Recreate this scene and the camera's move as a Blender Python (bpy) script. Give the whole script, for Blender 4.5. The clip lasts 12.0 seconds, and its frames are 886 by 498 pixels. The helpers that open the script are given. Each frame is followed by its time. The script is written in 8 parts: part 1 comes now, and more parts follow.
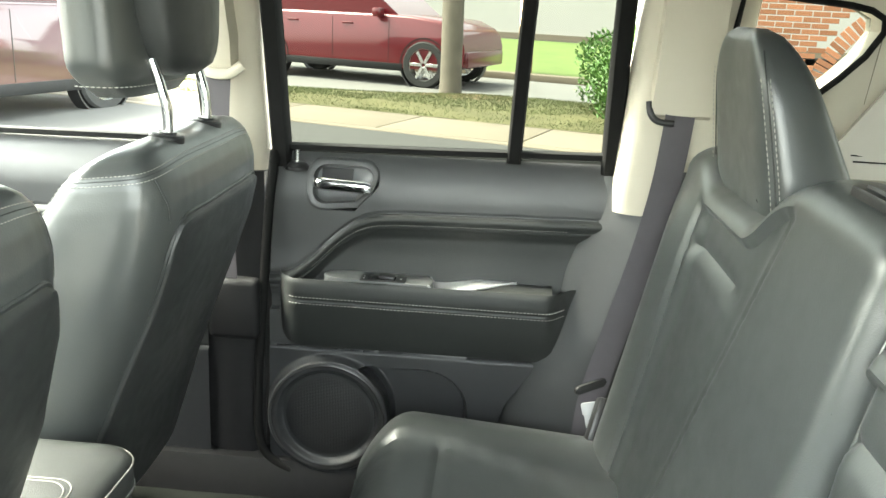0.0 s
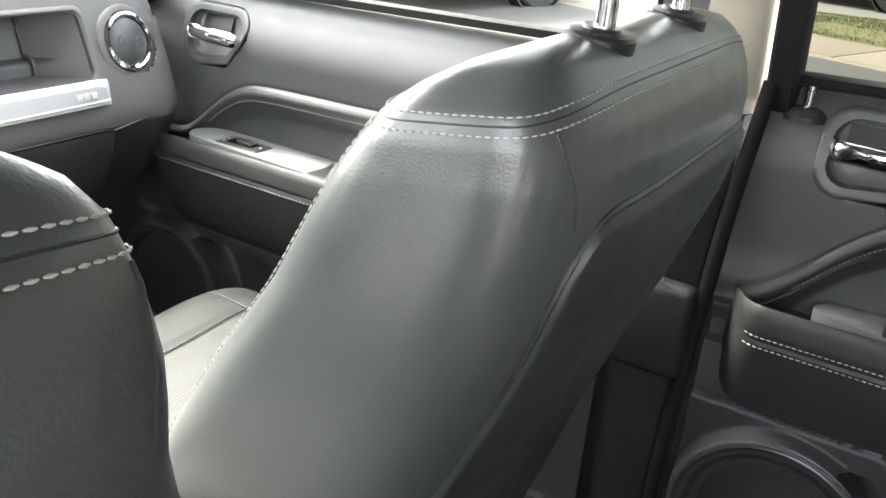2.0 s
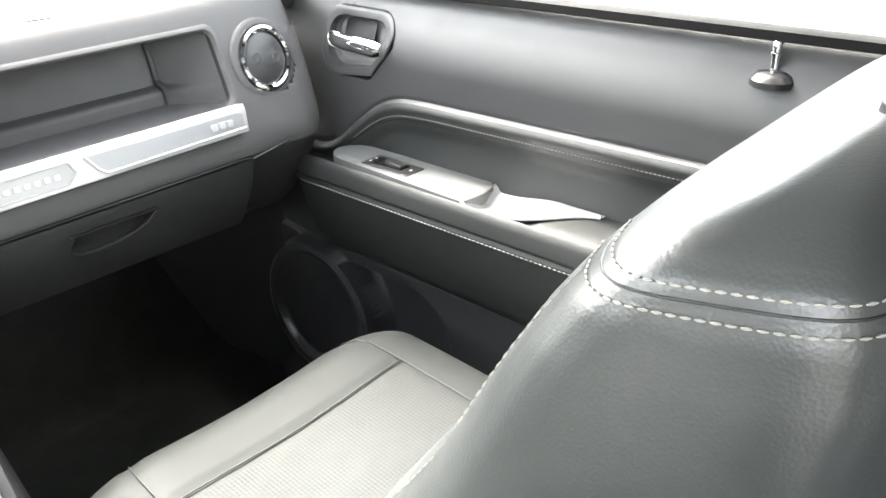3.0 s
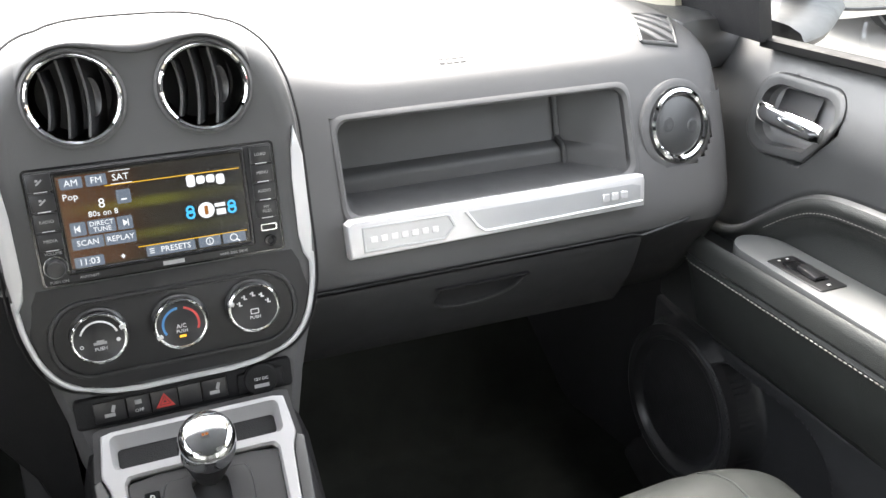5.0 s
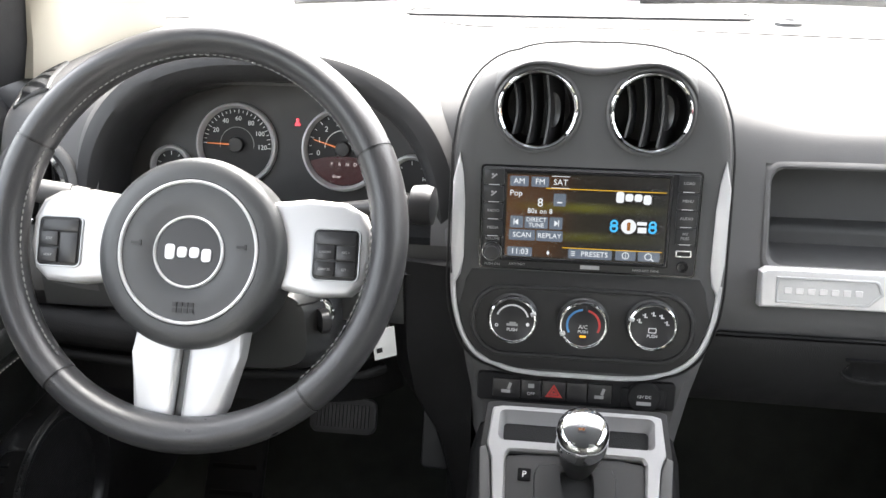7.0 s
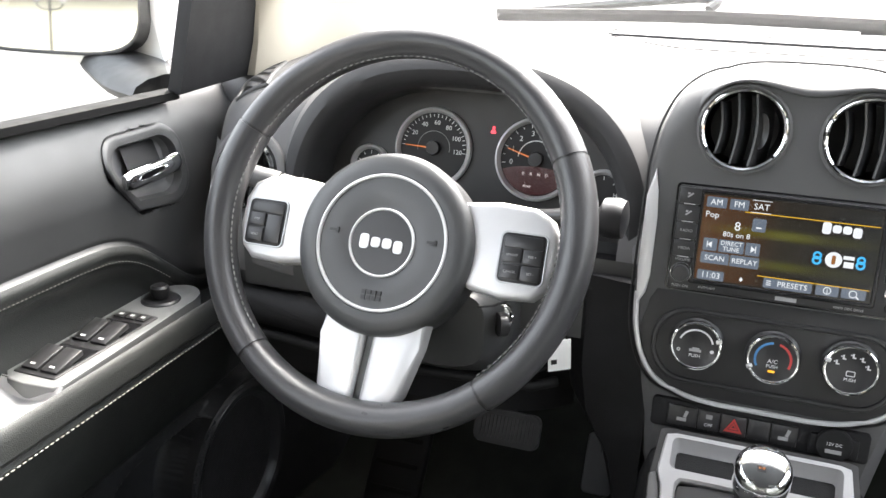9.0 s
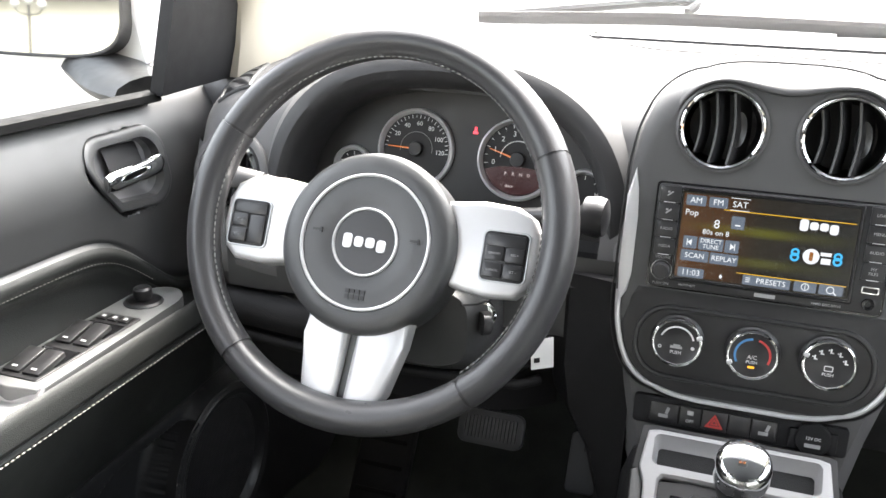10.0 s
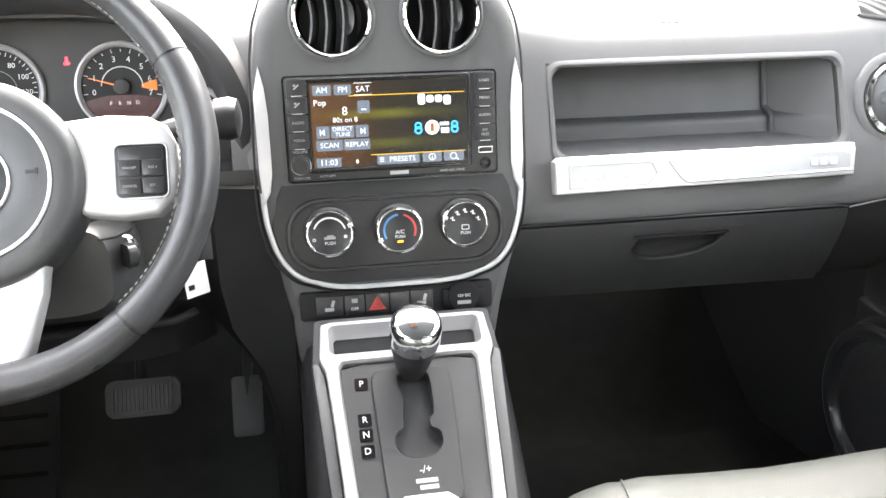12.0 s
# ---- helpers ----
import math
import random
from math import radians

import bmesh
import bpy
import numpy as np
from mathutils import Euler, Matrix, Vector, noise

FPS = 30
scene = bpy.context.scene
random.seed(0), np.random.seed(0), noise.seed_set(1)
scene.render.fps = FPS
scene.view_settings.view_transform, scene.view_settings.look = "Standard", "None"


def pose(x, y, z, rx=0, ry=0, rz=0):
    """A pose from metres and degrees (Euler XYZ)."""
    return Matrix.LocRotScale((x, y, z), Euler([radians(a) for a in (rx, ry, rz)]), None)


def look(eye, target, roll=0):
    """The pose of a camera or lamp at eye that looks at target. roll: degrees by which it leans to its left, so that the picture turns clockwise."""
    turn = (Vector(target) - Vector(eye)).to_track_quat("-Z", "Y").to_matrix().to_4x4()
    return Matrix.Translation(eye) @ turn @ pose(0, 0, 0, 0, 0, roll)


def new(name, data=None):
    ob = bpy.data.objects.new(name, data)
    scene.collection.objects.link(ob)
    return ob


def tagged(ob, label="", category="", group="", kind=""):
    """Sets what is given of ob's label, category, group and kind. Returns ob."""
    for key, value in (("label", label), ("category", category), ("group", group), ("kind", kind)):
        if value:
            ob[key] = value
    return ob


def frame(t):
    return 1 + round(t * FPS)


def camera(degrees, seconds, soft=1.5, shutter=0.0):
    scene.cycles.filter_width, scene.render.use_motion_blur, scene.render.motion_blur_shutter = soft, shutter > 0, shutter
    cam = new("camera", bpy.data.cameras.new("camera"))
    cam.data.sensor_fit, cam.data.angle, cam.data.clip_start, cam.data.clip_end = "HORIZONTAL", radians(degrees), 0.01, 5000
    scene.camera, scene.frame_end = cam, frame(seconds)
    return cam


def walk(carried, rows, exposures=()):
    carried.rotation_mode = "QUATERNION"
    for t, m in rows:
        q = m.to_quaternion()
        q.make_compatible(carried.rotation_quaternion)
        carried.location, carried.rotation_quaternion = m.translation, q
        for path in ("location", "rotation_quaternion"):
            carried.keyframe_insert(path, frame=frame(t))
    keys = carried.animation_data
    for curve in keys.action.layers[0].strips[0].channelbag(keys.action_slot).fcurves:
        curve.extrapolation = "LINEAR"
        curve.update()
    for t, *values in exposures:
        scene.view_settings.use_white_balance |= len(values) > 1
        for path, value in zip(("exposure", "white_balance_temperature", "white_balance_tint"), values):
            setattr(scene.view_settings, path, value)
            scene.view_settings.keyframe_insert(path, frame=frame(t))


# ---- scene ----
cam = camera(54.6, 12.0)
EXPOSURE = [(0.0, 5.15, 6950, -2), (0.5, 4.95, 6850, 3), (1.0, 5.5, 6850, 10), (1.5, 5.0, 6900, 9), (2.0, 4.7, 6800, 9), (2.5, 4.8, 6750, 9), (4.5, 4.34, 6700, 11), (5.0, 4.43, 6700, 11), (6.0, 4.35, 6700, 11), (7.5, 4.07, 6650, 11), (10.0, 4.22, 6650, 11), (11.0, 4.35, 6650, 11), (11.5, 4.5, 6700, 11), (12.0, 5.08, 6750, 11)]
PATH = [
    (0, (-0.832, -1.16, 1.372), (1.087, -1.042, 0.82), 2.9),
    (0.5, (-0.709, -1.078, 1.391), (1.168, -0.879, 0.732), 1.6),
    (1, (-0.557, -1.001, 1.378), (1.235, -0.546, 0.618), 1.5),
    (1.5, (-0.409, -0.952, 1.337), (1.313, -0.285, 0.568), 3.5),
    (2, (-0.256, -0.925, 1.269), (1.329, 0.003, 0.478), 4.7),
    (2.5, (-0.173, -0.863, 1.279), (1.283, 0.207, 0.423), 1.7),
    (4.5, (-0.033, -0.656, 1.31), (0.895, 0.892, 0.449), -1.4),
    (5, (-0.038, -0.663, 1.307), (0.651, 1.015, 0.464), -0.5),
    (5.5, (-0.046, -0.673, 1.303), (0.45, 1.083, 0.483), 0.5),
    (6, (-0.043, -0.689, 1.301), (0.2, 1.129, 0.503), 0.1),
    (6.5, (-0.054, -0.694, 1.313), (-0.065, 1.132, 0.498), 0.6),
    (7, (-0.041, -0.714, 1.296), (-0.278, 1.134, 0.568), 0.2),
    (7.5, (-0.052, -0.717, 1.297), (-0.412, 1.12, 0.593), 0.8),
    (9.5, (-0.051, -0.729, 1.276), (-0.707, 1.038, 0.608), 1.4),
    (10, (-0.049, -0.731, 1.276), (-0.643, 1.06, 0.612), 1.5),
    (10.5, (-0.058, -0.73, 1.271), (-0.511, 1.107, 0.622), 0.2),
    (11, (-0.076, -0.719, 1.274), (-0.311, 1.147, 0.594), -1.5),
    (11.5, (-0.084, -0.728, 1.244), (-0.077, 1.154, 0.569), -1.4),
    (12, (-0.097, -0.749, 1.198), (0.227, 1.1, 0.511), -0.6),
]
walk(cam, [(t, look(eye, target, roll)) for t, eye, target, roll in PATH], EXPOSURE)

# ---- world and light: bright hazy overcast, a soft veiled sun from ahead ----
world = bpy.data.worlds.new("sky")
scene.world = world
world.use_nodes = True
wn = world.node_tree
sky = wn.nodes.new("ShaderNodeTexSky")
sky.sky_type, sky.sun_disc = "NISHITA", False
sky.sun_elevation, sky.sun_rotation = radians(54), radians(6)
sky.dust_density, sky.ozone_density = 4.0, 0.6
soften = wn.nodes.new("ShaderNodeHueSaturation")
soften.inputs["Saturation"].default_value = 0.3
wn.links.new(sky.outputs["Color"], soften.inputs["Color"])
wn.links.new(soften.outputs["Color"], wn.nodes["Background"].inputs["Color"])
wn.nodes["Background"].inputs["Strength"].default_value = 0.15
sun = bpy.data.lights.new("sun", "SUN")
sun.energy, sun.angle, sun.color = 1.65, radians(25), (1.0, 0.96, 0.9)
new("sun", sun).matrix_world = look((2, 18, 26), (0, 0, 1))


# ---- materials ----
def surface(name, col, rough=0.5, metal=0.0, grain=0.0, scale=600.0, mottle=0.12, blotch=9.0, coat=0.0, kind="noise", spec=0.5, rvar=0.12):
    """A surface with large and small variation of tone and gloss and a fine relief, at true size."""
    m = bpy.data.materials.new(name)
    m.use_nodes = True
    nt = m.node_tree
    p = nt.nodes["Principled BSDF"]
    p.inputs["Roughness"].default_value = rough
    p.inputs["Metallic"].default_value = metal
    p.inputs["Specular IOR Level"].default_value = spec
    if coat:
        p.inputs["Coat Weight"].default_value = coat
        p.inputs["Coat Roughness"].default_value = 0.05
    co = nt.nodes.new("ShaderNodeTexCoord")
    big = nt.nodes.new("ShaderNodeTexNoise")
    big.inputs["Scale"].default_value, big.inputs["Detail"].default_value = blotch, 5.0
    nt.links.new(co.outputs["Object"], big.inputs["Vector"])
    mix = nt.nodes.new("ShaderNodeMix")
    mix.data_type = "RGBA"
    a, b = [tuple(max(0.0, c * k) for c in col) + (1.0,) for k in (1 - mottle, 1 + mottle)]
    mix.inputs["A"].default_value, mix.inputs["B"].default_value = a, b
    nt.links.new(big.outputs["Fac"], mix.inputs["Factor"])
    nt.links.new(mix.outputs["Result"], p.inputs["Base Color"])
    rr = nt.nodes.new("ShaderNodeMapRange")
    rr.inputs["To Min"].default_value, rr.inputs["To Max"].default_value = max(0.02, rough - rvar), min(1.0, rough + rvar)
    fine = nt.nodes.new("ShaderNodeTexNoise")
    fine.inputs["Scale"].default_value, fine.inputs["Detail"].default_value = blotch * 5, 3.0
    nt.links.new(co.outputs["Object"], fine.inputs["Vector"])
    nt.links.new(fine.outputs["Fac"], rr.inputs["Value"])
    nt.links.new(rr.outputs["Result"], p.inputs["Roughness"])
    if grain:
        if kind == "pebble":
            tex = nt.nodes.new("ShaderNodeTexVoronoi")
            tex.inputs["Scale"].default_value = scale
            out = tex.outputs["Distance"]
        elif kind == "dots":
            tex = nt.nodes.new("ShaderNodeTexVoronoi")
            tex.inputs["Scale"].default_value, tex.inputs["Randomness"].default_value = scale, 0.0
            out = tex.outputs["Distance"]
        else:
            tex = nt.nodes.new("ShaderNodeTexNoise")
            tex.inputs["Scale"].default_value, tex.inputs["Detail"].default_value = scale, 3.0
            out = tex.outputs["Fac"]
        nt.links.new(co.outputs["Object"], tex.inputs["Vector"])
        bump = nt.nodes.new("ShaderNodeBump")
        bump.inputs["Strength"].default_value, bump.inputs["Distance"].default_value = grain, 0.001
        nt.links.new(out, bump.inputs["Height"])
        nt.links.new(bump.outputs["Normal"], p.inputs["Normal"])
    return m


def lit(name, col, strength):
    m = bpy.data.materials.new(name)
    m.use_nodes = True
    p = m.node_tree.nodes["Principled BSDF"]
    p.inputs["Base Color"].default_value = (0.01, 0.01, 0.01, 1)
    p.inputs["Emission Color"].default_value = col + (1.0,)
    p.inputs["Emission Strength"].default_value = strength * 0.06
    p.inputs["Roughness"].default_value = 0.25
    return m


def pane_glass(name, tint, gloss=0.5):
    """Thin clear sheet: lets light straight through and mirrors at grazing angles."""
    m = bpy.data.materials.new(name)
    m.use_nodes = True
    nt = m.node_tree
    clear, shine, mix, fres, k = [nt.nodes.new("ShaderNode" + n) for n in ("BsdfTransparent", "BsdfGlossy", "MixShader", "Fresnel", "Math")]
    clear.inputs["Color"].default_value = tint + (1.0,)
    shine.inputs["Roughness"].default_value = 0.02
    fres.inputs["IOR"].default_value = 1.45
    k.operation = "MULTIPLY"
    k.inputs[1].default_value = gloss
    nt.links.new(fres.outputs["Fac"], k.inputs[0])
    nt.links.new(k.outputs["Value"], mix.inputs["Fac"])
    nt.links.new(clear.outputs["BSDF"], mix.inputs[1])
    nt.links.new(shine.outputs["BSDF"], mix.inputs[2])
    nt.links.new(mix.outputs["Shader"], nt.nodes["Material Output"].inputs["Surface"])
    return m


LEATHER = surface("black_leather", (0.050, 0.054, 0.053), 0.33, spec=0.8, grain=0.1, scale=620, kind="pebble", mottle=0.2, blotch=7, rvar=0.1)
LEATHER_D = surface("dotted_leather", (0.032, 0.034, 0.033), 0.6, spec=0.13, grain=0.8, scale=230, kind="dots", mottle=0.15)
VINYL = surface("seat_vinyl", (0.024, 0.026, 0.026), 0.42, grain=0.2, scale=1400, kind="pebble", mottle=0.15)
CUSHION = surface("cushion_leather", (0.026, 0.028, 0.027), 0.56, grain=0.22, scale=1100, kind="pebble", mottle=0.2, blotch=7, rvar=0.08, spec=0.13)
ARM_LEATHER = surface("armrest_leather", (0.028, 0.030, 0.029), 0.45, grain=0.3, scale=900, kind="pebble", mottle=0.2, blotch=7, rvar=0.08, spec=0.35)
SWITCH_TRIM = surface("satin_grey_trim", (0.150, 0.154, 0.154), 0.52, metal=0.2, grain=0.05, scale=2000, mottle=0.06, rvar=0.06)
STACK = surface("stack_plastic", (0.088, 0.088, 0.089), 0.5, spec=0.3, grain=0.16, scale=1500, kind="pebble", mottle=0.1)
DASH = surface("dash_plastic", (0.110, 0.109, 0.110), 0.6, spec=0.25, grain=0.16, scale=1500, kind="pebble", mottle=0.1)
PLASTIC = surface("dark_plastic", (0.042, 0.043, 0.044), 0.37, spec=0.6, grain=0.18, scale=1700, kind="pebble", mottle=0.12)
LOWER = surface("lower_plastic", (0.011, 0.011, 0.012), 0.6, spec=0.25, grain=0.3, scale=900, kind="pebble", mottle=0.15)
BLACK = surface("black_plastic", (0.014, 0.014, 0.015), 0.4, grain=0.1, scale=900)
GLOSS = surface("gloss_black", (0.01, 0.01, 0.011), 0.12, mottle=0.05, rvar=0.04)
SATIN = surface("satin_black", (0.022, 0.022, 0.023), 0.32, mottle=0.08, rvar=0.06)
SILVER = surface("silver_paint", (0.60, 0.60, 0.605), 0.34, metal=0.35, grain=0.06, scale=3000, mottle=0.04, rvar=0.06)
FRAME_SILVER = surface("frame_silver", (0.38, 0.38, 0.385), 0.42, metal=0.3, grain=0.06, scale=3000, mottle=0.05, rvar=0.06)
ALU = surface("brushed_trim", (0.45, 0.46, 0.47), 0.36, metal=0.5, mottle=0.05, rvar=0.06)
CHROME = surface("chrome", (0.86, 0.87, 0.88), 0.06, metal=1.0, mottle=0.03, rvar=0.03)
CREAM = surface("cream_trim", (0.53, 0.49, 0.40), 0.6, grain=0.25, scale=800, mottle=0.06)
HEADLINER = surface("grey_headliner", (0.56, 0.53, 0.47), 0.9, grain=0.3, scale=1200, mottle=0.06)
SLATE = surface("slate_headliner", (0.21, 0.225, 0.25), 0.9, grain=0.3, scale=1200, mottle=0.08)
CARPET = surface("black_carpet", (0.018, 0.020, 0.018), 0.95, spec=0.05, grain=1.0, scale=1400, mottle=0.35, blotch=30)
RUBBER = surface("rubber", (0.007, 0.007, 0.007), 0.75, spec=0.15, grain=0.2, scale=500)
WEBBING = surface("belt_webbing", (0.075, 0.068, 0.076), 0.75, grain=0.5, scale=1500, mottle=0.12)
THREAD = surface("grey_thread", (0.36, 0.35, 0.32), 0.8, mottle=0.15, blotch=80)
THREAD_A = surface("worn_thread", (0.14, 0.138, 0.13), 0.8, mottle=0.15, blotch=80)
WHITE_PAINT = surface("white_car_paint", (0.8, 0.8, 0.79), 0.25, coat=0.6, mottle=0.02, rvar=0.05)
WHITE_PRINT = surface("white_print", (0.75, 0.75, 0.75), 0.6, mottle=0.03)
GREY_PRINT = surface("grey_print", (0.35, 0.35, 0.35), 0.6, mottle=0.03)
PAPER = surface("paper", (0.8, 0.8, 0.78), 0.8, mottle=0.04)
REDP = surface("red_print", (0.5, 0.05, 0.045), 0.5, mottle=0.03)
BLUEP = surface("blue_print", (0.07, 0.24, 0.5), 0.5, mottle=0.03)
GLASS = pane_glass("windscreen_glass", (0.84, 0.86, 0.85), 0.2)
SIDE_GLASS = pane_glass("side_glass", (0.74, 0.76, 0.745), 0.1)
PRIVACY = pane_glass("privacy_glass", (0.13, 0.137, 0.126), 0.15)
AMBER_GLOW = lit("amber_glow", (1.0, 0.30, 0.06), 0.6)
MIRROR = surface("mirror_glass", (0.44, 0.45, 0.45), 0.02, metal=1.0, mottle=0.01, rvar=0.01)


# ---- builders ----
def thing(name, at, label, category, group="", kind=""):
    ob = new(name)
    ob.empty_display_size = 0.05
    ob.location = at
    return tagged(ob, label, category, group, kind)


def part(name, bm, mat, parent=None, label="", smooth=True, shadow=True):
    """Links a bmesh, made in world coordinates, as one mesh object under its thing or part."""
    me = bpy.data.meshes.new(name)
    bmesh.ops.recalc_face_normals(bm, faces=bm.faces)
    bm.to_mesh(me)
    bm.free()
    if smooth:
        me.polygons.foreach_set("use_smooth", [True] * len(me.polygons))
        me.set_sharp_from_angle(angle=radians(38))
    me.materials.append(mat)
    ob = new(name, me)
    if parent is not None:
        at = Vector((0, 0, 0))
        up = parent
        while up is not None:
            at += up.location
            up = up.parent
        ob.parent = parent
        ob.matrix_parent_inverse = Matrix.Translation(-at) if parent.type == "EMPTY" else Matrix.Identity(4)
    if label:
        ob["label"] = label
    ob.visible_shadow = shadow
    return ob


def V(*a):
    return Vector(a)


def plane(o, u, v):
    """A placing frame: origin, right and up; its third axis points out of the face."""
    u, v = Vector(u).normalized(), Vector(v).normalized()
    w = u.cross(v).normalized()
    m = Matrix((u, v, w)).transposed().to_4x4()
    m.translation = o
    return m


def box(m, x0, x1, y0, y1, z0, z1, r=0.0, seg=2):
    bm = bmesh.new()
    bmesh.ops.create_cube(bm, size=1)
    for v in bm.verts:
        v.co = Vector(((x0 + x1) / 2 + v.co.x * (x1 - x0), (y0 + y1) / 2 + v.co.y * (y1 - y0), (z0 + z1) / 2 + v.co.z * (z1 - z0)))
    if r:
        bmesh.ops.bevel(bm, geom=bm.edges[:], offset=r, segments=seg, affect="EDGES", profile=0.5)
    bm.transform(m)
    return bm


I4 = Matrix.Identity(4)


def prism(m, pts, z0, z1, r=0.0, seg=3):
    """An outline (x, y) drawn out from z0 to z1, with its front edge rounded by r."""
    bm = bmesh.new()
    lo = [bm.verts.new((p[0], p[1], z0)) for p in pts]
    hi = [bm.verts.new((p[0], p[1], z1)) for p in pts]
    n = len(pts)
    bm.faces.new(lo[::-1])
    top = bm.faces.new(hi)
    for i in range(n):
        bm.faces.new((lo[i], lo[(i + 1) % n], hi[(i + 1) % n], hi[i]))
    if r:
        bmesh.ops.bevel(bm, geom=list(top.edges), offset=r, segments=seg, affect="EDGES", profile=0.5)
    bm.transform(m)
    return bm


def ring_prism(m, outer, inner, z0, z1, r=0.0):
    """A flat ring between two outlines of the same count, from z0 to z1; inner edge and outer edge eased by r."""
    bm = bmesh.new()
    n = len(outer)
    rows = []
    if r:
        def mid(k):
            return [(o[0] + (i[0] - o[0]) * k, o[1] + (i[1] - o[1]) * k) for o, i in zip(outer, inner)]
        lay = [(outer, z0), (outer, z1 - r), (mid(0.12), z1 - r * 0.25), (mid(0.3), z1), (mid(0.7), z1), (mid(0.88), z1 - r * 0.25), (inner, z1 - r), (inner, z0)]
    else:
        lay = [(outer, z0), (outer, z1), (inner, z1), (inner, z0)]
    for pts, z in lay:
        rows.append([bm.verts.new((p[0], p[1], z)) for p in pts])
    for a, b in zip(rows, rows[1:] + rows[:1]):
        for i in range(n):
            bm.faces.new((a[i], a[(i + 1) % n], b[(i + 1) % n], b[i]))
    bm.transform(m)
    return bm


def rrect(cx, cy, a, b, r, n=6):
    """Rounded rectangle outline with half sizes a, b and corner radius r."""
    out = []
    for sx, sy, st in ((1, 1, 0), (-1, 1, 90), (-1, -1, 180), (1, -1, 270)):
        for k in range(n + 1):
            t = radians(st + 90 * k / n)
            out.append((cx + sx * (a - r) + r * math.cos(t), cy + sy * (b - r) + r * math.sin(t)))
    return out


def circle(cx, cy, r, n=40, a0=0.0, a1=360.0):
    full = abs(a1 - a0) >= 360
    k = n if full else n - 1
    return [(cx + r * math.cos(radians(a0 + (a1 - a0) * i / k)), cy + r * math.sin(radians(a0 + (a1 - a0) * i / k))) for i in range(n)]


def lathe(m, prof, n=48):
    """Profile (radius, height) turned about the third axis."""
    bm = bmesh.new()
    rows = []
    for r, z in prof:
        rows.append([bm.verts.new((r * math.cos(2 * math.pi * i / n), r * math.sin(2 * math.pi * i / n), z)) for i in range(n)] if r > 1e-6 else [bm.verts.new((0, 0, z))])
    for a, b in zip(rows, rows[1:]):
        for i in range(n):
            j = (i + 1) % n
            if len(a) == 1 and len(b) > 1:
                bm.faces.new((a[0], b[i], b[j]))
            elif len(b) == 1 and len(a) > 1:
                bm.faces.new((a[i], a[j], b[0]))
            elif len(a) > 1:
                bm.faces.new((a[i], a[j], b[j], b[i]))
    bm.transform(m)
    return bm


def loft(rings, closed=True, caps=True):
    """Skins rings of points of the same count."""
    bm = bmesh.new()
    rows = [[bm.verts.new(p) for p in ring] for ring in rings]
    n = len(rows[0])
    for a, b in zip(rows, rows[1:]):
        for i in range(n if closed else n - 1):
            j = (i + 1) % n
            bm.faces.new((a[i], a[j], b[j], b[i]))
    if caps and closed:
        bm.faces.new(rows[0][::-1])
        bm.faces.new(rows[-1])
    return bm


def smooth_path(pts, n=8, closed=False):
    """Catmull-Rom through points."""
    pts = [Vector(p) for p in pts]
    out = []
    k = len(pts)
    for i in range(k if closed else k - 1):
        if closed:
            p0, p1, p2, p3 = pts[i - 1], pts[i], pts[(i + 1) % k], pts[(i + 2) % k]
        else:
            p0, p1, p2, p3 = pts[max(i - 1, 0)], pts[i], pts[i + 1], pts[min(i + 2, k - 1)]
        for j in range(n):
            t = j / n
            out.append(0.5 * (2 * p1 + (p2 - p0) * t + (2 * p0 - 5 * p1 + 4 * p2 - p3) * t * t + (3 * p1 - p0 - 3 * p2 + p3) * t ** 3))
    if not closed:
        out.append(pts[-1])
    return out


def tube(path, r, n=10, closed=False, flat=1.0, up=None):
    """A round or flattened bar along a path; r may be a number or one per point."""
    path = [Vector(p) for p in path]
    k = len(path)
    rings = []
    nrm = None
    for i, p in enumerate(path):
        a, b = (path[i - 1], path[(i + 1) % k]) if closed else (path[max(i - 1, 0)], path[min(i + 1, k - 1)])
        t = (b - a).normalized()
        if up is not None:
            nrm = Vector(up) - t * t.dot(Vector(up))
        elif nrm is None:
            nrm = t.orthogonal()
        else:
            nrm = nrm - t * t.dot(nrm)
        nrm.normalize()
        bi = t.cross(nrm)
        rad = r[i] if isinstance(r, (list, tuple)) else r
        rings.append([p + nrm * (rad * math.cos(2 * math.pi * j / n)) + bi * (rad * flat * math.sin(2 * math.pi * j / n)) for j in range(n)])
    if closed:
        return loft(rings + [rings[0]], caps=False)
    return loft(rings)


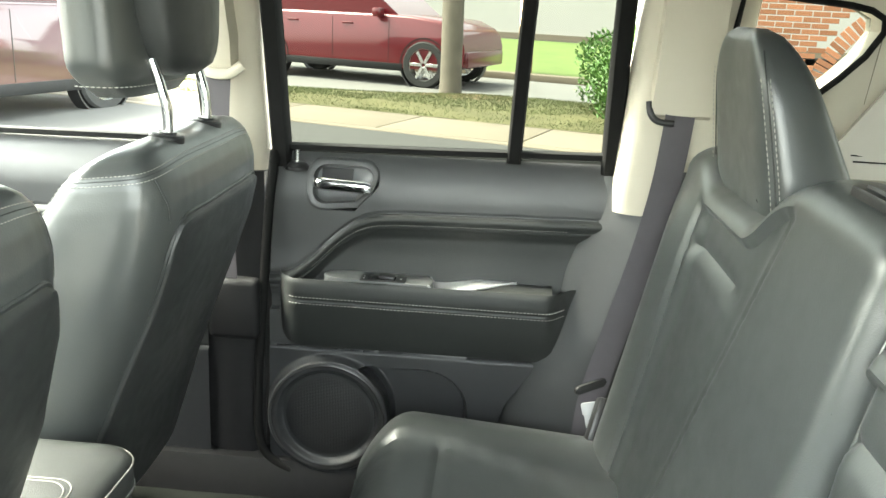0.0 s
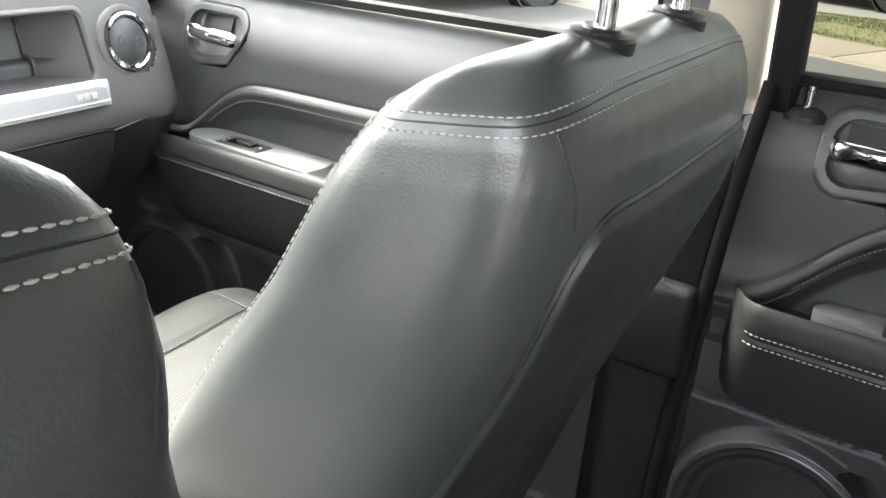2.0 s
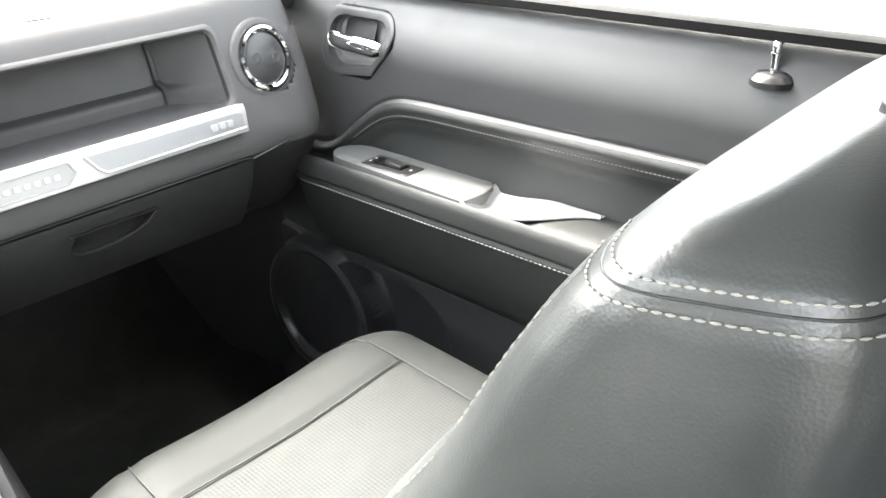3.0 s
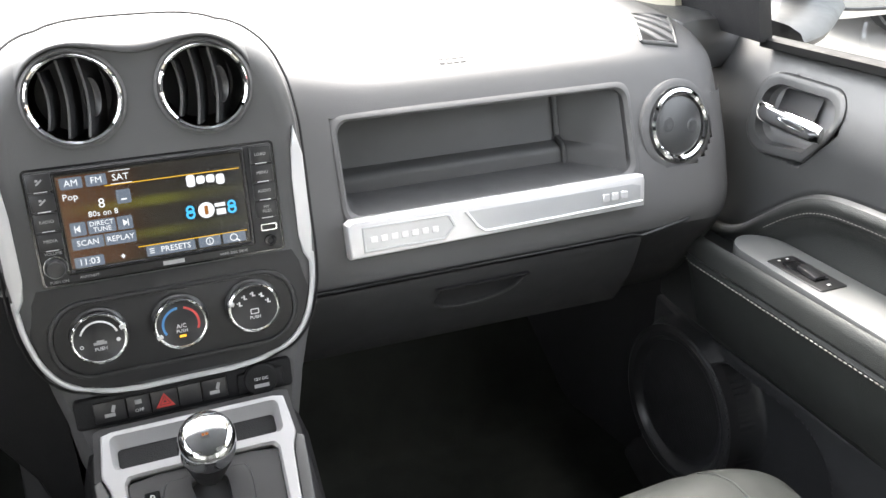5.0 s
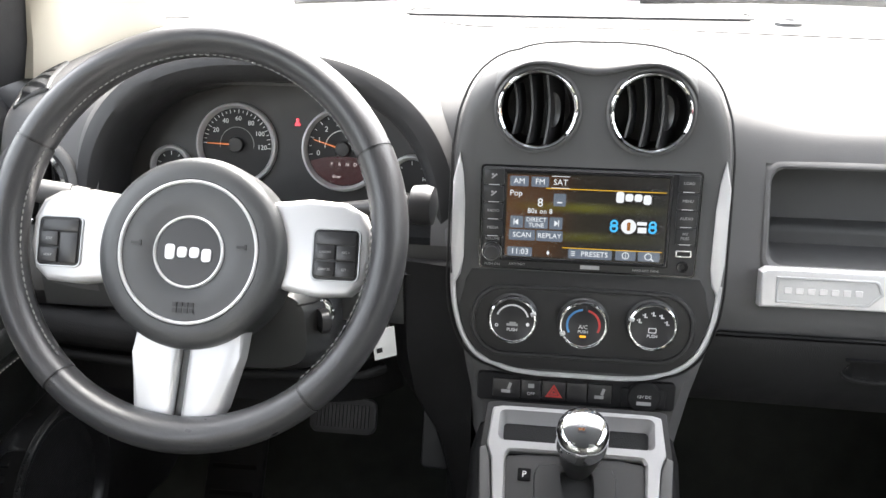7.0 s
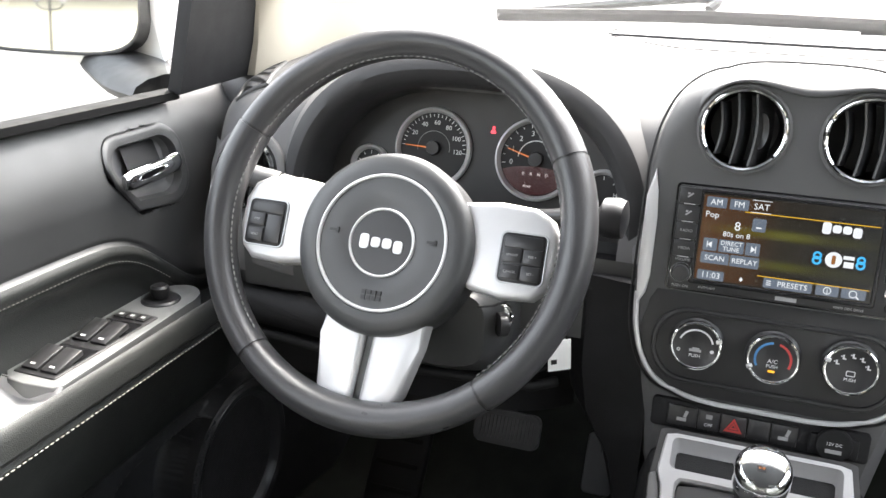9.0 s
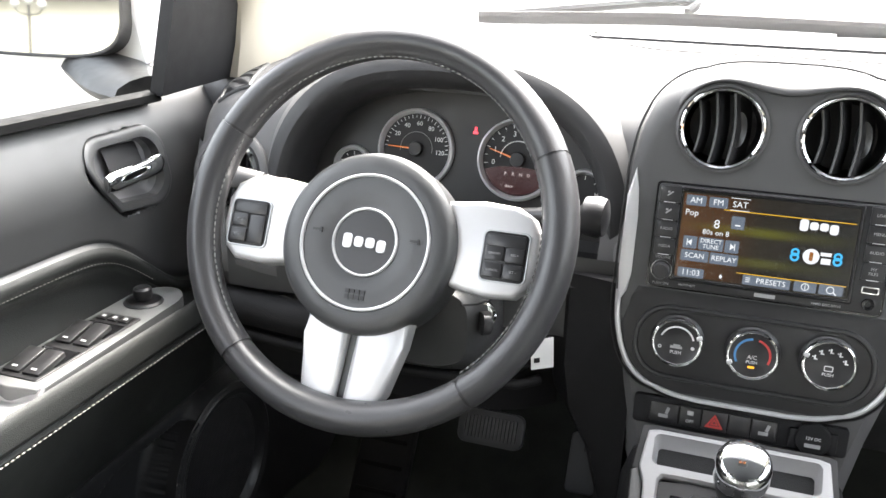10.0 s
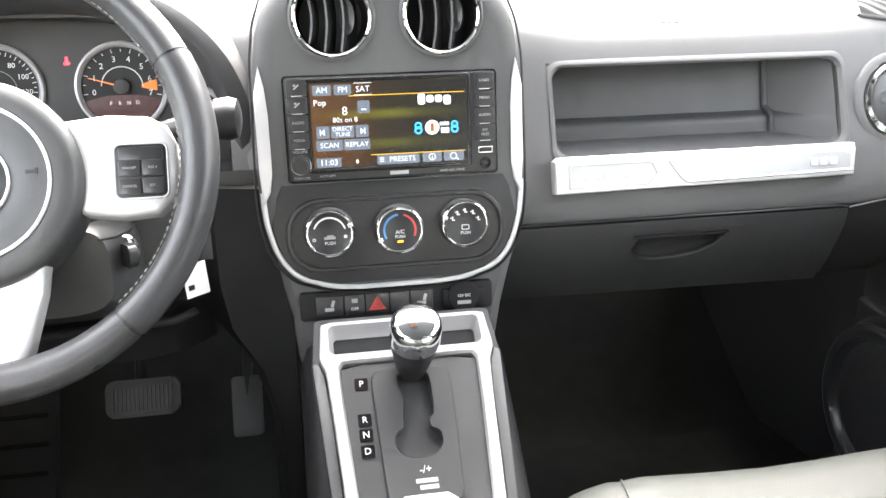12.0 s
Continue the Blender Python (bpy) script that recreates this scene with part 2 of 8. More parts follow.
def stitches(path, size=0.0042, gap=0.0022, r=0.0007, lift=None):
    """Short thread dashes along a path, as one mesh."""
    pts = [Vector(p) for p in path]
    seg = [(b - a).length for a, b in zip(pts, pts[1:])]
    total = sum(seg)

    def at(d):
        for i, s in enumerate(seg):
            if d <= s or i == len(seg) - 1:
                return pts[i].lerp(pts[i + 1], min(1, d / max(s, 1e-9)))
            d -= s
    bm = bmesh.new()
    d = 0.0
    while d + size < total:
        a, b = at(d), at(d + size)
        t = (b - a).normalized()
        n1 = t.orthogonal().normalized()
        n2 = t.cross(n1)
        ra = []
        for q, k in ((a, 0.45), ((a + b) / 2, 1.0), (b, 0.45)):
            ra.append([bm.verts.new(q + (n1 * math.cos(w) + n2 * math.sin(w)) * (r * k)) for w in (0, 1.571, 3.1416, 4.712)])
        for x, y in zip(ra, ra[1:]):
            for i in range(4):
                bm.faces.new((x[i], x[(i + 1) % 4], y[(i + 1) % 4], y[i]))
        bm.faces.new(ra[0][::-1])
        bm.faces.new(ra[-1])
        d += size + gap
    return bm


def sheet(fn, nu, nv, keep=None):
    """A grid surface fn(i/nu, j/nv) -> point; keep(point) picks its faces."""
    bm = bmesh.new()
    rows = [[bm.verts.new(fn(i / nu, j / nv)) for j in range(nv + 1)] for i in range(nu + 1)]
    for i in range(nu):
        for j in range(nv):
            q = (rows[i][j], rows[i + 1][j], rows[i + 1][j + 1], rows[i][j + 1])
            if keep is None or keep(sum((v.co for v in q), Vector()) / 4, (i + 0.5) / nu, (j + 0.5) / nv):
                bm.faces.new(q)
    bmesh.ops.delete(bm, geom=[v for v in bm.verts if not v.link_faces], context="VERTS")
    return bm


def join(*bms):
    """Several meshes of one piece in one."""
    out = bms[0]
    for b in bms[1:]:
        me = bpy.data.meshes.new("tmp")
        b.to_mesh(me)
        b.free()
        out.from_mesh(me)
        bpy.data.meshes.remove(me)
    return out


def writing(name, body, size, m, mat, parent, depth=0.0002, label=""):
    """Raised or printed letters, centred on the frame m."""
    cu = bpy.data.curves.new(name, "FONT")
    cu.body, cu.size, cu.extrude = body, size, depth
    cu.align_x, cu.align_y = "CENTER", "CENTER"
    cu.resolution_u = 2
    ob = bpy.data.objects.new(name, cu)
    me = bpy.data.meshes.new_from_object(ob)
    bpy.data.objects.remove(ob)
    bm = bmesh.new()
    bm.from_mesh(me)
    bpy.data.meshes.remove(me)
    bm.transform(m)
    return part(name, bm, mat, parent, label, smooth=False)


def sstep(a, b, x):
    t = min(1.0, max(0.0, (x - a) / (b - a)))
    return t * t * (3 - 2 * t)


def interp(x, xs, ys):
    return float(np.interp(x, xs, ys))


def at3(m, x, y, z=0.0):
    return m @ Matrix.Translation((x, y, z))


# ---- shell of the car: floor, roof, pillars, windows ----
floor = part("floor", sheet(lambda u, v: V(-0.72 + 1.44 * v, -2.15 + 2.95 * u, interp(-2.15 + 2.95 * u, (-2.15, -1.5, -1.45, -1.2, 0.42, 0.62, 0.8), (0.62, 0.62, 0.45, 0.42, 0.42, 0.62, 0.95)) + 0.004 * noise.noise((u * 30, v * 16, 0))), 90, 40), CARPET)
tagged(floor, "black carpeted car floor rising to the footwell ends", "floor", kind="structure")
mat_bm = loft([[V(0.17 + 0.4 * k, y, 0.428 + dz) for k, dz in ((0, 0), (0, 0.012), (1, 0.012), (1, 0))] for y in (-0.42, 0.0, 0.36)])
floor_mat = part("floor_mat", mat_bm, CARPET)
tagged(floor_mat, "black carpet floor mat in the passenger footwell", "mat")

ceiling = part("ceiling", box(I4, -0.64, 0.64, -2.15, -0.12, 1.565, 1.60, 0.01), SLATE)
tagged(ceiling, "slate grey fabric headliner", "ceiling", kind="structure")
roof_skin = part("roof", box(I4, -0.70, 0.70, -2.2, -0.06, 1.605, 1.64, 0.015), WHITE_PAINT)
tagged(roof_skin, "white painted steel car roof", "roof", kind="structure")


def lean(z):
    """How far the side of the cabin stands from the middle at a height."""
    return 0.70 - 0.26 * max(0.0, z - 1.08)


def pillar(name, pts, w, d, mat, label):
    """A padded pillar trim along points, w wide along the car and d deep across it."""
    rings = []
    for p in smooth_path(pts, 6):
        rings.append([p + V(d * math.copysign(abs(math.cos(a)) ** 0.6, math.cos(a)), w * math.copysign(abs(math.sin(a)) ** 0.6, math.sin(a)), 0) for a in [2 * math.pi * i / 20 for i in range(20)]])
    return tagged(part(name, loft(rings), mat), label, "pillar", kind="structure")


for s, tag in ((1, "right"), (-1, "left")):
    ring = []
    for cy, z, w, x in ((0.40, 1.105, 0.125, 0.668), (0.395, 1.15, 0.12, 0.660), (0.37, 1.2, 0.105, 0.650), (0.29, 1.3, 0.09, 0.630), (0.10, 1.45, 0.08, 0.60), (-0.06, 1.58, 0.075, 0.575)):
        ring.append([V(s * (x + dx - 0.05 * max(0, k) ** 1.5), cy + w * k, z) for dx, k in ((0.05, -1.0), (0.01, -1.0), (-0.006, -0.85), (-0.012, -0.4), (-0.012, 0.2), (-0.010, 0.7), (-0.002, 1.0), (0.05, 1.0))])
    tagged(part("trim_a_pillar_" + tag, loft(ring), CREAM), "cream plastic windscreen pillar trim", "pillar", kind="structure")
    pillar("trim_b_pillar_" + tag, [(s * 0.735, -0.688, 0.98), (s * 0.725, -0.688, 1.12), (s * 0.69, -0.69, 1.3), (s * 0.62, -0.70, 1.58)], 0.05, 0.045, CREAM, "cream plastic door pillar trim")
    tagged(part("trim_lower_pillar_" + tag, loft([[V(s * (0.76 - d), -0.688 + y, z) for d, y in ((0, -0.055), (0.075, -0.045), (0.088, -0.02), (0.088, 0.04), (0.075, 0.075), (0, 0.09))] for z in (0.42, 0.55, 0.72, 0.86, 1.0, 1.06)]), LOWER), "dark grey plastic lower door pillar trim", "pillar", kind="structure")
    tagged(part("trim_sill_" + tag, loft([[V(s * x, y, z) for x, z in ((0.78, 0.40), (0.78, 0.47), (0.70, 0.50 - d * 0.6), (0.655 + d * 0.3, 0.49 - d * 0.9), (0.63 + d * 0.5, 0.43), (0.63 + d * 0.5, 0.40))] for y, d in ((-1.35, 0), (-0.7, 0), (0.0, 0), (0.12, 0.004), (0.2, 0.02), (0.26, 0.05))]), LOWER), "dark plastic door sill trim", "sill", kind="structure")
    tagged(part("trim_kick_panel_" + tag, loft([[V(s * x, y, z) for x, y in ((0.73, 0.236), (0.705, 0.236), (0.688, 0.242), (0.675, 0.254), (0.667, 0.272), (0.663, 0.30), (0.656, 0.36), (0.640, 0.43), (0.60, 0.64), (0.72, 0.66))] for z in (0.42, 0.6, 0.75, 0.88)]), BLACK), "dark plastic footwell side trim", "trim", kind="structure")

# overhead console with two amber reading lamps
over = thing("overhead_console", (0.0, -0.2, 1.565), "slate grey overhead console with two amber lamps", "overhead console")
part("housing", box(I4, -0.085, 0.085, -0.29, -0.135, 1.535, 1.5645, 0.012, 3), SLATE, over)
for sx in (-1, 1):
    part("reading_lamp", lathe(Matrix.Translation((sx * 0.034, -0.20, 1.535)) @ Matrix.Rotation(math.pi, 4, "X"), [(0.0, 0.004), (0.02, 0.003), (0.027, 0.0), (0.027, -0.004)], 24), AMBER_GLOW, over, "dim amber reading lamp")

# windscreen with its pillars' outer side, cowl and wipers
scr = [(-0.66, 0.72, 1.135), (0.66, 0.72, 1.135), (0.57, -0.10, 1.60), (-0.57, -0.10, 1.60)]
ws = bmesh.new()
g = 14
rows = [[ws.verts.new(V(*scr[0]).lerp(V(*scr[3]), j / g).lerp(V(*scr[1]).lerp(V(*scr[2]), j / g), i / g) + V(0, 0.14 * (1 - (2 * i / g - 1) ** 2) - 0.02, 0.05 * math.sin(math.pi * j / g))) for i in range(g + 1)] for j in range(g + 1)]
for j in range(g):
    for i in range(g):
        ws.faces.new((rows[j][i], rows[j][i + 1], rows[j + 1][i + 1], rows[j + 1][i]))
tagged(part("window_windscreen", ws, GLASS, shadow=False), "clear raked windscreen glass", "windscreen", kind="structure")
tagged(part("cowl", sheet(lambda u, v: V(-0.74 + 1.48 * u, 0.70 + 0.13 * (1 - (2 * u - 1) ** 2) + 0.16 * v, 1.13 - 0.012 * v + 0.004 * math.sin(v * 9)), 30, 8), RUBBER), "black plastic windscreen cowl", "cowl", kind="structure")
tagged(part("car_bonnet", sheet(lambda u, v: V(-0.80 + 1.6 * u, 0.84 + 0.9 * v, 1.115 - 0.10 * v * v - 0.12 * (2 * u - 1) ** 4 + 0.012 * math.cos(6.28 * u)), 30, 14), WHITE_PAINT), "white painted car bonnet beyond the windscreen", "bonnet", kind="structure")


def wiper(pts, label):
    w = thing("wiper", pts[0], label, "wiper", group="windscreen wipers")
    path = smooth_path(pts, 6)
    part("blade", tube(path, 0.008, 8, flat=1.8), RUBBER, w)
    a = V(*pts[0]) + V(0, 0.05, 0.0)
    part("arm", tube(smooth_path([a, V(*pts[1]) + V(0, 0.02, 0.03), V(*pts[1]) + V(0.02, 0.0, 0.012)], 5), 0.009, 8), BLACK, w)


wiper([(-0.50, 0.80, 1.158), (-0.16, 0.845, 1.168), (0.20, 0.84, 1.168)], "black windscreen wiper resting on the glass")
wiper([(0.10, 0.86, 1.162), (0.36, 0.83, 1.168), (0.62, 0.76, 1.166)], "black windscreen wiper resting on the glass")


# ---- doors ----
def rr_sdf(y, z, cy, cz, a, b, r):
    qy, qz = abs(y - cy) - a + r, abs(z - cz) - b + r
    return math.hypot(max(qy, 0), max(qz, 0)) + min(max(qy, qz), 0) - r


def bump1(d, w):
    return math.exp(-(d / w) ** 2)


def door_shape(k):
    """Numbers of a door: k = 0 front, 1 rear. y of marks runs backwards from the handle's front end."""
    if k == 0:
        return dict(y0=0.13, y1=-0.625, front=0.30, hy=0.058, hz=1.024, top=((0.115, 0.868), (0.085, 0.895), (0.03, 0.94), (-0.01, 0.958), (-0.06, 0.962), (-0.62, 0.970)),
                    sill=((0.30, 1.098), (-0.62, 1.110)), spk=(0.150, 0.588, 0.105), low=0.712, arm=(0.165, -0.60), stitch=0.846)
    return dict(y0=-0.75, y1=-1.36, front=-0.745, hy=-0.878, hz=1.042, top=((-0.775, 0.868), (-0.815, 0.895), (-0.88, 0.962), (-0.925, 0.988), (-0.98, 0.994), (-1.40, 1.004)),
                sill=((-0.74, 1.108), (-1.40, 1.122)), spk=(-0.862, 0.592, 0.105), low=0.728, arm=(-0.765, -1.315), stitch=0.838)


def rear_edge(k, z):
    """How far back the door reaches at a height."""
    return -0.625 if k == 0 else interp(z, (0.4, 0.64, 0.74, 0.86, 1.12), (-1.13, -1.20, -1.265, -1.325, -1.41))


def field_top(d, y):
    """Height of the leather field's rolled top border."""
    tab = d["top_table"]
    f = min(max((0.4 - y) / 0.002, 0.0), len(tab) - 1.001)
    i = int(f)
    return tab[i] + (tab[i + 1] - tab[i]) * (f - i)


def crown(d, y, z):
    """How far the panel rolls outwards below the window."""
    sz = interp(-y, [-p[0] for p in d["sill"]], [p[1] for p in d["sill"]])
    return 0.040 * (max(0.0, z - (sz - 0.10)) / 0.10) ** 1.9


def panel_depth(d, k, y, z):
    """Relief of the moulded panel, towards the cabin."""
    h = -crown(d, y, z)
    # bowl round the handle, with its raised lip
    e = max(rr_sdf(y, z, d["hy"], d["hz"], 0.063, 0.043, 0.032), -0.742 * (y - d["hy"] + 0.060) - 0.671 * (z - d["hz"]))
    h -= 0.030 * sstep(0.0, 1.0, (-e + 0.003) / 0.004)
    # leather field with rolled border
    ztop = field_top(d, y)
    m = z - ztop
    if z > 0.80:
        h += 0.007 * bump1(m + 0.008, 0.009) - 0.003 * bump1(m - 0.004, 0.003)
        h -= 0.016 * sstep(-0.016, -0.05, m)
        h -= 0.0025 * bump1(m + 0.022, 0.002)
    # loudspeaker ring and its recess
    sy, sz2, sr = d["spk"]
    q = math.hypot(y - sy, z - sz2)
    h += 0.020 * sstep(sr + 0.022, sr + 0.008, q) - 0.012 * sstep(sr - 0.004, sr - 0.016, q)
    # map pocket
    if z < d["low"] - 0.008 and q > sr + 0.012:
        edge = rr_sdf(y, z, sy - 0.125, sz2 + 0.01, 0.14, 0.092, 0.085)
        h -= 0.035 * sstep(0.004, -0.006, edge)
    # panel break under the armrest
    h -= 0.004 * bump1(z - d["low"], 0.003)
    h += 0.014 * sstep(0.93, 0.82, z) * (1.0 if z > d["low"] else 1.25)
    return h


def build_door(name, s, k, label, swing=0.0):
    d = door_shape(k)
    ys, zs = [-p[0] for p in d["top"]], [p[1] for p in d["top"]]
    d["top_table"] = [sum(interp(-0.4 + 0.002 * i + 0.007 * q, ys, zs) for q in range(-3, 4)) / 7 for i in range(960)]
    X0 = 0.685
    door = thing(name, (s * 0.74, (d["y0"] + d["y1"]) / 2, 0.45), label, "car door", kind="structure")
    ya, yb = d["front"], d["y1"]

    def surf(u, v):
        y = ya + (yb - ya) * u
        for _ in range(2):
            sill, ztop = interp(-y, [-p[0] for p in d["sill"]], [p[1] for p in d["sill"]]), field_top(d, y)
            z = 0.44 + (ztop - 0.44) * v / 0.72 if v < 0.72 else ztop + (sill - ztop) * (v - 0.72) / 0.28
            y = ya + (rear_edge(k, z) - ya) * u
        bow = 0.02 * max(0, (y - 0.13) / 0.17) ** 2 if k == 0 else 0.0
        return V(s * (X0 - panel_depth(d, k, y, z) + bow), y, z)

    def in_field(c, v):
        return c.z > 0.86 and v < 0.72
    nu, nv = (360, 250) if s > 0 else (280, 200)
    if swing:
        nu, nv = 140, 100
    part("panel", sheet(surf, nu, nv, lambda c, u, v: c.z > d["low"] and not in_field(c, v)), PLASTIC, door, "moulded dark grey plastic door panel")
    part("lower_panel", sheet(surf, nu, nv, lambda c, u, v: c.z <= d["low"]), DOOR_LOW, door, "black plastic lower panel with a map pocket")
    part("insert", sheet(surf, nu, nv, lambda c, u, v: in_field(c, v)), ARM_LEATHER, door, "black leather field with a rolled border")
    # outer skin closes the door
    part("skin", box(I4, min(s * 0.745, s * 0.80), max(s * 0.745, s * 0.80), yb - 0.02, ya, 0.36, 1.03, 0.015), WHITE_PAINT, door, "white painted outer skin")
    # armrest: a padded shelf along the door
    a0, a1 = d["arm"]
    low, rim = d["low"], 0.878
    secs = []
    prof = [(-0.004, low), (0.012, low + 0.004), (0.030, low + 0.03), (0.044, d["stitch"] - 0.03), (0.0505, d["stitch"] - 0.004), (0.0490, d["stitch"]), (0.0515, d["stitch"] + 0.005),
            (0.052, rim - 0.026), (0.0515, rim - 0.011), (0.0497, rim - 0.003), (0.0472, rim), (0.0452, rim - 0.002), (0.0447, rim - 0.020), (-0.016, rim - 0.021), (-0.03, rim - 0.03), (-0.03, low + 0.02)]
    n = 60
    for i in range(n + 1):
        y = a0 + (a1 - a0) * i / n
        t = 1 - max(0.0, 1 - i / n * 12.0) ** 2.4
        t = 0.12 + 0.88 * t
        tail = sstep(1.0, 0.9, i / n)
        fall = -0.02 * (i / n) if k == 0 else 0.0
        hx_k = lambda h: h if h < 0.02 else 0.02 + (h - 0.02) * (1.6 if k == 0 else 1.15)
        secs.append([V(s * (X0 - 0.005 - hx_k(hx) * t * ((0.45 + 0.55 * tail) if k == 0 else (0.12 + 0.88 * tail))), y, rim + (z - rim) * (0.86 + 0.14 * t) + fall * (rim - z) / 0.16) for hx, z in prof])
    part("armrest", loft(secs), ARM_LEATHER, door, "black leather padded armrest with pale double stitching")
    for dz, nm in ((0.006, "stitching"), (-0.006, "stitching")):
        pth = [sec[5] + V(-s * 0.0034, 0, dz) for sec in secs[3:-2]]
        part(nm, stitches(pth, 0.0045, 0.002, 0.0009), THREAD, door)
    # stitching on the rolled border
    bord = []
    for i in range(70):
        y = d["top"][0][0] - 0.02 - i * ((d["top"][0][0] - 0.02) - (yb + 0.06)) / 70
        zt = field_top(d, y) - 0.018
        if zt > 0.885:
            bord.append(V(s * (X0 - panel_depth(d, k, y, zt) - 0.0006), y, zt))
    part("stitching", stitches(bord, 0.0035, 0.0018, 0.0007), THREAD, door)
    # bezel along the armrest, its pull cup and the blade behind it
    tip = a0 - 0.085
    zb = rim - 0.001
    xin, xout = (0.6205, 0.692) if k == 0 else (0.6325, 0.690)
    xc, hw = (xin + xout) / 2, (xout - xin) / 2
    L = 0.262 if k == 0 else 0.20
    mm = Matrix(((0, 1, 0, 0), (1, 0, 0, 0), (0, 0, 1, zb), (0, 0, 0, 1)))
    out_b = [(tip - 0.045 + 0.045 * math.cos(radians(a)), s * (xc + 0.004 + (hw - 0.004) * math.sin(radians(a)))) for a in range(-90, 91, 10)] + [(tip - L + 0.012, s * xout), (tip - L, s * (xout - 0.012)), (tip - L - 0.004, s * xc), (tip - L, s * (xin + 0.004)), (tip - L + 0.008, s * xin)]
    bez = part("bezel", prism(mm, out_b, -0.012, 0.003, 0.002), SWITCH_TRIM, door, "satin grey switch bezel")

    def cup(u, v):
        y = tip - L + 0.004 - 0.16 * u
        wide = 1.0 - 0.85 * sstep(0.5, 1.0, u)
        x = xout - 0.002 - (xout - xin - 0.001) * wide * v
        dip = 0.018 * sstep(0.0, 0.06, u) * sstep(0.62, 0.1, u)
        return V(s * x, y, zb + 0.003 - dip * (0.55 + 0.45 * math.sin(math.pi * min(1, v * 1.1))))
    part("pull_cup", sheet(cup, 40, 16), SILVER, door, "silver pull cup tapering to a blade")
    yp = tip - L - 0.085
    part("armrest_pad", sheet(lambda u, v: V(s * (xout + 0.004 - (xout - xin + 0.006) * v), yp + (a1 + (0.004 if k == 0 else 0.045) - yp) * u, zb + 0.0012 - 0.004 * max(0, 1 - u * 12) ** 2 - 0.003 * (2 * v - 1) ** 4), 40, 12), ARM_LEATHER, door)
    part("cup_wall", sheet(lambda u, v: V(s * (xout - 0.002 - (xout - xin - 0.002) * u), tip - L - 0.003 + 0.006 * v, zb - 0.018 + 0.0205 * v), 8, 6), SWITCH_TRIM, door)
    edge = [cup(u / 30, 1.0) + V(0, 0, 0.0006) for u in range(31)]
    part("pull_lip", tube(edge, 0.0022, 8), SILVER, door)
    # switches
    if not (s < 0 and k == 0):
        part("switch_plate", prism(mm, rrect(tip - 0.112, s * 0.654, 0.042, 0.0185, 0.003, 3), 0.003, 0.0042, 0.001), BLACK, bez, "black window switch plate")
        part("switch_well", box(I4, min(s * 0.645, s * 0.664), max(s * 0.645, s * 0.664), tip - 0.135, tip - 0.085, zb + 0.0042, zb + 0.0048), GLOSS, bez)
        part("window_switch", box(pose(s * 0.6545, tip - 0.118, zb + 0.006, 8, 0, 0), -0.008, 0.008, -0.014, 0.014, -0.002, 0.004, 0.0015), SATIN, bez)
        part("mark", box(I4, s * 0.6545 - 0.002, s * 0.6545 + 0.002, tip - 0.146, tip - 0.143, zb + 0.0042, zb + 0.0046), WHITE_PRINT, bez)
        for q in (0, 1):
            part("mark", box(I4, s * 0.648 + s * 0.012 * q - 0.0015, s * 0.648 + s * 0.012 * q + 0.0015, tip - 0.078, tip - 0.0755, zb + 0.0042, zb + 0.0046), WHITE_PRINT, bez)
    else:
        sx = s * 0.660
        part("switch_plate", prism(mm, rrect(tip - 0.172, sx, 0.078, 0.0255, 0.003, 3), 0.003, 0.0042, 0.001), BLACK, bez, "black switch plate with four window switches")
        for yy in (tip - 0.145, tip - 0.213):
            part("switch_well", box(I4, sx - 0.0225, sx + 0.0225, yy - 0.008, yy + 0.026, zb + 0.0042, zb + 0.0048), GLOSS, bez)
            for q in (-0.0115, 0.0115):
                part("window_switch", box(pose(sx + q, yy - 0.010, zb + 0.0075, 12, 0, 0), -0.0100, 0.0100, -0.020, 0.018, -0.003, 0.0035, 0.0015), SATIN, bez)
                part("mark", box(pose(sx + q, yy - 0.010, zb + 0.0112, 12, 0, 0), -0.003, 0.003, -0.0155, -0.0135, 0, 0.0003), WHITE_PRINT, bez)
        for q in range(3):
            part("lock_button", box(I4, sx - 0.0205 + 0.0142 * q, sx - 0.0082 + 0.0142 * q, tip - 0.113, tip - 0.099, zb + 0.004, zb + 0.0062, 0.001), SATIN, bez)
            part("mark", box(I4, sx - 0.0165 + 0.0142 * q, sx - 0.0122 + 0.0142 * q, tip - 0.108, tip - 0.104, zb + 0.0062, zb + 0.0065), WHITE_PRINT, bez)
        km = Matrix.Translation((s * 0.664, tip - 0.052, zb + 0.003))
        part("mirror_knob", join(lathe(km, [(0.0, 0.003), (0.020, 0.003), (0.0225, 0.001), (0.0225, -0.002)], 36), lathe(km, [(0, 0.019), (0.008, 0.0188), (0.0105, 0.0165), (0.011, 0.010), (0.0085, 0.003)], 28)), BLACK, bez, "round black mirror adjuster knob")
    # handle: a lipped bowl with a chrome lever across it
    hy, hz = d["hy"], d["hz"]

    def bowl_ring(g, depth):
        return [V(s * (X0 + depth + crown(d, hy, hz + z * g[1])), hy + y * g[0], hz + z * g[1]) for y, z in bowl_out]
    bowl_out = []
    for y, z in rrect(0, 0, 0.061, 0.042, 0.026, 8):
        cut = max(0.0, -0.742 * (y + 0.058) - 0.671 * z)
        bowl_out.append((y + 0.742 * cut, z + 0.671 * cut))
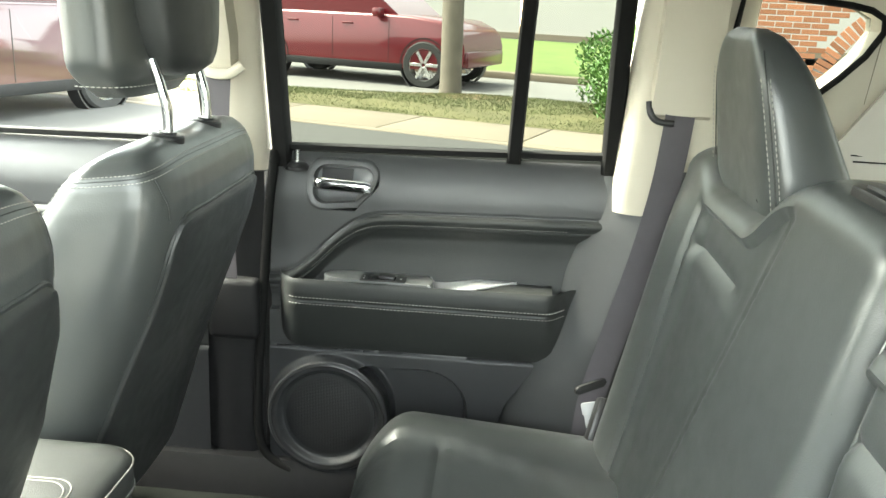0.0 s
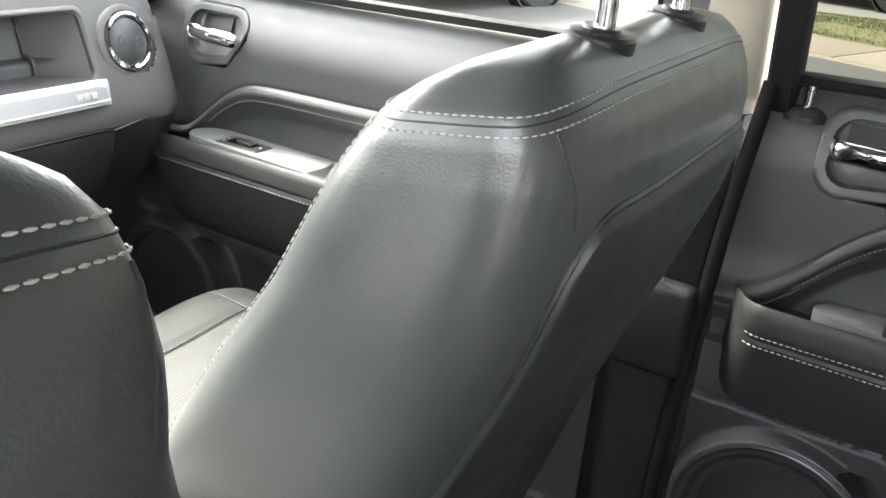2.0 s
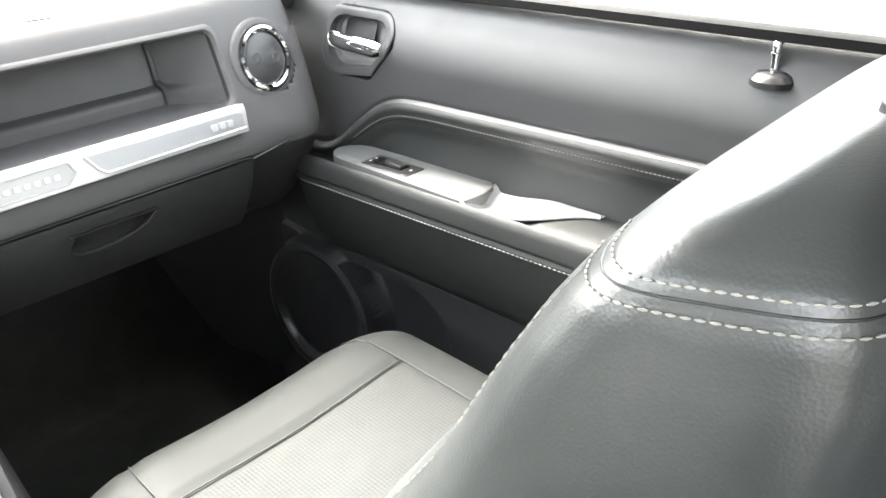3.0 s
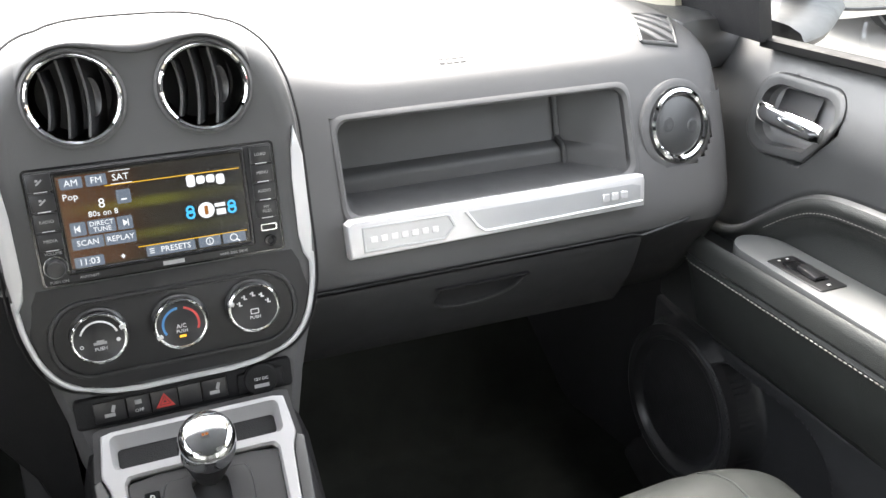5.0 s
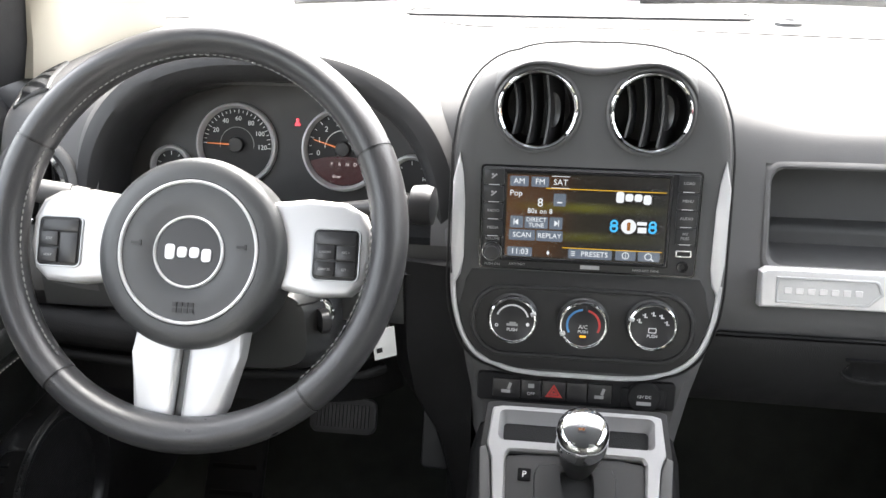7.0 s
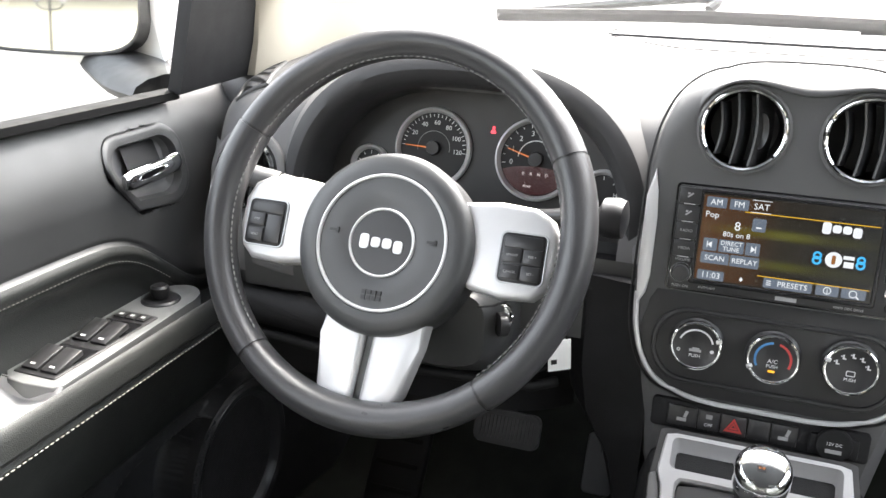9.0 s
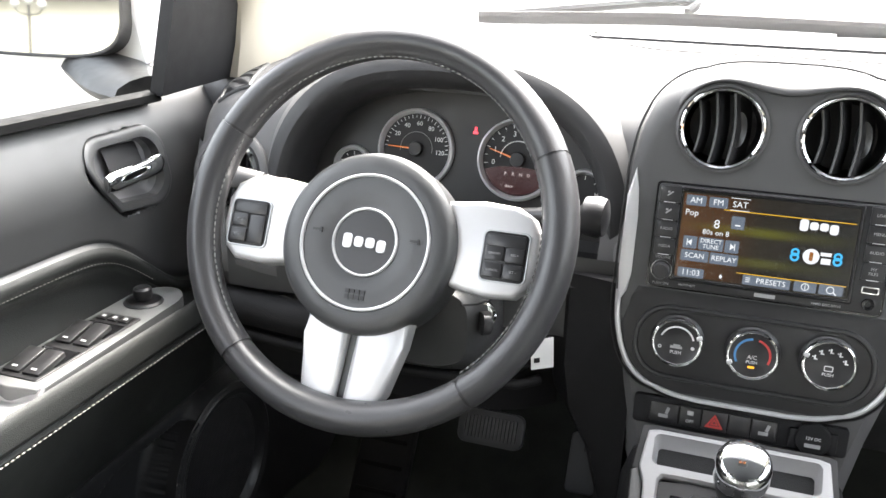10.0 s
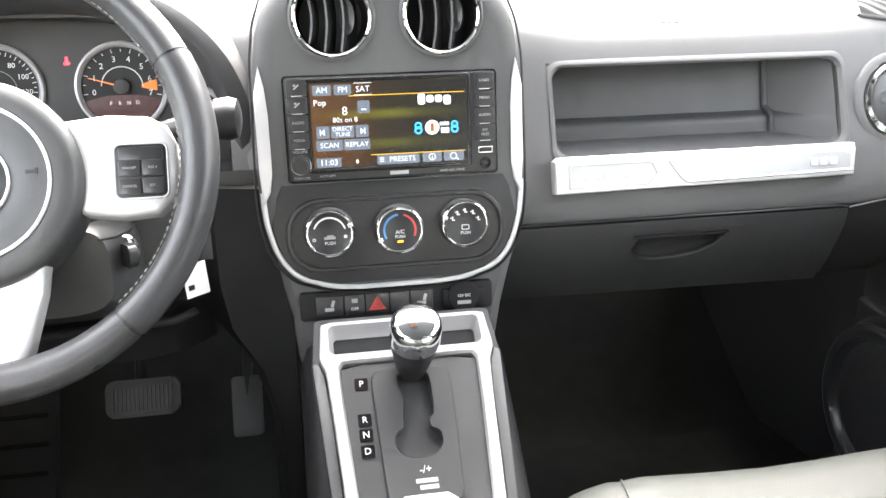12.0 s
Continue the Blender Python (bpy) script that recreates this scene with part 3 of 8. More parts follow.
    rings = [bowl_ring((1.09, 1.13), 0.001), bowl_ring((1.085, 1.12), -0.0022), bowl_ring((1.05, 1.07), -0.0035), bowl_ring((1.0, 0.98), -0.003), bowl_ring((0.90, 0.83), -0.001), bowl_ring((0.86, 0.78), 0.009), bowl_ring((0.83, 0.73), 0.018), bowl_ring((0.72, 0.62), 0.023), bowl_ring((0.4, 0.4), 0.025)]
    part("handle_bowl", loft(rings[:6], caps=False), PLASTIC, door, "lipped handle bowl")
    part("handle_shield", loft(rings[5:] + [bowl_ring((0.02, 0.02), 0.0262)], caps=False), SHIELD, door, "grey painted shield behind the lever")
    part("handle_cavity", sheet(lambda u, v: V(s * (X0 + 0.0175 + 0.012 * v), hy + 0.043 - 0.058 * u, hz - 0.004 + 0.031 * v), 6, 6), BLACK, door, "dark cavity behind the lever")
    lev = [V(s * (X0 + 0.008), hy + 0.053, hz + 0.002), V(s * (X0 - 0.004), hy + 0.043, hz + 0.003), V(s * (X0 - 0.009), hy + 0.02, hz + 0.003), V(s * (X0 - 0.009), hy - 0.026, hz + 0.001), V(s * (X0 - 0.006), hy - 0.052, hz - 0.001)]
    part("lever", tube(smooth_path(lev, 6), [0.0112] * 22 + [0.0105, 0.0098, 0.009], 16, flat=0.55, up=(0, 0, 1)), CHROME, door, "curved chrome door lever")
    # lock pin
    py = -0.50 if k == 0 else -0.79
    pm = Matrix.Translation((s * (X0 + 0.018), py, 1.072 if k == 0 else 1.077))
    part("pin_collar", lathe(pm, [(0, 0.002), (0.012, 0.002), (0.018, -0.001), (0.022, -0.006), (0.022, -0.012)], 24), SATIN, door)
    part("lock_pin", lathe(pm, [(0.0042, 0), (0.0042, 0.016), (0.0055, 0.0165), (0.0055, 0.019), (0.0042, 0.0195), (0.0042, 0.022), (0.0055, 0.0225), (0.0055, 0.03), (0.004, 0.0325), (0, 0.033)], 16), CHROME, door, "ribbed chrome lock pin")
    # loudspeaker
    sy, sz, sr = d["spk"]
    sm = Matrix(((0, 0, -s, s * (X0 - 0.0242)), (1, 0, 0, sy), (0, 1, 0, sz), (0, 0, 0, 1)))
    part("speaker_ring", lathe(sm, [(sr + 0.014, -0.004), (sr + 0.012, 0.010), (sr + 0.004, 0.0145), (sr - 0.004, 0.012), (sr - 0.010, 0.002), (sr - 0.014, 0.0)], 64), SATIN, door, "satin black loudspeaker ring")
    part("speaker_grille", lathe(sm, [(0, 0.004), (0.03, 0.0037), (0.06, 0.003), (sr - 0.012, 0.0005)], 64), GRILLE, door, "black mesh loudspeaker grille")
    if swing:
        hinge = Matrix.Translation((s * 0.76, d["front"] + 0.03, 0.0))
        door.matrix_world = hinge @ Matrix.Rotation(radians(swing), 4, "Z") @ hinge.inverted() @ Matrix.Translation(door.location)
    return door


DOOR_LOW = surface("lower_door_plastic", (0.025, 0.026, 0.028), 0.45, grain=0.2, scale=1500, kind="pebble", mottle=0.12)
SHIELD = surface("grey_shield", (0.16, 0.16, 0.165), 0.4, metal=0.2, mottle=0.08)
GRILLE = surface("speaker_mesh", (0.012, 0.012, 0.013), 0.5, grain=1.0, scale=330, kind="dots", mottle=0.05)
build_door("door_front_passenger", 1, 0, "closed front passenger door with black leather armrest")
build_door("door_rear_passenger", 1, 1, "closed rear door with black leather armrest and loudspeaker")
# this door is out of view; added part open to cut light from the left
build_door("door_rear_driver_side", -1, 1, "unseen rear door standing part open, added to hold back light", -28.0)
build_door("door_front_driver", -1, 0, "closed driver's door with window switches and black leather armrest")


def window_pane(name, s, corners, label):
    """A side window: glass between four corners (y, z)."""
    bm = bmesh.new()
    vs = [bm.verts.new((s * (lean(z) + 0.02), y, z)) for y, z in corners]
    bm.faces.new(vs)
    bmesh.ops.subdivide_edges(bm, edges=bm.edges[:], cuts=4, use_grid_fill=True)
    return tagged(part(name, bm, PRIVACY if min(p[0] for p in corners) < -0.9 else SIDE_GLASS, shadow=False), label, "window", kind="structure")


def rail(name, s, pts, w, d, label, mat=None):
    """A black window channel along points (y, z)."""
    path = [V(s * (lean(z) + 0.012), y, z) for y, z in pts]
    rings = []
    for i, p in enumerate(path):
        t = (path[min(i + 1, len(path) - 1)] - path[max(i - 1, 0)]).normalized()
        side = t.cross(V(s, 0, 0)).normalized()
        rings.append([p + side * a + V(s, 0, 0) * b for a, b in ((-w, 0.012), (-w, -d * 0.6), (-w * 0.7, -d), (w * 0.7, -d), (w, -d * 0.6), (w, 0.012))])
    return tagged(part(name, loft(rings), mat or RUBBER), label, "window frame", kind="structure")


window_pane("window_rear_side", 1, [(-0.77, 1.09), (-1.19, 1.09), (-1.17, 1.52), (-0.77, 1.52)], "clear rear door window glass")
window_pane("window_rear_vent", 1, [(-1.19, 1.09), (-1.35, 1.09), (-1.33, 1.52), (-1.18, 1.52)], "small fixed rear door window glass")
rail("trim_window_front_channel", 1, [(-0.762, 1.07), (-0.760, 1.3), (-0.757, 1.55)], 0.016, 0.02, "black window channel")
rail("trim_window_bar", 1, [(-1.185, 1.10), (-1.190, 1.3), (-1.20, 1.55)], 0.013, 0.014, "black window divider bar")
rail("trim_window_rear_channel", 1, [(-1.358, 1.09), (-1.350, 1.3), (-1.345, 1.55)], 0.016, 0.02, "black window channel")
rail("trim_window_sill", 1, [(-0.76, 1.106), (-1.05, 1.112), (-1.36, 1.121)], 0.006, 0.01, "black rubber window seal")
rail("trim_window_top", 1, [(-0.70, 1.545), (-1.40, 1.545)], 0.03, 0.02, "black window frame")
for s, tag in ((1, "right"), (-1, "left")):
    window_pane("window_front_" + tag, s, [(0.16, 1.08), (-0.64, 1.08), (-0.62, 1.53), (-0.12, 1.53)], "clear front door window glass")
    rail("trim_front_sill_" + tag, s, [(0.14, 1.098), (-0.2, 1.104), (-0.64, 1.110)], 0.006, 0.008, "black rubber window seal with grit")
    rail("trim_front_rear_channel_" + tag, s, [(-0.632, 1.08), (-0.628, 1.3), (-0.625, 1.55)], 0.012, 0.016, "black window channel")
    rail("trim_front_top_" + tag, s, [(-0.10, 1.55), (-0.66, 1.55)], 0.03, 0.02, "black window frame")
    # corner trim at the foot of the windscreen pillar, in front of the glass
    tri = [(0.130, 1.100), (0.33, 1.106), (0.31, 1.21), (0.12, 1.40), (-0.04, 1.50), (-0.06, 1.48), (0.06, 1.38), (0.125, 1.28)]
    bm = bmesh.new()
    aa = [bm.verts.new((s * (lean(z) - 0.004), y, z)) for y, z in tri]
    bb = [bm.verts.new((s * (lean(z) + 0.014), y, z)) for y, z in tri]
    nn = len(tri)
    bm.faces.new(aa)
    bm.faces.new(bb[::-1])
    for i in range(nn):
        bm.faces.new((aa[i], aa[(i + 1) % nn], bb[(i + 1) % nn], bb[i]))
    tagged(part("trim_mirror_corner_" + tag, bm, LOWER, smooth=False), "black plastic corner trim beside the mirror", "trim", kind="structure")
    tagged(part("trim_dash_end_" + tag, box(I4, 0.630, 0.735, 0.20, 0.60, 1.05, 1.122, 0.02) if s > 0 else box(I4, -0.735, -0.60, 0.275, 0.60, 0.90, 1.106, 0.008), PLASTIC), "dark plastic filler between dashboard and door", "trim", kind="structure")
    # outside mirror
    mir = thing("wing_mirror", (s * 0.80, 0.22, 1.12), "white outside mirror with a dark stalk", "wing mirror", group="wing mirrors")
    rings = []
    for i in range(13):
        t = i / 12
        y = 0.306 + 0.11 * t
        sc = (1 - t ** 3 * 0.75)
        rings.append([V(s * (0.985 + (0.04 if s > 0 else 0.0) + 0.178 * sc * math.copysign(abs(math.cos(a)) ** 0.5, math.cos(a))), y, 1.200 - (0.02 if s > 0 else 0.0) + 0.104 * sc * math.copysign(abs(math.sin(a)) ** 0.5, math.sin(a))) for a in [2 * math.pi * q / 36 for q in range(36)]])
    part("housing", loft(rings), WHITE_PAINT, mir, "glossy white mirror housing")
    inner = [(0.142 * math.copysign(abs(math.cos(a)) ** 0.5, math.cos(a)), 0.083 * math.copysign(abs(math.sin(a)) ** 0.5, math.sin(a))) for a in [2 * math.pi * q / 36 for q in range(36)]]
    gm = plane((s * (1.04 if s > 0 else 1.0), 0.258, 1.182 if s > 0 else 1.202), (1, 0, 0.0), (0, 0.075, 1)) @ Matrix.Rotation(radians(-s * 11), 4, "Y")
    part("glass_bezel", join(ring_prism(gm, [(x * 1.03, y * 1.045) for x, y in inner], [(x * 0.99, y * 0.985) for x, y in inner], -0.045, 0.0045, 0.002)), BLACK, mir, "black rim round the mirror glass")
    part("mirror_glass", prism(gm, inner, 0.0, 0.002), MIRROR, mir, "silvered mirror glass")
    part("stalk", tube(smooth_path([(s * 0.752, 0.20, 1.090), (s * 0.81, 0.225, 1.092), (s * 0.92, 0.31, 1.10)], 5), 0.06, 14, flat=0.38, up=(0, 1, 0)), BLACK, mir, "black plastic mirror stalk")

tagged(part("trim_door_seal", tube(smooth_path([(0.690, -0.752, 1.10), (0.674, -0.742, 0.97), (0.667, -0.735, 0.84), (0.664, -0.726, 0.68), (0.662, -0.724, 0.56), (0.66, -0.74, 0.50), (0.655, -0.79, 0.47)], 6), 0.009, 10), RUBBER), "black rubber door opening seal", "seal", kind="structure")
tagged(part("trim_belt_cover", loft([[V(0.672 - 0.26 * (z - 1.2) + dx, y, z) for dx, y in ((0.03, -1.395), (-d, -1.402), (-d, -1.50), (0.03, -1.52))] for z, d in ((1.206, 0.050), (1.212, 0.060), (1.27, 0.066), (1.36, 0.055), (1.50, 0.04), (1.56, 0.03))]), CREAM), "cream plastic cover over the belt slot", "trim", kind="structure")
# rear quarter: pillar trim, side trim, quarter window, tailgate
pillar("trim_c_pillar", [(0.70, -1.455, 1.03), (0.685, -1.455, 1.12), (0.66, -1.462, 1.3), (0.60, -1.475, 1.57)], 0.092, 0.055, CREAM, "cream plastic rear pillar trim with belt slot")
tagged(part("trim_rear_side", loft([[V(x, y + dy, z) for x, y in ((0.76, -1.285), (0.70, -1.315), (0.654, -1.372), (0.625, -1.45), (0.63, -1.56), (0.76, -1.60))] for z, dy in ((0.44, 0.16), (0.62, 0.14), (0.74, 0.10), (0.82, 0.06), (0.88, 0.03), (0.96, 0.002), (1.06, -0.03), (1.115, -0.04))]), PLASTIC), "black padded side trim beside the rear seat", "trim", kind="structure")
bm = bmesh.new()
low = [(-1.52, 1.255), (-1.60, 1.226), (-1.64, 1.235), (-1.66, 1.252), (-1.694, 1.286), (-1.724, 1.322), (-1.742, 1.360)]
upper = [(-1.742, 1.360), (-1.738, 1.380), (-1.715, 1.392), (-1.683, 1.398), (-1.622, 1.403), (-1.52, 1.41)]
strips = [((y0, 1.05, z0), (y1, 1.05, z1)) for (y0, z0), (y1, z1) in zip(low, low[1:])]
strips += [((y0, z0, 1.57), (y1, z1, 1.57)) for (y0, z0), (y1, z1) in zip(upper, upper[1:])]
strips += [((-1.742, 1.05, 1.57), (-2.16, 1.05, 1.57))]
for (y0, b0, t0), (y1, b1, t1) in strips:
    c = [(y0, b0), (y1, b1), (y1, t1), (y0, t0)]
    aa = [bm.verts.new((lean(z) - 0.035, y, z)) for y, z in c]
    bb = [bm.verts.new((lean(z) + 0.04, y, z)) for y, z in c]
    bm.faces.new(aa)
    bm.faces.new(bb[::-1])
    bm.faces.new((aa[2], aa[3], bb[3], bb[2]))
    bm.faces.new((aa[0], aa[1], bb[1], bb[0]))
bmesh.ops.recalc_face_normals(bm, faces=bm.faces[:])
tagged(part("trim_quarter", bm, CREAM, smooth=False), "cream plastic luggage bay side trim", "trim", kind="structure")
tagged(part("trim_quarter_seal", tube([V(lean(z) - 0.036, y, z) for y, z in low + upper[1:] + [(-1.515, 1.33)]], 0.0055, 8, closed=True), RUBBER), "black quarter window seal", "seal", kind="structure")
bay = [(-1.60, 0.985), (-1.66, 1.087), (-1.719, 1.188), (-1.765, 1.267), (-1.80, 1.330), (-1.86, 1.40), (-2.15, 1.40), (-2.15, 0.985)]
bm = bmesh.new()
aa = [bm.verts.new((lean(z) - 0.048, y, z)) for y, z in bay]
bb = [bm.verts.new((lean(z) - 0.030, y, z)) for y, z in bay]
bm.faces.new(aa)
for k in range(len(bay)):
    bm.faces.new((aa[k], aa[(k + 1) % len(bay)], bb[(k + 1) % len(bay)], bb[k]))
tagged(part("trim_bay_panel", bm, HEADLINER, smooth=False), "grey luggage bay panel below the rear pillar", "trim", kind="structure")
tagged(part("trim_bay_vent", join(*[box(I4, lean(1.16) - 0.0505, lean(1.16) - 0.046, -1.835 + 0.006 * k, -1.746 + 0.006 * k, 1.149 + 0.0105 * k, 1.1515 + 0.0105 * k) for k in range(4)]), LOWER, smooth=False), "dark vent slots in the bay panel", "vent", kind="structure")
window_pane("window_quarter", 1, [(-1.51, 1.24), (-1.86, 1.24), (-1.86, 1.53), (-1.51, 1.53)], "dark tinted rear quarter window glass")
tagged(part("trim_luggage_side", join(box(I4, 0.55, 0.74, -2.16, -1.6, 0.6, 1.12, 0.02), *[box(I4, 0.545, 0.56, -1.84, -1.76, 1.03 + 0.016 * i, 1.036 + 0.016 * i) for i in range(4)]), HEADLINER), "grey luggage bay trim with a slotted vent", "trim", kind="structure")
tagged(part("tailgate", join(box(I4, -0.72, 0.72, -2.22, -2.15, 0.4, 1.12, 0.02), box(I4, -0.66, 0.66, -2.2, -2.14, 1.5, 1.62, 0.02)), WHITE_PAINT), "closed tailgate of the car", "tailgate", kind="structure")
bm = bmesh.new()
bm.faces.new([bm.verts.new(p) for p in ((-0.66, -2.18, 1.1), (0.66, -2.18, 1.1), (0.6, -2.14, 1.54), (-0.6, -2.14, 1.54))])
tagged(part("window_tailgate", bm, PRIVACY, shadow=False), "dark tinted tailgate glass", "window", kind="structure")
tagged(part("trim_left_rear", join(box(I4, -0.76, -0.6, -2.2, -1.50, 0.4, 1.57, 0.02)), CREAM), "cream luggage bay side of the cabin", "trim", kind="structure")


# ---- seats ----
def srect(a, b, e, n=48):
    out = []
    for i in range(n):
        t = 2 * math.pi * i / n
        c, s = math.cos(t), math.sin(t)
        out.append((a * math.copysign(abs(c) ** (2 / e), c), b * math.copysign(abs(s) ** (2 / e), s)))
    return out


EDGE = [(0.60, -0.36, -0.62, 0.225), (0.68, -0.385, -0.645, 0.232), (0.78, -0.42, -0.675, 0.236), (0.88, -0.455, -0.712, 0.236), (0.96, -0.506, -0.742, 0.232), (1.03, -0.556, -0.766, 0.228), (1.08, -0.583, -0.777, 0.224),
        (1.115, -0.604, -0.778, 0.220), (1.14, -0.623, -0.772, 0.216), (1.157, -0.640, -0.764, 0.211), (1.169, -0.658, -0.755, 0.202), (1.179, -0.678, -0.745, 0.185), (1.186, -0.698, -0.733, 0.15), (1.190, -0.712, -0.722, 0.09)]
BACK = [(z, (f + r) / 2, a, (f - r) / 2) for z, f, r, a in EDGE]


def front_seat(cx, dy, dz, flare, slim, lead, label):
    """One front seat; flare widens (or narrows) the front bolsters against the rear corners."""
    seat = thing("front_seat_unit", (cx, -0.4 + dy, 0.43 + dz), label, "car seat", group="front seats")
    kz = [r[0] for r in BACK]
    sq = 4.2

    def on_back(ang, z, off=0.0, dish=0.0):
        z0, yc, a, b = [interp(z, kz, [r[i] for r in BACK]) for i in range(4)]
        a *= interp(z, (0.92, 1.08), (1.0, slim))
        c, s = math.cos(ang), math.sin(ang)
        x, y = a * math.copysign(abs(c) ** (2 / sq), c), b * math.copysign(abs(s) ** (2 / sq), s)
        x *= 1 + (flare if flare > 0 else interp(z, (0.95, 1.1), (0.7 * flare, flare))) * y / b
        # loose leather: faint creases towards the shoulder corners
        nx, ny = c / a, s / b
        ln = math.hypot(nx, ny)
        yy = y
        if y > 0:
            yy -= dish * math.cos(min(1.0, abs(x) / (a * 0.72)) * math.pi / 2)
        pucker = 0.0003 * math.sin(38 * ang + 3 * math.sin(30 * z)) * bump1(z - 1.118, 0.03)
        return V(cx + x + (off + pucker) * nx / ln, yc + yy + (off + pucker) * ny / ln + dy, z - 0.105 * y + dz)
    zs = list(np.linspace(0.60, 1.10, 30)) + list(np.linspace(1.107, 1.190, 24))
    rings = [[on_back(2 * math.pi * i / 120, z, 0, 0.03 * sstep(1.15, 1.05, z)) for i in range(120)] for z in zs]
    part("backrest", loft(rings), LEATHER, seat, "black leather seat back with pale double stitching")
    # seam round the shoulders, two rows of thread with a piped crease
    ang = [radians(125 + 290 * i / 160) for i in range(161)]
    def seam_z(a):
        """The seam climbs from the side bolsters onto the rear face."""
        return 1.1515 + 0.0105 * sstep(193, 262, math.degrees(a)) * sstep(347, 278, math.degrees(a))
    for dz2 in (0.0052, -0.0052):
        part("stitching", stitches([on_back(a, seam_z(a) + dz2, 0.0012) for a in ang], 0.0036, 0.0013, 0.0007), THREAD, seat)
    part("seam_crease", tube([on_back(a, seam_z(a), 0.0) for a in ang], 0.0006, 6), VINYL, seat)
    # vertical seams down both rear corners and front bolsters
    for flip in (False, True):
        line = [(interp(z, (1.085, 1.11, 1.146), (229, 225, 215)), z) for z in [1.146 - 0.003 * k for k in range(20)]]
        part("seam", tube([on_back(radians(540 - a if flip else a), z, 0.0) for a, z in line], 0.0009, 6), VINYL, seat)
    for a0 in (radians(137), radians(43)):
        part("stitching", stitches([on_back(a0, 1.143 - 0.02 * k, 0.0012) for k in range(22)], 0.0052, 0.0018, 0.0008), THREAD, seat)
    # hard shell on the back, with its raised lip
    def shell(u, v, off):
        q = abs(2 * u - 1)
        zt = 1.093 - 0.006 * max(0.0, (q - 0.6) / 0.4) ** 3
        z = 0.62 + (zt - 0.62) * v
        lo = interp(z, (0.62, 0.80, 0.90, 0.95, 1.0, 1.03, 1.056, 1.075, 1.087), (222, 226, 231, 233, 233, 231, 232, 235, 240))
        a = radians(lo + (540 - 2 * lo) * u)
        edge = min(1.0, min(u, 1 - u, (1 - v) * 1.2) / 0.025)
        return on_back(a, z, off * edge ** 0.5)
    part("back_shell", sheet(lambda u, v: shell(u, v, 0.0065), 90, 60), VINYL, seat, "dark vinyl seat-back shell")
    rim = [shell(0.0, v / 20, 0.001) for v in range(21)] + [shell(u / 40, 1.0, 0.001) for u in range(1, 41)] + [shell(1.0, 1 - v / 20, 0.001) for v in range(1, 21)]
    part("shell_rim", tube(rim, [interp(p.z - dz, (0.6, 0.93, 1.03, 1.2), (0.0004, 0.0008, 0.003, 0.0032)) for p in rim], 8), VINYL, seat)

    # cushion, its centre panel sunk between sewn bolsters
    def wide_at(y):
        t = (-0.085 - y) / 0.44
        return (0.235 + 0.012 * math.sin(math.pi * t)) * (1 - 0.10 * max(0, 1 - t * 7) ** 2)

    def cush(x, y, z):
        t = (-0.085 - y) / 0.44
        w = wide_at(y)
        top = 0.738 - 0.05 * t - 0.035 * max(0, 1 - t * 7) ** 2
        if z > 0:
            z -= 0.010 * math.cos(min(1.0, abs(x) / (w * 0.66)) * math.pi / 2)
            z -= 0.004 * bump1(abs(x) - w * 0.66, 0.006)
            z -= 0.004 * bump1(y + 0.19, 0.006) * (abs(x) < w * 0.66)
        return V(cx + x, y + dy, top - 0.085 + z + dz)
    rows = []
    for i in range(61):
        y = -0.085 - 0.44 * i / 60
        rows.append([cush(x, y, z) for x, z in srect(wide_at(y), 0.085, 4.2, 96)])
    part("cushion", loft(rows), CUSHION, seat, "black leather seat cushion")

    def top_z(x, y):
        return 0.085 * (1 - min(1.0, abs(x) / wide_at(y)) ** 4.2) ** (1 / 4.2)
    for sx in (-1, 1):
        part("seam", tube([cush(sx * wide_at(y) * 0.66, y, top_z(wide_at(y) * 0.66, y)) + V(0, 0, 0.0030) for y in [-0.10 - 0.02 * q for q in range(21)]], 0.0011, 6), VINYL, seat)
    part("seam", tube([cush(wide_at(-0.19) * 0.66 * q / 20, -0.19, top_z(wide_at(-0.19) * 0.66 * q / 20, -0.19)) + V(0, 0, 0.0034) for q in range(-20, 21)], 0.0011, 6), VINYL, seat)

    def panel(u, v):
        y = -0.197 - 0.30 * v
        w = wide_at(y)
        x = w * 0.63 * (2 * u - 1)
        return cush(x, y, 0.085 * (1 - (abs(x) / w) ** 4.2) ** (1 / 4.2)) + V(0, 0, 0.0012)
    part("cushion_centre", sheet(panel, 40, 40), LEATHER_D, seat, "perforated leather centre panel")
    part("base", box(Matrix.Translation((0, dy, dz)), cx - 0.2, cx + 0.2, -0.5, -0.13, 0.43, 0.58, 0.02), BLACK, seat)
    # headrest on two bent posts
    dy += lead
    for px in (-0.076, 0.072):
        m = Matrix.Translation((cx - 0.006 + px, -0.727 + dy, 1.1875 + dz))
        part("post_collar", lathe(m @ Matrix.Rotation(radians(6), 4, "X"), [(0.0, 0.0065), (0.0115, 0.0065), (0.0125, 0.0045), (0.0205, 0.0035), (0.0225, 0.0015), (0.0230, -0.008)], 28), BLACK, seat)
        part("post", tube(smooth_path([(cx - 0.006 + px, -0.727 + dy, 1.16 + dz), (cx - 0.006 + px, -0.729 + dy, 1.215 + dz), (cx - 0.006 + px, -0.722 + dy, 1.25 + dz), (cx - 0.006 + px, -0.711 + dy, 1.285 + dz)], 6), 0.0068, 14), CHROME, seat, "bright chrome headrest post")
    hr = []
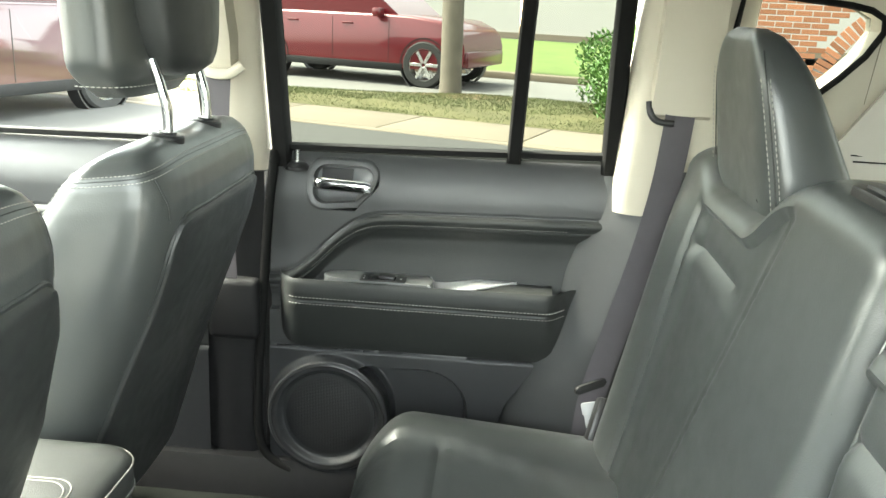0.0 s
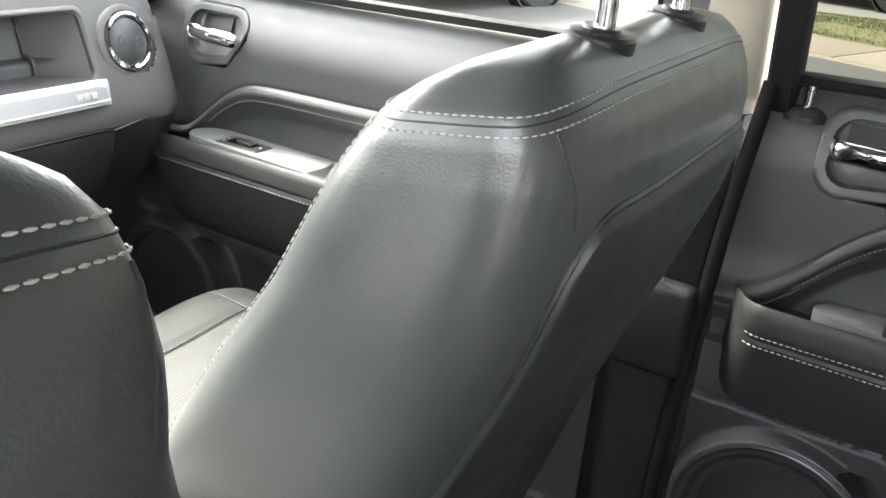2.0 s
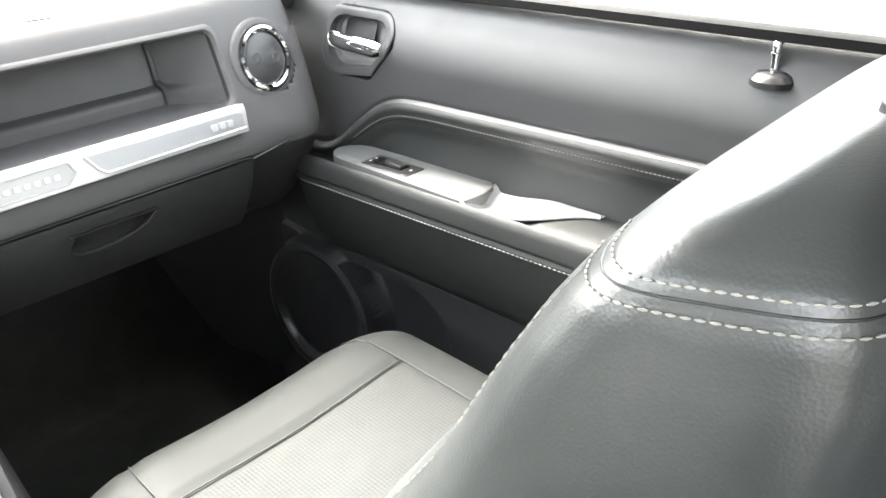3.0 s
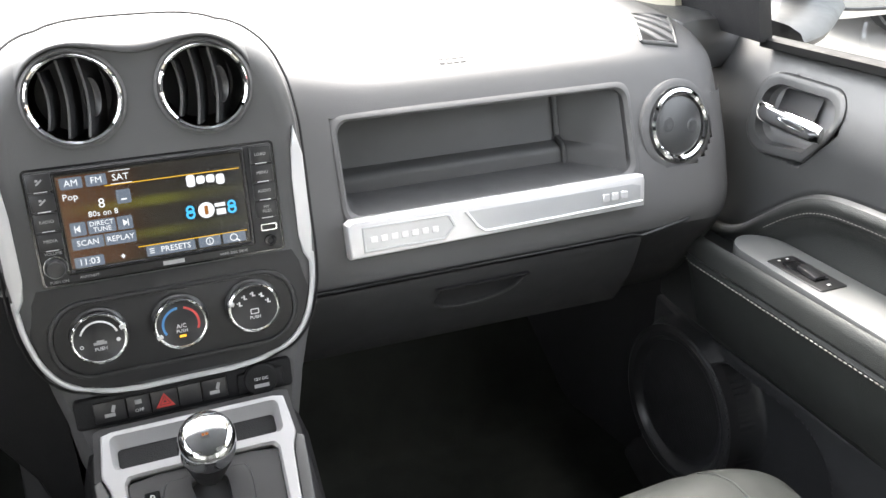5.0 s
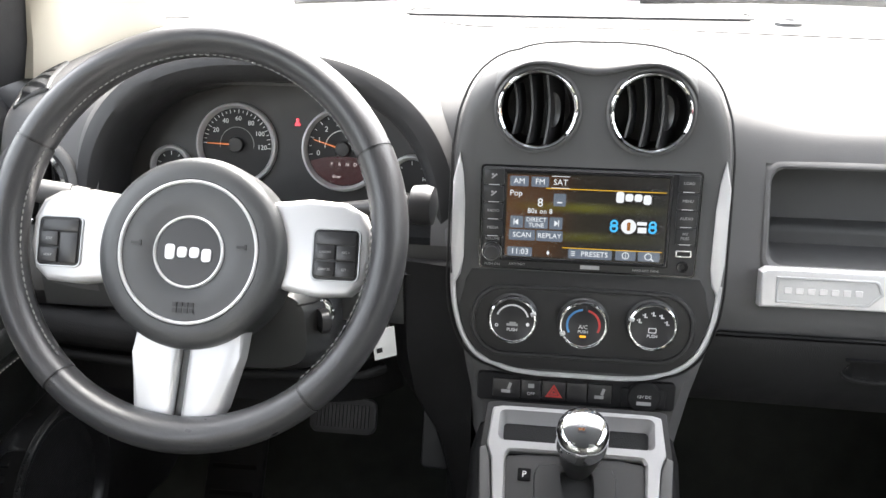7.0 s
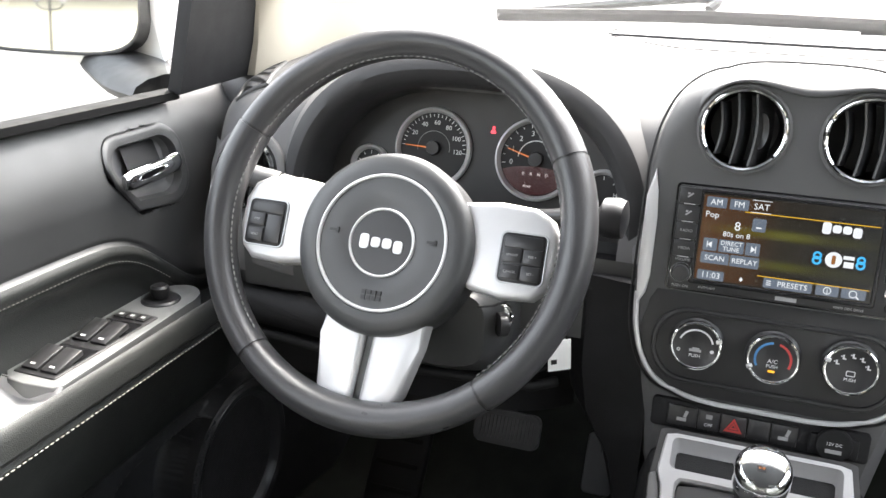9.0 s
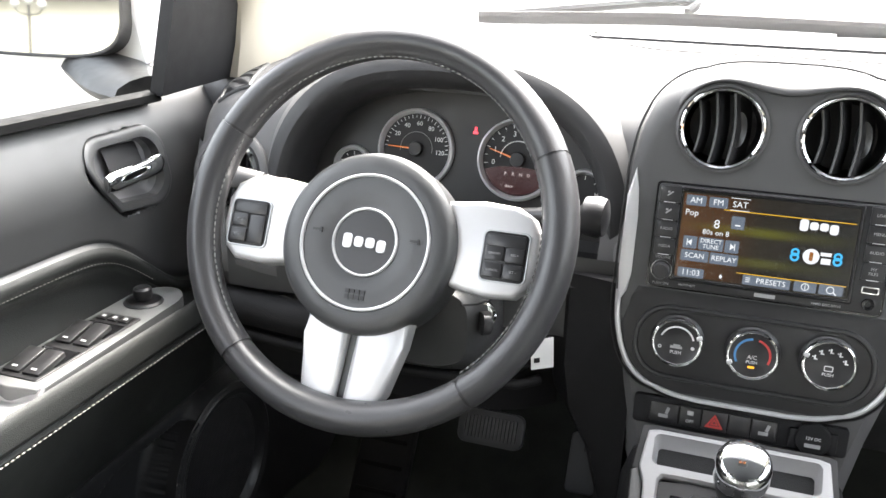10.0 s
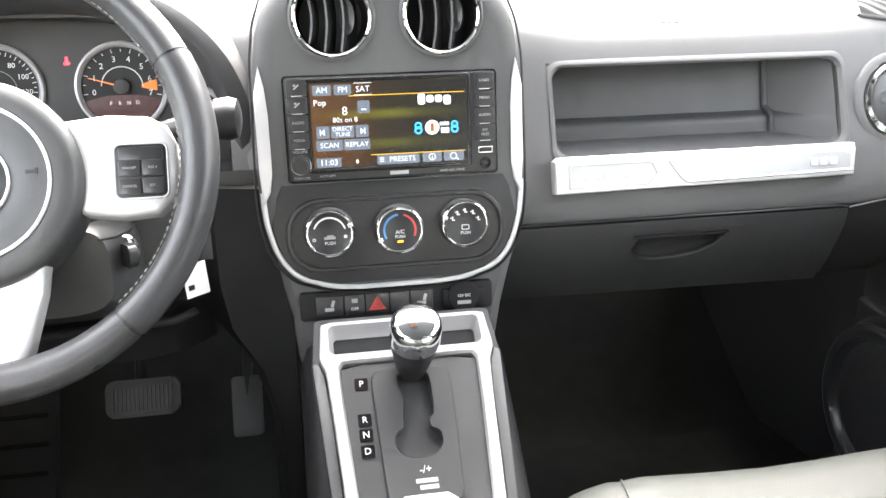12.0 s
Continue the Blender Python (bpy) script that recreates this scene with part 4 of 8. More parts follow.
    for i in range(25):
        t = i / 24
        z = 1.236 + 0.215 * t
        k = math.sin(math.pi * min(0.5, 0.1 + 1.9 * t if t < 0.21 else 0.5)) if t < 0.5 else 1.0
        k2 = max(0.0, 1 - (max(0, t - 0.72) / 0.28) ** 2.4) ** 0.5 if t > 0.72 else 1.0
        q = max(0.05, min(k, k2 if k2 > 0 else 0.05))
        ring = []
        for x, y in srect(0.138 * (0.62 + 0.38 * q), 0.052 * (0.35 + 0.65 * q), 3.0, 48):
            ring.append(V(cx - 0.006 + x, dy - 0.655 + 0.012 * t + y - 0.012 * (1 - (x / 0.14) ** 2), z + dz))
        hr.append(ring)
    head = part("headrest", loft(hr), LEATHER, seat, "black leather headrest with stitched edge")
    part("stitching", stitches([V(cx - 0.006 + x, dy - 0.6555 + y * 1.012, 1.252 + dz) for x, y in [(p[0] * 0.985, p[1]) for p in srect(0.138, 0.052, 3.0, 60)][28:62]], 0.005, 0.002, 0.001), THREAD, head)
    # padded bulge on the headrest's rear, round the posts
    bl = []
    for i in range(13):
        t = i / 12
        z = 1.262 + 0.16 * t
        q = max(0.0, 1 - abs(2 * t - 1) ** 3.5) ** 0.5
        bl.append([V(cx - 0.006 + x, dy - 0.715 + y, z + dz) for x, y in [(x, y - (0.014 * (1 - abs(x) / 0.112) if y < 0 else 0.0)) for x, y in srect(0.112 * (0.5 + 0.5 * q) * (0.72 + 0.28 * t), 0.036 * (0.3 + 0.7 * q), 3.2, 48)]])
    part("headrest_back", loft(bl), VINYL, seat, "grey padded headrest back")
    return seat


front_seat(0.333, 0.0, 0.0, 0.05, 1.0, 0.0, "black leather front passenger seat with pale stitching and chrome headrest posts")
front_seat(-0.312, -0.009, 0.025, -0.28, 0.77, 0.011, "black leather driver's seat with pale stitching and chrome headrest posts")


def rear_seat():
    seat = thing("rear_bench", (0.0, -1.2, 0.45), "black leather rear bench seat with outboard headrests", "car seat")

    def by(z):
        return -1.40 - 0.20 * (z - 0.85)

    def top_at(x):
        x = abs(x) if x < -0.18 else x
        row = [interp(x + 0.006 * q, (-0.2, 0.05, 0.105, 0.165, 0.40, 0.44, 0.50, 0.56), (1.222, 1.222, 1.206, 1.150, 1.148, 1.178, 1.188, 1.170)) for q in range(-4, 5)]
        return sum(row) / 9

    def relief(x, z):
        """Padding of the backrest: bolsters, the sunk centre of each place and its sewn lines."""
        x = abs(x + 0.02) if x < -0.18 else x
        inner = 0.083 + 0.29 * (1.095 - z)
        h = -0.012 * sstep(0.41, 0.36, x) * sstep(inner - 0.02, inner + 0.04, x)
        h += 0.016 * bump1(x - 0.475, 0.055) * sstep(1.16, 1.05, z)
        h -= 0.006 * bump1(x - 0.402, 0.006) + 0.005 * bump1(x - inner, 0.006)
        h -= 0.009 * bump1(z - 1.052, 0.006) * sstep(0.13, 0.19, x) * sstep(0.42, 0.37, x)
        h += 0.004 * bump1(z - 1.030, 0.022) * sstep(0.12, 0.2, x) * sstep(0.43, 0.36, x)
        return h
    for x0, x1 in ((-0.168, 0.556), (-0.556, -0.180)):
        rings = []
        for i in range(91):
            u = i / 90
            x = x0 + (x1 - x0) * u
            near = min(x - x0, x1 - x)
            k = (1 - max(0.0, 1 - near / 0.028) ** 2) ** 0.5
            zt = top_at(x) - 0.03 * (1 - k)
            th = 0.12 * (0.55 + 0.45 * k)
            ring = []
            for q in range(40):
                z = 0.63 + (zt - 0.045 - 0.63) * q / 39
                ring.append(V(x, by(z) - 0.022 * (1 - k) + relief(x, z), z))
            for q in range(1, 14):
                a = math.pi * q / 14
                zc = zt - 0.045
                ring.append(V(x, by(zc) - th / 2 + th / 2 * math.cos(a) - 0.022 * (1 - k) * math.cos(a), zc + 0.045 * math.sin(a) ** 0.8))
            ring.append(V(x, by(zt) - th, zt - 0.045))
            ring.append(V(x, by(0.63) - th, 0.63))
            rings.append(ring)
        part("backrest", loft(rings), LEATHER, seat, "black leather rear backrest with sewn bolsters")
    # latch bezel on the shoulder of the larger backrest
    part("latch_bezel", prism(plane((-0.06, -1.515, 1.219), (1, 0, 0), (0, 1, 0.1)), rrect(0, 0, 0.052, 0.026, 0.012, 5), -0.004, 0.006, 0.003), BLACK, seat, "black seat release bezel")
    part("latch_lever", prism(plane((-0.06, -1.512, 1.226), (1, 0, 0), (0, 1, 0.1)), rrect(0, 0, 0.036, 0.014, 0.008, 5), 0.0, 0.004, 0.002), PLASTIC, seat)
    for x0, x1 in ((-0.168, 0.575), (-0.575, -0.180)):
        cx, a = (x0 + x1) / 2, (x1 - x0) / 2
        rows = []
        for i in range(61):
            t = i / 60
            y = -0.955 - 0.46 * t
            top = 0.697 - 0.035 * t - 0.09 * max(0, 1 - t * 5) ** 2.2
            ring = []
            for x, z in srect(a * (1 - 0.10 * max(0, 1 - t * 5) ** 2), 0.085, 4.6, 128):
                if z > 0:
                    ax = abs(cx + x)
                    out_seam = interp(-y, (0.95, 1.095, 1.33), (0.435, 0.426, 0.345))
                    z -= 0.010 * sstep(out_seam + 0.02, out_seam - 0.04, ax) * sstep(0.10, 0.16, ax)
                    z -= 0.007 * bump1(ax - out_seam, 0.006)
                    z -= 0.006 * bump1(y + 1.095, 0.006) * (ax < out_seam)
                    z += 0.008 * bump1(ax - 0.49, 0.05)
                ring.append(V(cx + x, y, top - 0.085 + z))
            rows.append(ring)
        part("cushion", loft(rows), LEATHER, seat, "black leather rear cushion")
    part("base", box(I4, -0.58, 0.58, -1.4, -1.0, 0.44, 0.58, 0.02), BLACK, seat)
    for cx in (0.315, -0.325):
        rings = []

        def face(t):
            z = 1.115 + 0.245 * t
            q = max(0.0, 1 - (max(0, t - 0.66) / 0.34) ** 2.4) ** 0.5
            w = interp(t, (0, 0.3, 0.6, 0.85, 1), (0.158, 0.151, 0.135, 0.118, 0.108)) * (0.45 + 0.55 * q)
            d = interp(t, (0, 0.35, 1), (0.128, 0.112, 0.064)) * (0.3 + 0.7 * q)
            return z, w, d, -1.447 - 0.17 * (1.30 - z) - 0.02 * (1 - q)
        for i in range(31):
            z, w, d, fy = face(i / 30)
            rings.append([V(cx + x, fy - d / 2 + y - (0.006 * math.cos(x / w * 1.5) if y > 0 else 0), z) for x, y in srect(w, d / 2, 4.4, 56)])
        h = part("headrest", loft(rings), LEATHER, seat, "tapered black leather rear headrest with stitched edges")
        for sx in (-1, 1):
            for off in (0.0, 0.010):
                line = []
                for k in range(21):
                    z, w, d, fy = face(0.02 + 0.76 * k / 20)
                    line.append(V(cx + sx * (w * 0.955 + off * 0.25), fy - 0.007 - off, z))
                part("stitching", stitches(line, 0.0052, 0.002, 0.0008), THREAD, h)
            line = []
            for k in range(24):
                z, w, d, fy = face(0.9 * k / 23)
                line.append(V(cx + sx * w * 0.985, fy - 0.012, z))
            part("seam", tube(line, 0.0011, 6), VINYL, h)
    return seat


rear_seat()


# ---- seat belts ----
def strap(path, w, across, mat=WEBBING):
    rings = []
    for p in smooth_path(path, 8):
        a = Vector(across).normalized()
        rings.append([p + a * (w * k) + V(0, 0.0008 * sgn, 0) for k, sgn in ((-1, -1), (1, -1), (1, 1), (-1, 1))])
    return loft(rings)


belt = thing("rear_seat_belt", (0.6, -1.35, 0.62), "dark grey seat belt with steel tongue beside the rear seat", "seat belt")
across = (0.12, -1.0, 0.1)
part("webbing", strap([(0.612, -1.452, 1.225), (0.604, -1.440, 1.10), (0.598, -1.415, 0.97), (0.588, -1.372, 0.80), (0.582, -1.35, 0.70), (0.584, -1.345, 0.60)], 0.0245, across), WEBBING, belt, "worn dark grey webbing")
tm = plane((0.574, -1.348, 0.72), (0.30, -0.86, 0.25), (0.1, 0.12, 1.0))
part("tongue_grip", prism(tm, rrect(0, 0.014, 0.030, 0.007, 0.006, 5), -0.004, 0.004, 0.002), BLACK, belt)
tm = plane((0.556, -1.352, 0.705), (0, -1, 0.2), (0.1, 0.25, 1.0))
part("tongue", join(prism(tm, rrect(0.0, -0.004, 0.021, 0.012, 0.005, 4), -0.001, 0.001), ring_prism(tm, rrect(-0.004, -0.026, 0.0145, 0.014, 0.003, 4), rrect(-0.004, -0.029, 0.0075, 0.005, 0.002, 4), -0.001, 0.001)), SILVER, belt, "steel belt tongue")
part("guide", tube(smooth_path([(0.612, -1.398, 1.232), (0.606, -1.402, 1.212), (0.604, -1.415, 1.201), (0.604, -1.44, 1.199)], 6), 0.0055, 10), BLACK, belt, "black belt guide loop")
part("buckle", box(pose(0.535, -1.36, 0.70, 20, 25, 10), -0.014, 0.014, -0.010, 0.010, -0.05, 0.03, 0.005), BLACK, belt, "black belt buckle")
fb = thing("front_seat_belt", (0.66, -0.688, 1.1), "grey seat belt hanging from a cream adjuster on the door pillar", "seat belt")
part("adjuster", loft([[V(0.655 - 0.26 * (z - 1.2) + dx, -0.668 + y, z) for dx, y in ((0.02, -w), (-d, -w * 0.8), (-d - 0.004, 0), (-d, w * 0.8), (0.02, w))] for z, w, d in ((1.235, 0.024, 0.006), (1.25, 0.03, 0.012), (1.30, 0.034, 0.015), (1.36, 0.03, 0.014), (1.40, 0.026, 0.008))]), CREAM, fb, "cream plastic belt height adjuster")
part("loop", tube(smooth_path([(0.632, -0.635, 1.25), (0.628, -0.66, 1.238), (0.628, -0.69, 1.238), (0.635, -0.71, 1.252)], 6), 0.011, 12, flat=0.7), CREAM, fb, "cream belt loop")
part("webbing", strap([(0.632, -0.668, 1.24), (0.636, -0.662, 1.14), (0.645, -0.662, 1.0), (0.652, -0.668, 0.83)], 0.0235, (0.1, 1, 0)), WEBBING, fb)


# ---- padded armrest box between the front seats ----
arm = thing("console_box", (0.0, -0.63, 0.45), "black leather topped console box between the front seats", "console")
def lid_ring(inset, z):
    return [V(x, y, z) for x, y in rrect(0.003, -0.60, 0.083 - inset, 0.150 - inset, max(0.004, 0.046 - inset), 9)]


part("lid", loft([lid_ring(0.004, 0.785), lid_ring(0.0, 0.792), lid_ring(0.0, 0.820), lid_ring(0.0015, 0.827), lid_ring(0.0055, 0.8325), lid_ring(0.013, 0.8360), lid_ring(0.026, 0.8382), lid_ring(0.046, 0.8392)]), ARM_LEATHER, arm, "padded black leather lid with pale stitching")
part("piping", tube(lid_ring(-0.0004, 0.8265), 0.0011, 8, closed=True), THREAD_A, arm, "pale stitched edge of the lid")
part("piping", tube(lid_ring(-0.0006, 0.797), 0.0011, 8, closed=True), THREAD_A, arm)
for inset in (0.0, 0.006):
    part("lid_seam", tube([V(x, y, 0.8388 - 0.0045 * max(0.0, (-0.03 - x) / 0.05) ** 2) for x, y in rrect(-0.046, -0.60, 0.033 - inset, 0.118 - inset, 0.028, 7)], 0.0012, 6, closed=True), THREAD_A, arm)
part("box", box(I4, -0.066, 0.054, -0.75, -0.48, 0.43, 0.79, 0.012), LOWER, arm)
for s, tag in ((1, "right"),):
    tagged(part("trim_pillar_ledge_" + tag, box(pose(0.654, -0.685, 0.805), -0.016, 0.02, -0.046, 0.05, -0.06, 0.058, 0.012, 3), LOWER), "dark plastic ledge on the lower pillar trim", "trim", kind="structure")


# ---- dashboard ----
dash = thing("dashboard", (0.0, 0.2, 0.9), "dark grey moulded car dashboard with silver trim", "dashboard")
PROFILE = smooth_path([(0, 0.30, 0.775), (0, 0.19, 0.785), (0, 0.155, 0.800), (0, 0.112, 0.86), (0, 0.083, 0.915), (0, 0.092, 0.965), (0, 0.112, 1.02), (0, 0.136, 1.078), (0, 0.158, 1.103),
                       (0, 0.205, 1.122), (0, 0.30, 1.134), (0, 0.45, 1.142), (0, 0.60, 1.145), (0, 0.72, 1.14)], 9)
PL = len(PROFILE) - 1


def dash_point(x, v):
    f = v * PL
    i = min(int(f), PL - 1)
    p = PROFILE[i].lerp(PROFILE[i + 1], f - i)
    q = p.copy()
    q.x = x
    ax = abs(x)
    q.y += 0.045 * max(0.0, (ax - 0.602) / 0.066) ** 2.2 * sstep(0.5, 0.2, p.y)
    if q.z > 1.05:
        q.z -= 0.02 * max(0.0, (ax - 0.58) / 0.085) ** 2
    q.y += 0.10 * (1 - (x / 0.66) ** 2) * sstep(0.35, 0.72, p.y)
    # swell over the instruments
    if x < -0.05:
        b = math.exp(-((x + 0.36) / 0.165) ** 4)
        q.z += 0.052 * b * sstep(0.12, 0.20, p.y) * sstep(0.62, 0.30, p.y)
    # swell behind the centre stack
    c = math.exp(-(x / 0.17) ** 4)
    q.z += 0.024 * c * sstep(0.10, 0.18, p.y) * sstep(0.55, 0.25, p.y)
    return q


TRAY = (0.172, 0.508, 0.980, 1.066)
HOOD_C, HOOD_A = -0.340, 0.188


def dash_keep(c, u, v):
    if TRAY[0] - 0.002 < c.x < TRAY[1] + 0.002 and TRAY[2] - 0.012 < c.z < TRAY[3] + 0.002 and c.y < 0.16:
        return False
    if abs(c.x - HOOD_C) < HOOD_A - 0.008 and 0.87 < c.z < 1.125 and c.y < 0.16:
        return False
    if math.hypot(c.x + 0.594, (c.z - 1.020) * 1.04) < 0.040:
        return False
    if math.hypot(c.x - 0.573, (c.z - 1.020) * 1.04) < 0.047:
        return False
    if abs(c.x) < 0.115 and 0.80 < c.z < 1.10 and c.y < 0.14:
        return False
    return True


# shade where the dashboard curves under, painted as a darker colour below z 0.908
GLOVE_SHADE = surface("shaded_glove_plastic", (0.025, 0.025, 0.026), 0.5, grain=0.3, scale=900, kind="pebble", mottle=0.12)
part("pad", sheet(lambda u, v: dash_point(-0.668 + 1.336 * u, v), 270, 117, lambda c, u, v: c.z > 0.908 and dash_keep(c, u, v)), DASH, dash, "dark grey grained dashboard pad")
part("lower_pad", sheet(lambda u, v: dash_point(-0.668 + 1.336 * u, v), 270, 117, lambda c, u, v: c.z <= 0.908 and dash_keep(c, u, v)), GLOVE_SHADE, dash, "grained lower dashboard, its shade put into a darker colour")

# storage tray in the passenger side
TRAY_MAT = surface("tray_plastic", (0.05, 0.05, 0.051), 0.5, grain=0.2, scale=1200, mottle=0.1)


def face_y(z):
    return interp(z, (0.80, 0.86, 0.925, 0.965, 1.02, 1.078), (0.088, 0.080, 0.080, 0.092, 0.112, 0.136))


def tray_ring(k, inset, y):
    pts = []
    for x, z in rrect((TRAY[0] + TRAY[1]) / 2, (TRAY[2] + TRAY[3]) / 2 - 0.002, (TRAY[1] - TRAY[0]) / 2 - inset, (TRAY[3] - TRAY[2]) / 2 + 0.004 - inset, 0.014, 5):
        pts.append(V(x, face_y(z) + y, z))
    return pts


tray_rings = [tray_ring(0, -0.006, 0.001), tray_ring(0, -0.003, -0.003), tray_ring(0, 0.0, -0.003), tray_ring(0, 0.003, 0.002)]
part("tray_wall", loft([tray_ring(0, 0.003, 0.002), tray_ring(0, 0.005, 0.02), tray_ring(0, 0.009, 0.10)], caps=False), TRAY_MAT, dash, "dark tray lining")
bm = loft(tray_rings, caps=False)
part("tray_lip", bm, DASH, dash)
def tray_back_y(v):
    return interp(v, (0, 0.20, 0.215, 0.25, 0.265, 1), (0.152, 0.156, 0.160, 0.161, 0.172, 0.192))


def tray_z(v):
    return TRAY[2] - 0.002 + (TRAY[3] - TRAY[2] + 0.004) * v


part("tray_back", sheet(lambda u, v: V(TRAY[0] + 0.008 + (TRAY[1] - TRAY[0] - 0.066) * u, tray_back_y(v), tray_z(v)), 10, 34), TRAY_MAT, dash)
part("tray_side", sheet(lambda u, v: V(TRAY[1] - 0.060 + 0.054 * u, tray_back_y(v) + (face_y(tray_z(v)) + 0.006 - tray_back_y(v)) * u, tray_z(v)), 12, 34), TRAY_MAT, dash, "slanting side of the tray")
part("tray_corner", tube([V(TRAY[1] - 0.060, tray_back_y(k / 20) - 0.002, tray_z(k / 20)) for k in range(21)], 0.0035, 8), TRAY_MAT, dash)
part("tray_floor", box(I4, TRAY[0], TRAY[1], 0.09, 0.165, TRAY[2] - 0.012, TRAY[2] - 0.004, 0.001), GLOSS, dash, "dark rubber tray liner")
# silver plate under the tray
fm = plane((0.0, 0.078, 0.94), (1, 0, 0), (0, 0.22, 1))
plate = [(0.166, 0.002), (0.506, 0.005), (0.508, 0.034), (0.506, 0.040), (0.172, 0.040), (0.166, 0.036)]
pl = part("tray_trim", prism(fm, plate, -0.008, 0.009, 0.0025), SILVER, dash, "bright silver trim plate under the tray")
part("badge_frame", ring_prism(fm, [(0.180, 0.007), (0.266, 0.007), (0.279, 0.019), (0.274, 0.031), (0.270, 0.033), (0.180, 0.033)], [(0.1825, 0.0095), (0.265, 0.0095), (0.2755, 0.0195), (0.2715, 0.029), (0.269, 0.0305), (0.1825, 0.0305)], 0.008, 0.0105, 0.001), ALU, pl)
part("badge_field", prism(fm, [(0.182, 0.009), (0.265, 0.009), (0.276, 0.0195), (0.270, 0.031), (0.182, 0.031)], 0.008, 0.0095), ALU, pl)
for i in range(7):
    part("badge_bar", box(fm, 0.1875 + 0.0108 * i, 0.1945 + 0.0108 * i, 0.0165, 0.0225, 0.0095, 0.0103, 0.0003, 1), SILVER, pl)
part("plate_channel", prism(fm, [(0.305, 0.014), (0.312, 0.0095), (0.500, 0.012), (0.501, 0.0285), (0.490, 0.0315), (0.292, 0.0315)], 0.0085, 0.0096), ALU, pl)
part("plate_lip", tube([fm @ V(*p, 0.0098) for p in ((0.290, 0.0325), (0.303, 0.0145), (0.311, 0.0085), (0.36, 0.009), (0.502, 0.0112))], 0.0016, 8), SILVER, pl)
part("maker_mark", join(*[box(fm, 0.452 + 0.0115 * i, 0.4605 + 0.0115 * i, 0.017, 0.0255, 0.0096, 0.0112, 0.0006, 1) for i in range(3)]), SILVER, pl)

# glove box with its pull


def lid_y(v):
    """The lid leans away under the dashboard towards its foot."""
    return 0.0765 - 0.004 * math.sin(3.14 * v) + 0.055 * (1 - v) ** 1.25 + 0.03 * max(0, 0.12 - v) / 0.12


def pull_foot(x):
    """Height of the scooped pull's lower lip."""
    return interp(x, (0.256, 0.262, 0.272, 0.29, 0.315, 0.34, 0.358, 0.367), (0.874, 0.8655, 0.861, 0.8585, 0.860, 0.866, 0.8755, 0.8885))


def glove_face(u, v):
    """The lid, with a scooped pull under a straight upper edge."""
    x, z = 0.119 + 0.391 * u, 0.795 + 0.1115 * v
    y = lid_y(v)
    zl = pull_foot(x)
    if 0.257 + 0.010 * (z - 0.866) / 0.023 < x < 0.367 and zl - 0.004 < z < 0.889:
        f = max(0.0, (z - zl) / (0.8895 - zl))
        y += 0.022 * min(1.0, f * 1.1) ** 0.7 * sstep(0.0, 0.006, 0.3685 - x) - 0.0012 * bump1(z - zl + 0.001, 0.0016)
    return V(x, y, z - 0.006 * (1 - v) * u)


def in_pull(c, u, v):
    return c.y > 0.0012 + lid_y(v) and v > 0.5


gb = part("glove_box", sheet(glove_face, 230, 130, lambda c, u, v: not in_pull(c, u, v)), GLOVE_SHADE, dash, "plastic glove box lid with a scooped pull, shade put into its darker colour")
# the hollow's shade is painted: scoop faces take a near-black colour
part("glove_pull", sheet(glove_face, 230, 130, in_pull), LOWER, gb, "scooped pull, its shade put into a near-black colour")
seam_path = [V(0.1165, 0.122, 0.81), V(0.1165, 0.094, 0.86), V(0.1165, 0.0785, 0.9), V(0.124, 0.0795, 0.9085), V(0.50, 0.0795, 0.9090), V(0.512, 0.0795, 0.906), V(0.514, 0.094, 0.86), V(0.514, 0.122, 0.81)]
part("pull_lip", tube([V(x, lid_y((pull_foot(x) - 0.797) / 0.1115) - 0.0004, pull_foot(x) - 0.0016 - 0.006 * (1 - (pull_foot(x) - 0.797) / 0.1115) * (x - 0.119) / 0.391) for x in [0.259 + 0.0044 * i for i in range(25)]], [0.0006] + [0.0016] * 23 + [0.0006], 8), SATIN, gb, "smooth rounded lip of the pull")
part("pull_edge", box(I4, 0.258, 0.367, 0.0745, 0.080, 0.8875, 0.8892), LOWER, gb)
part("lid_gap", tube(seam_path, 0.0015, 6), BLACK, gb)
part("side_gap", tube([V(0.512, 0.0785, 0.906), V(0.575, 0.082, 0.914), V(0.62, 0.098, 0.925), V(0.638, 0.13, 0.935)], 0.0018, 6), BLACK, dash)

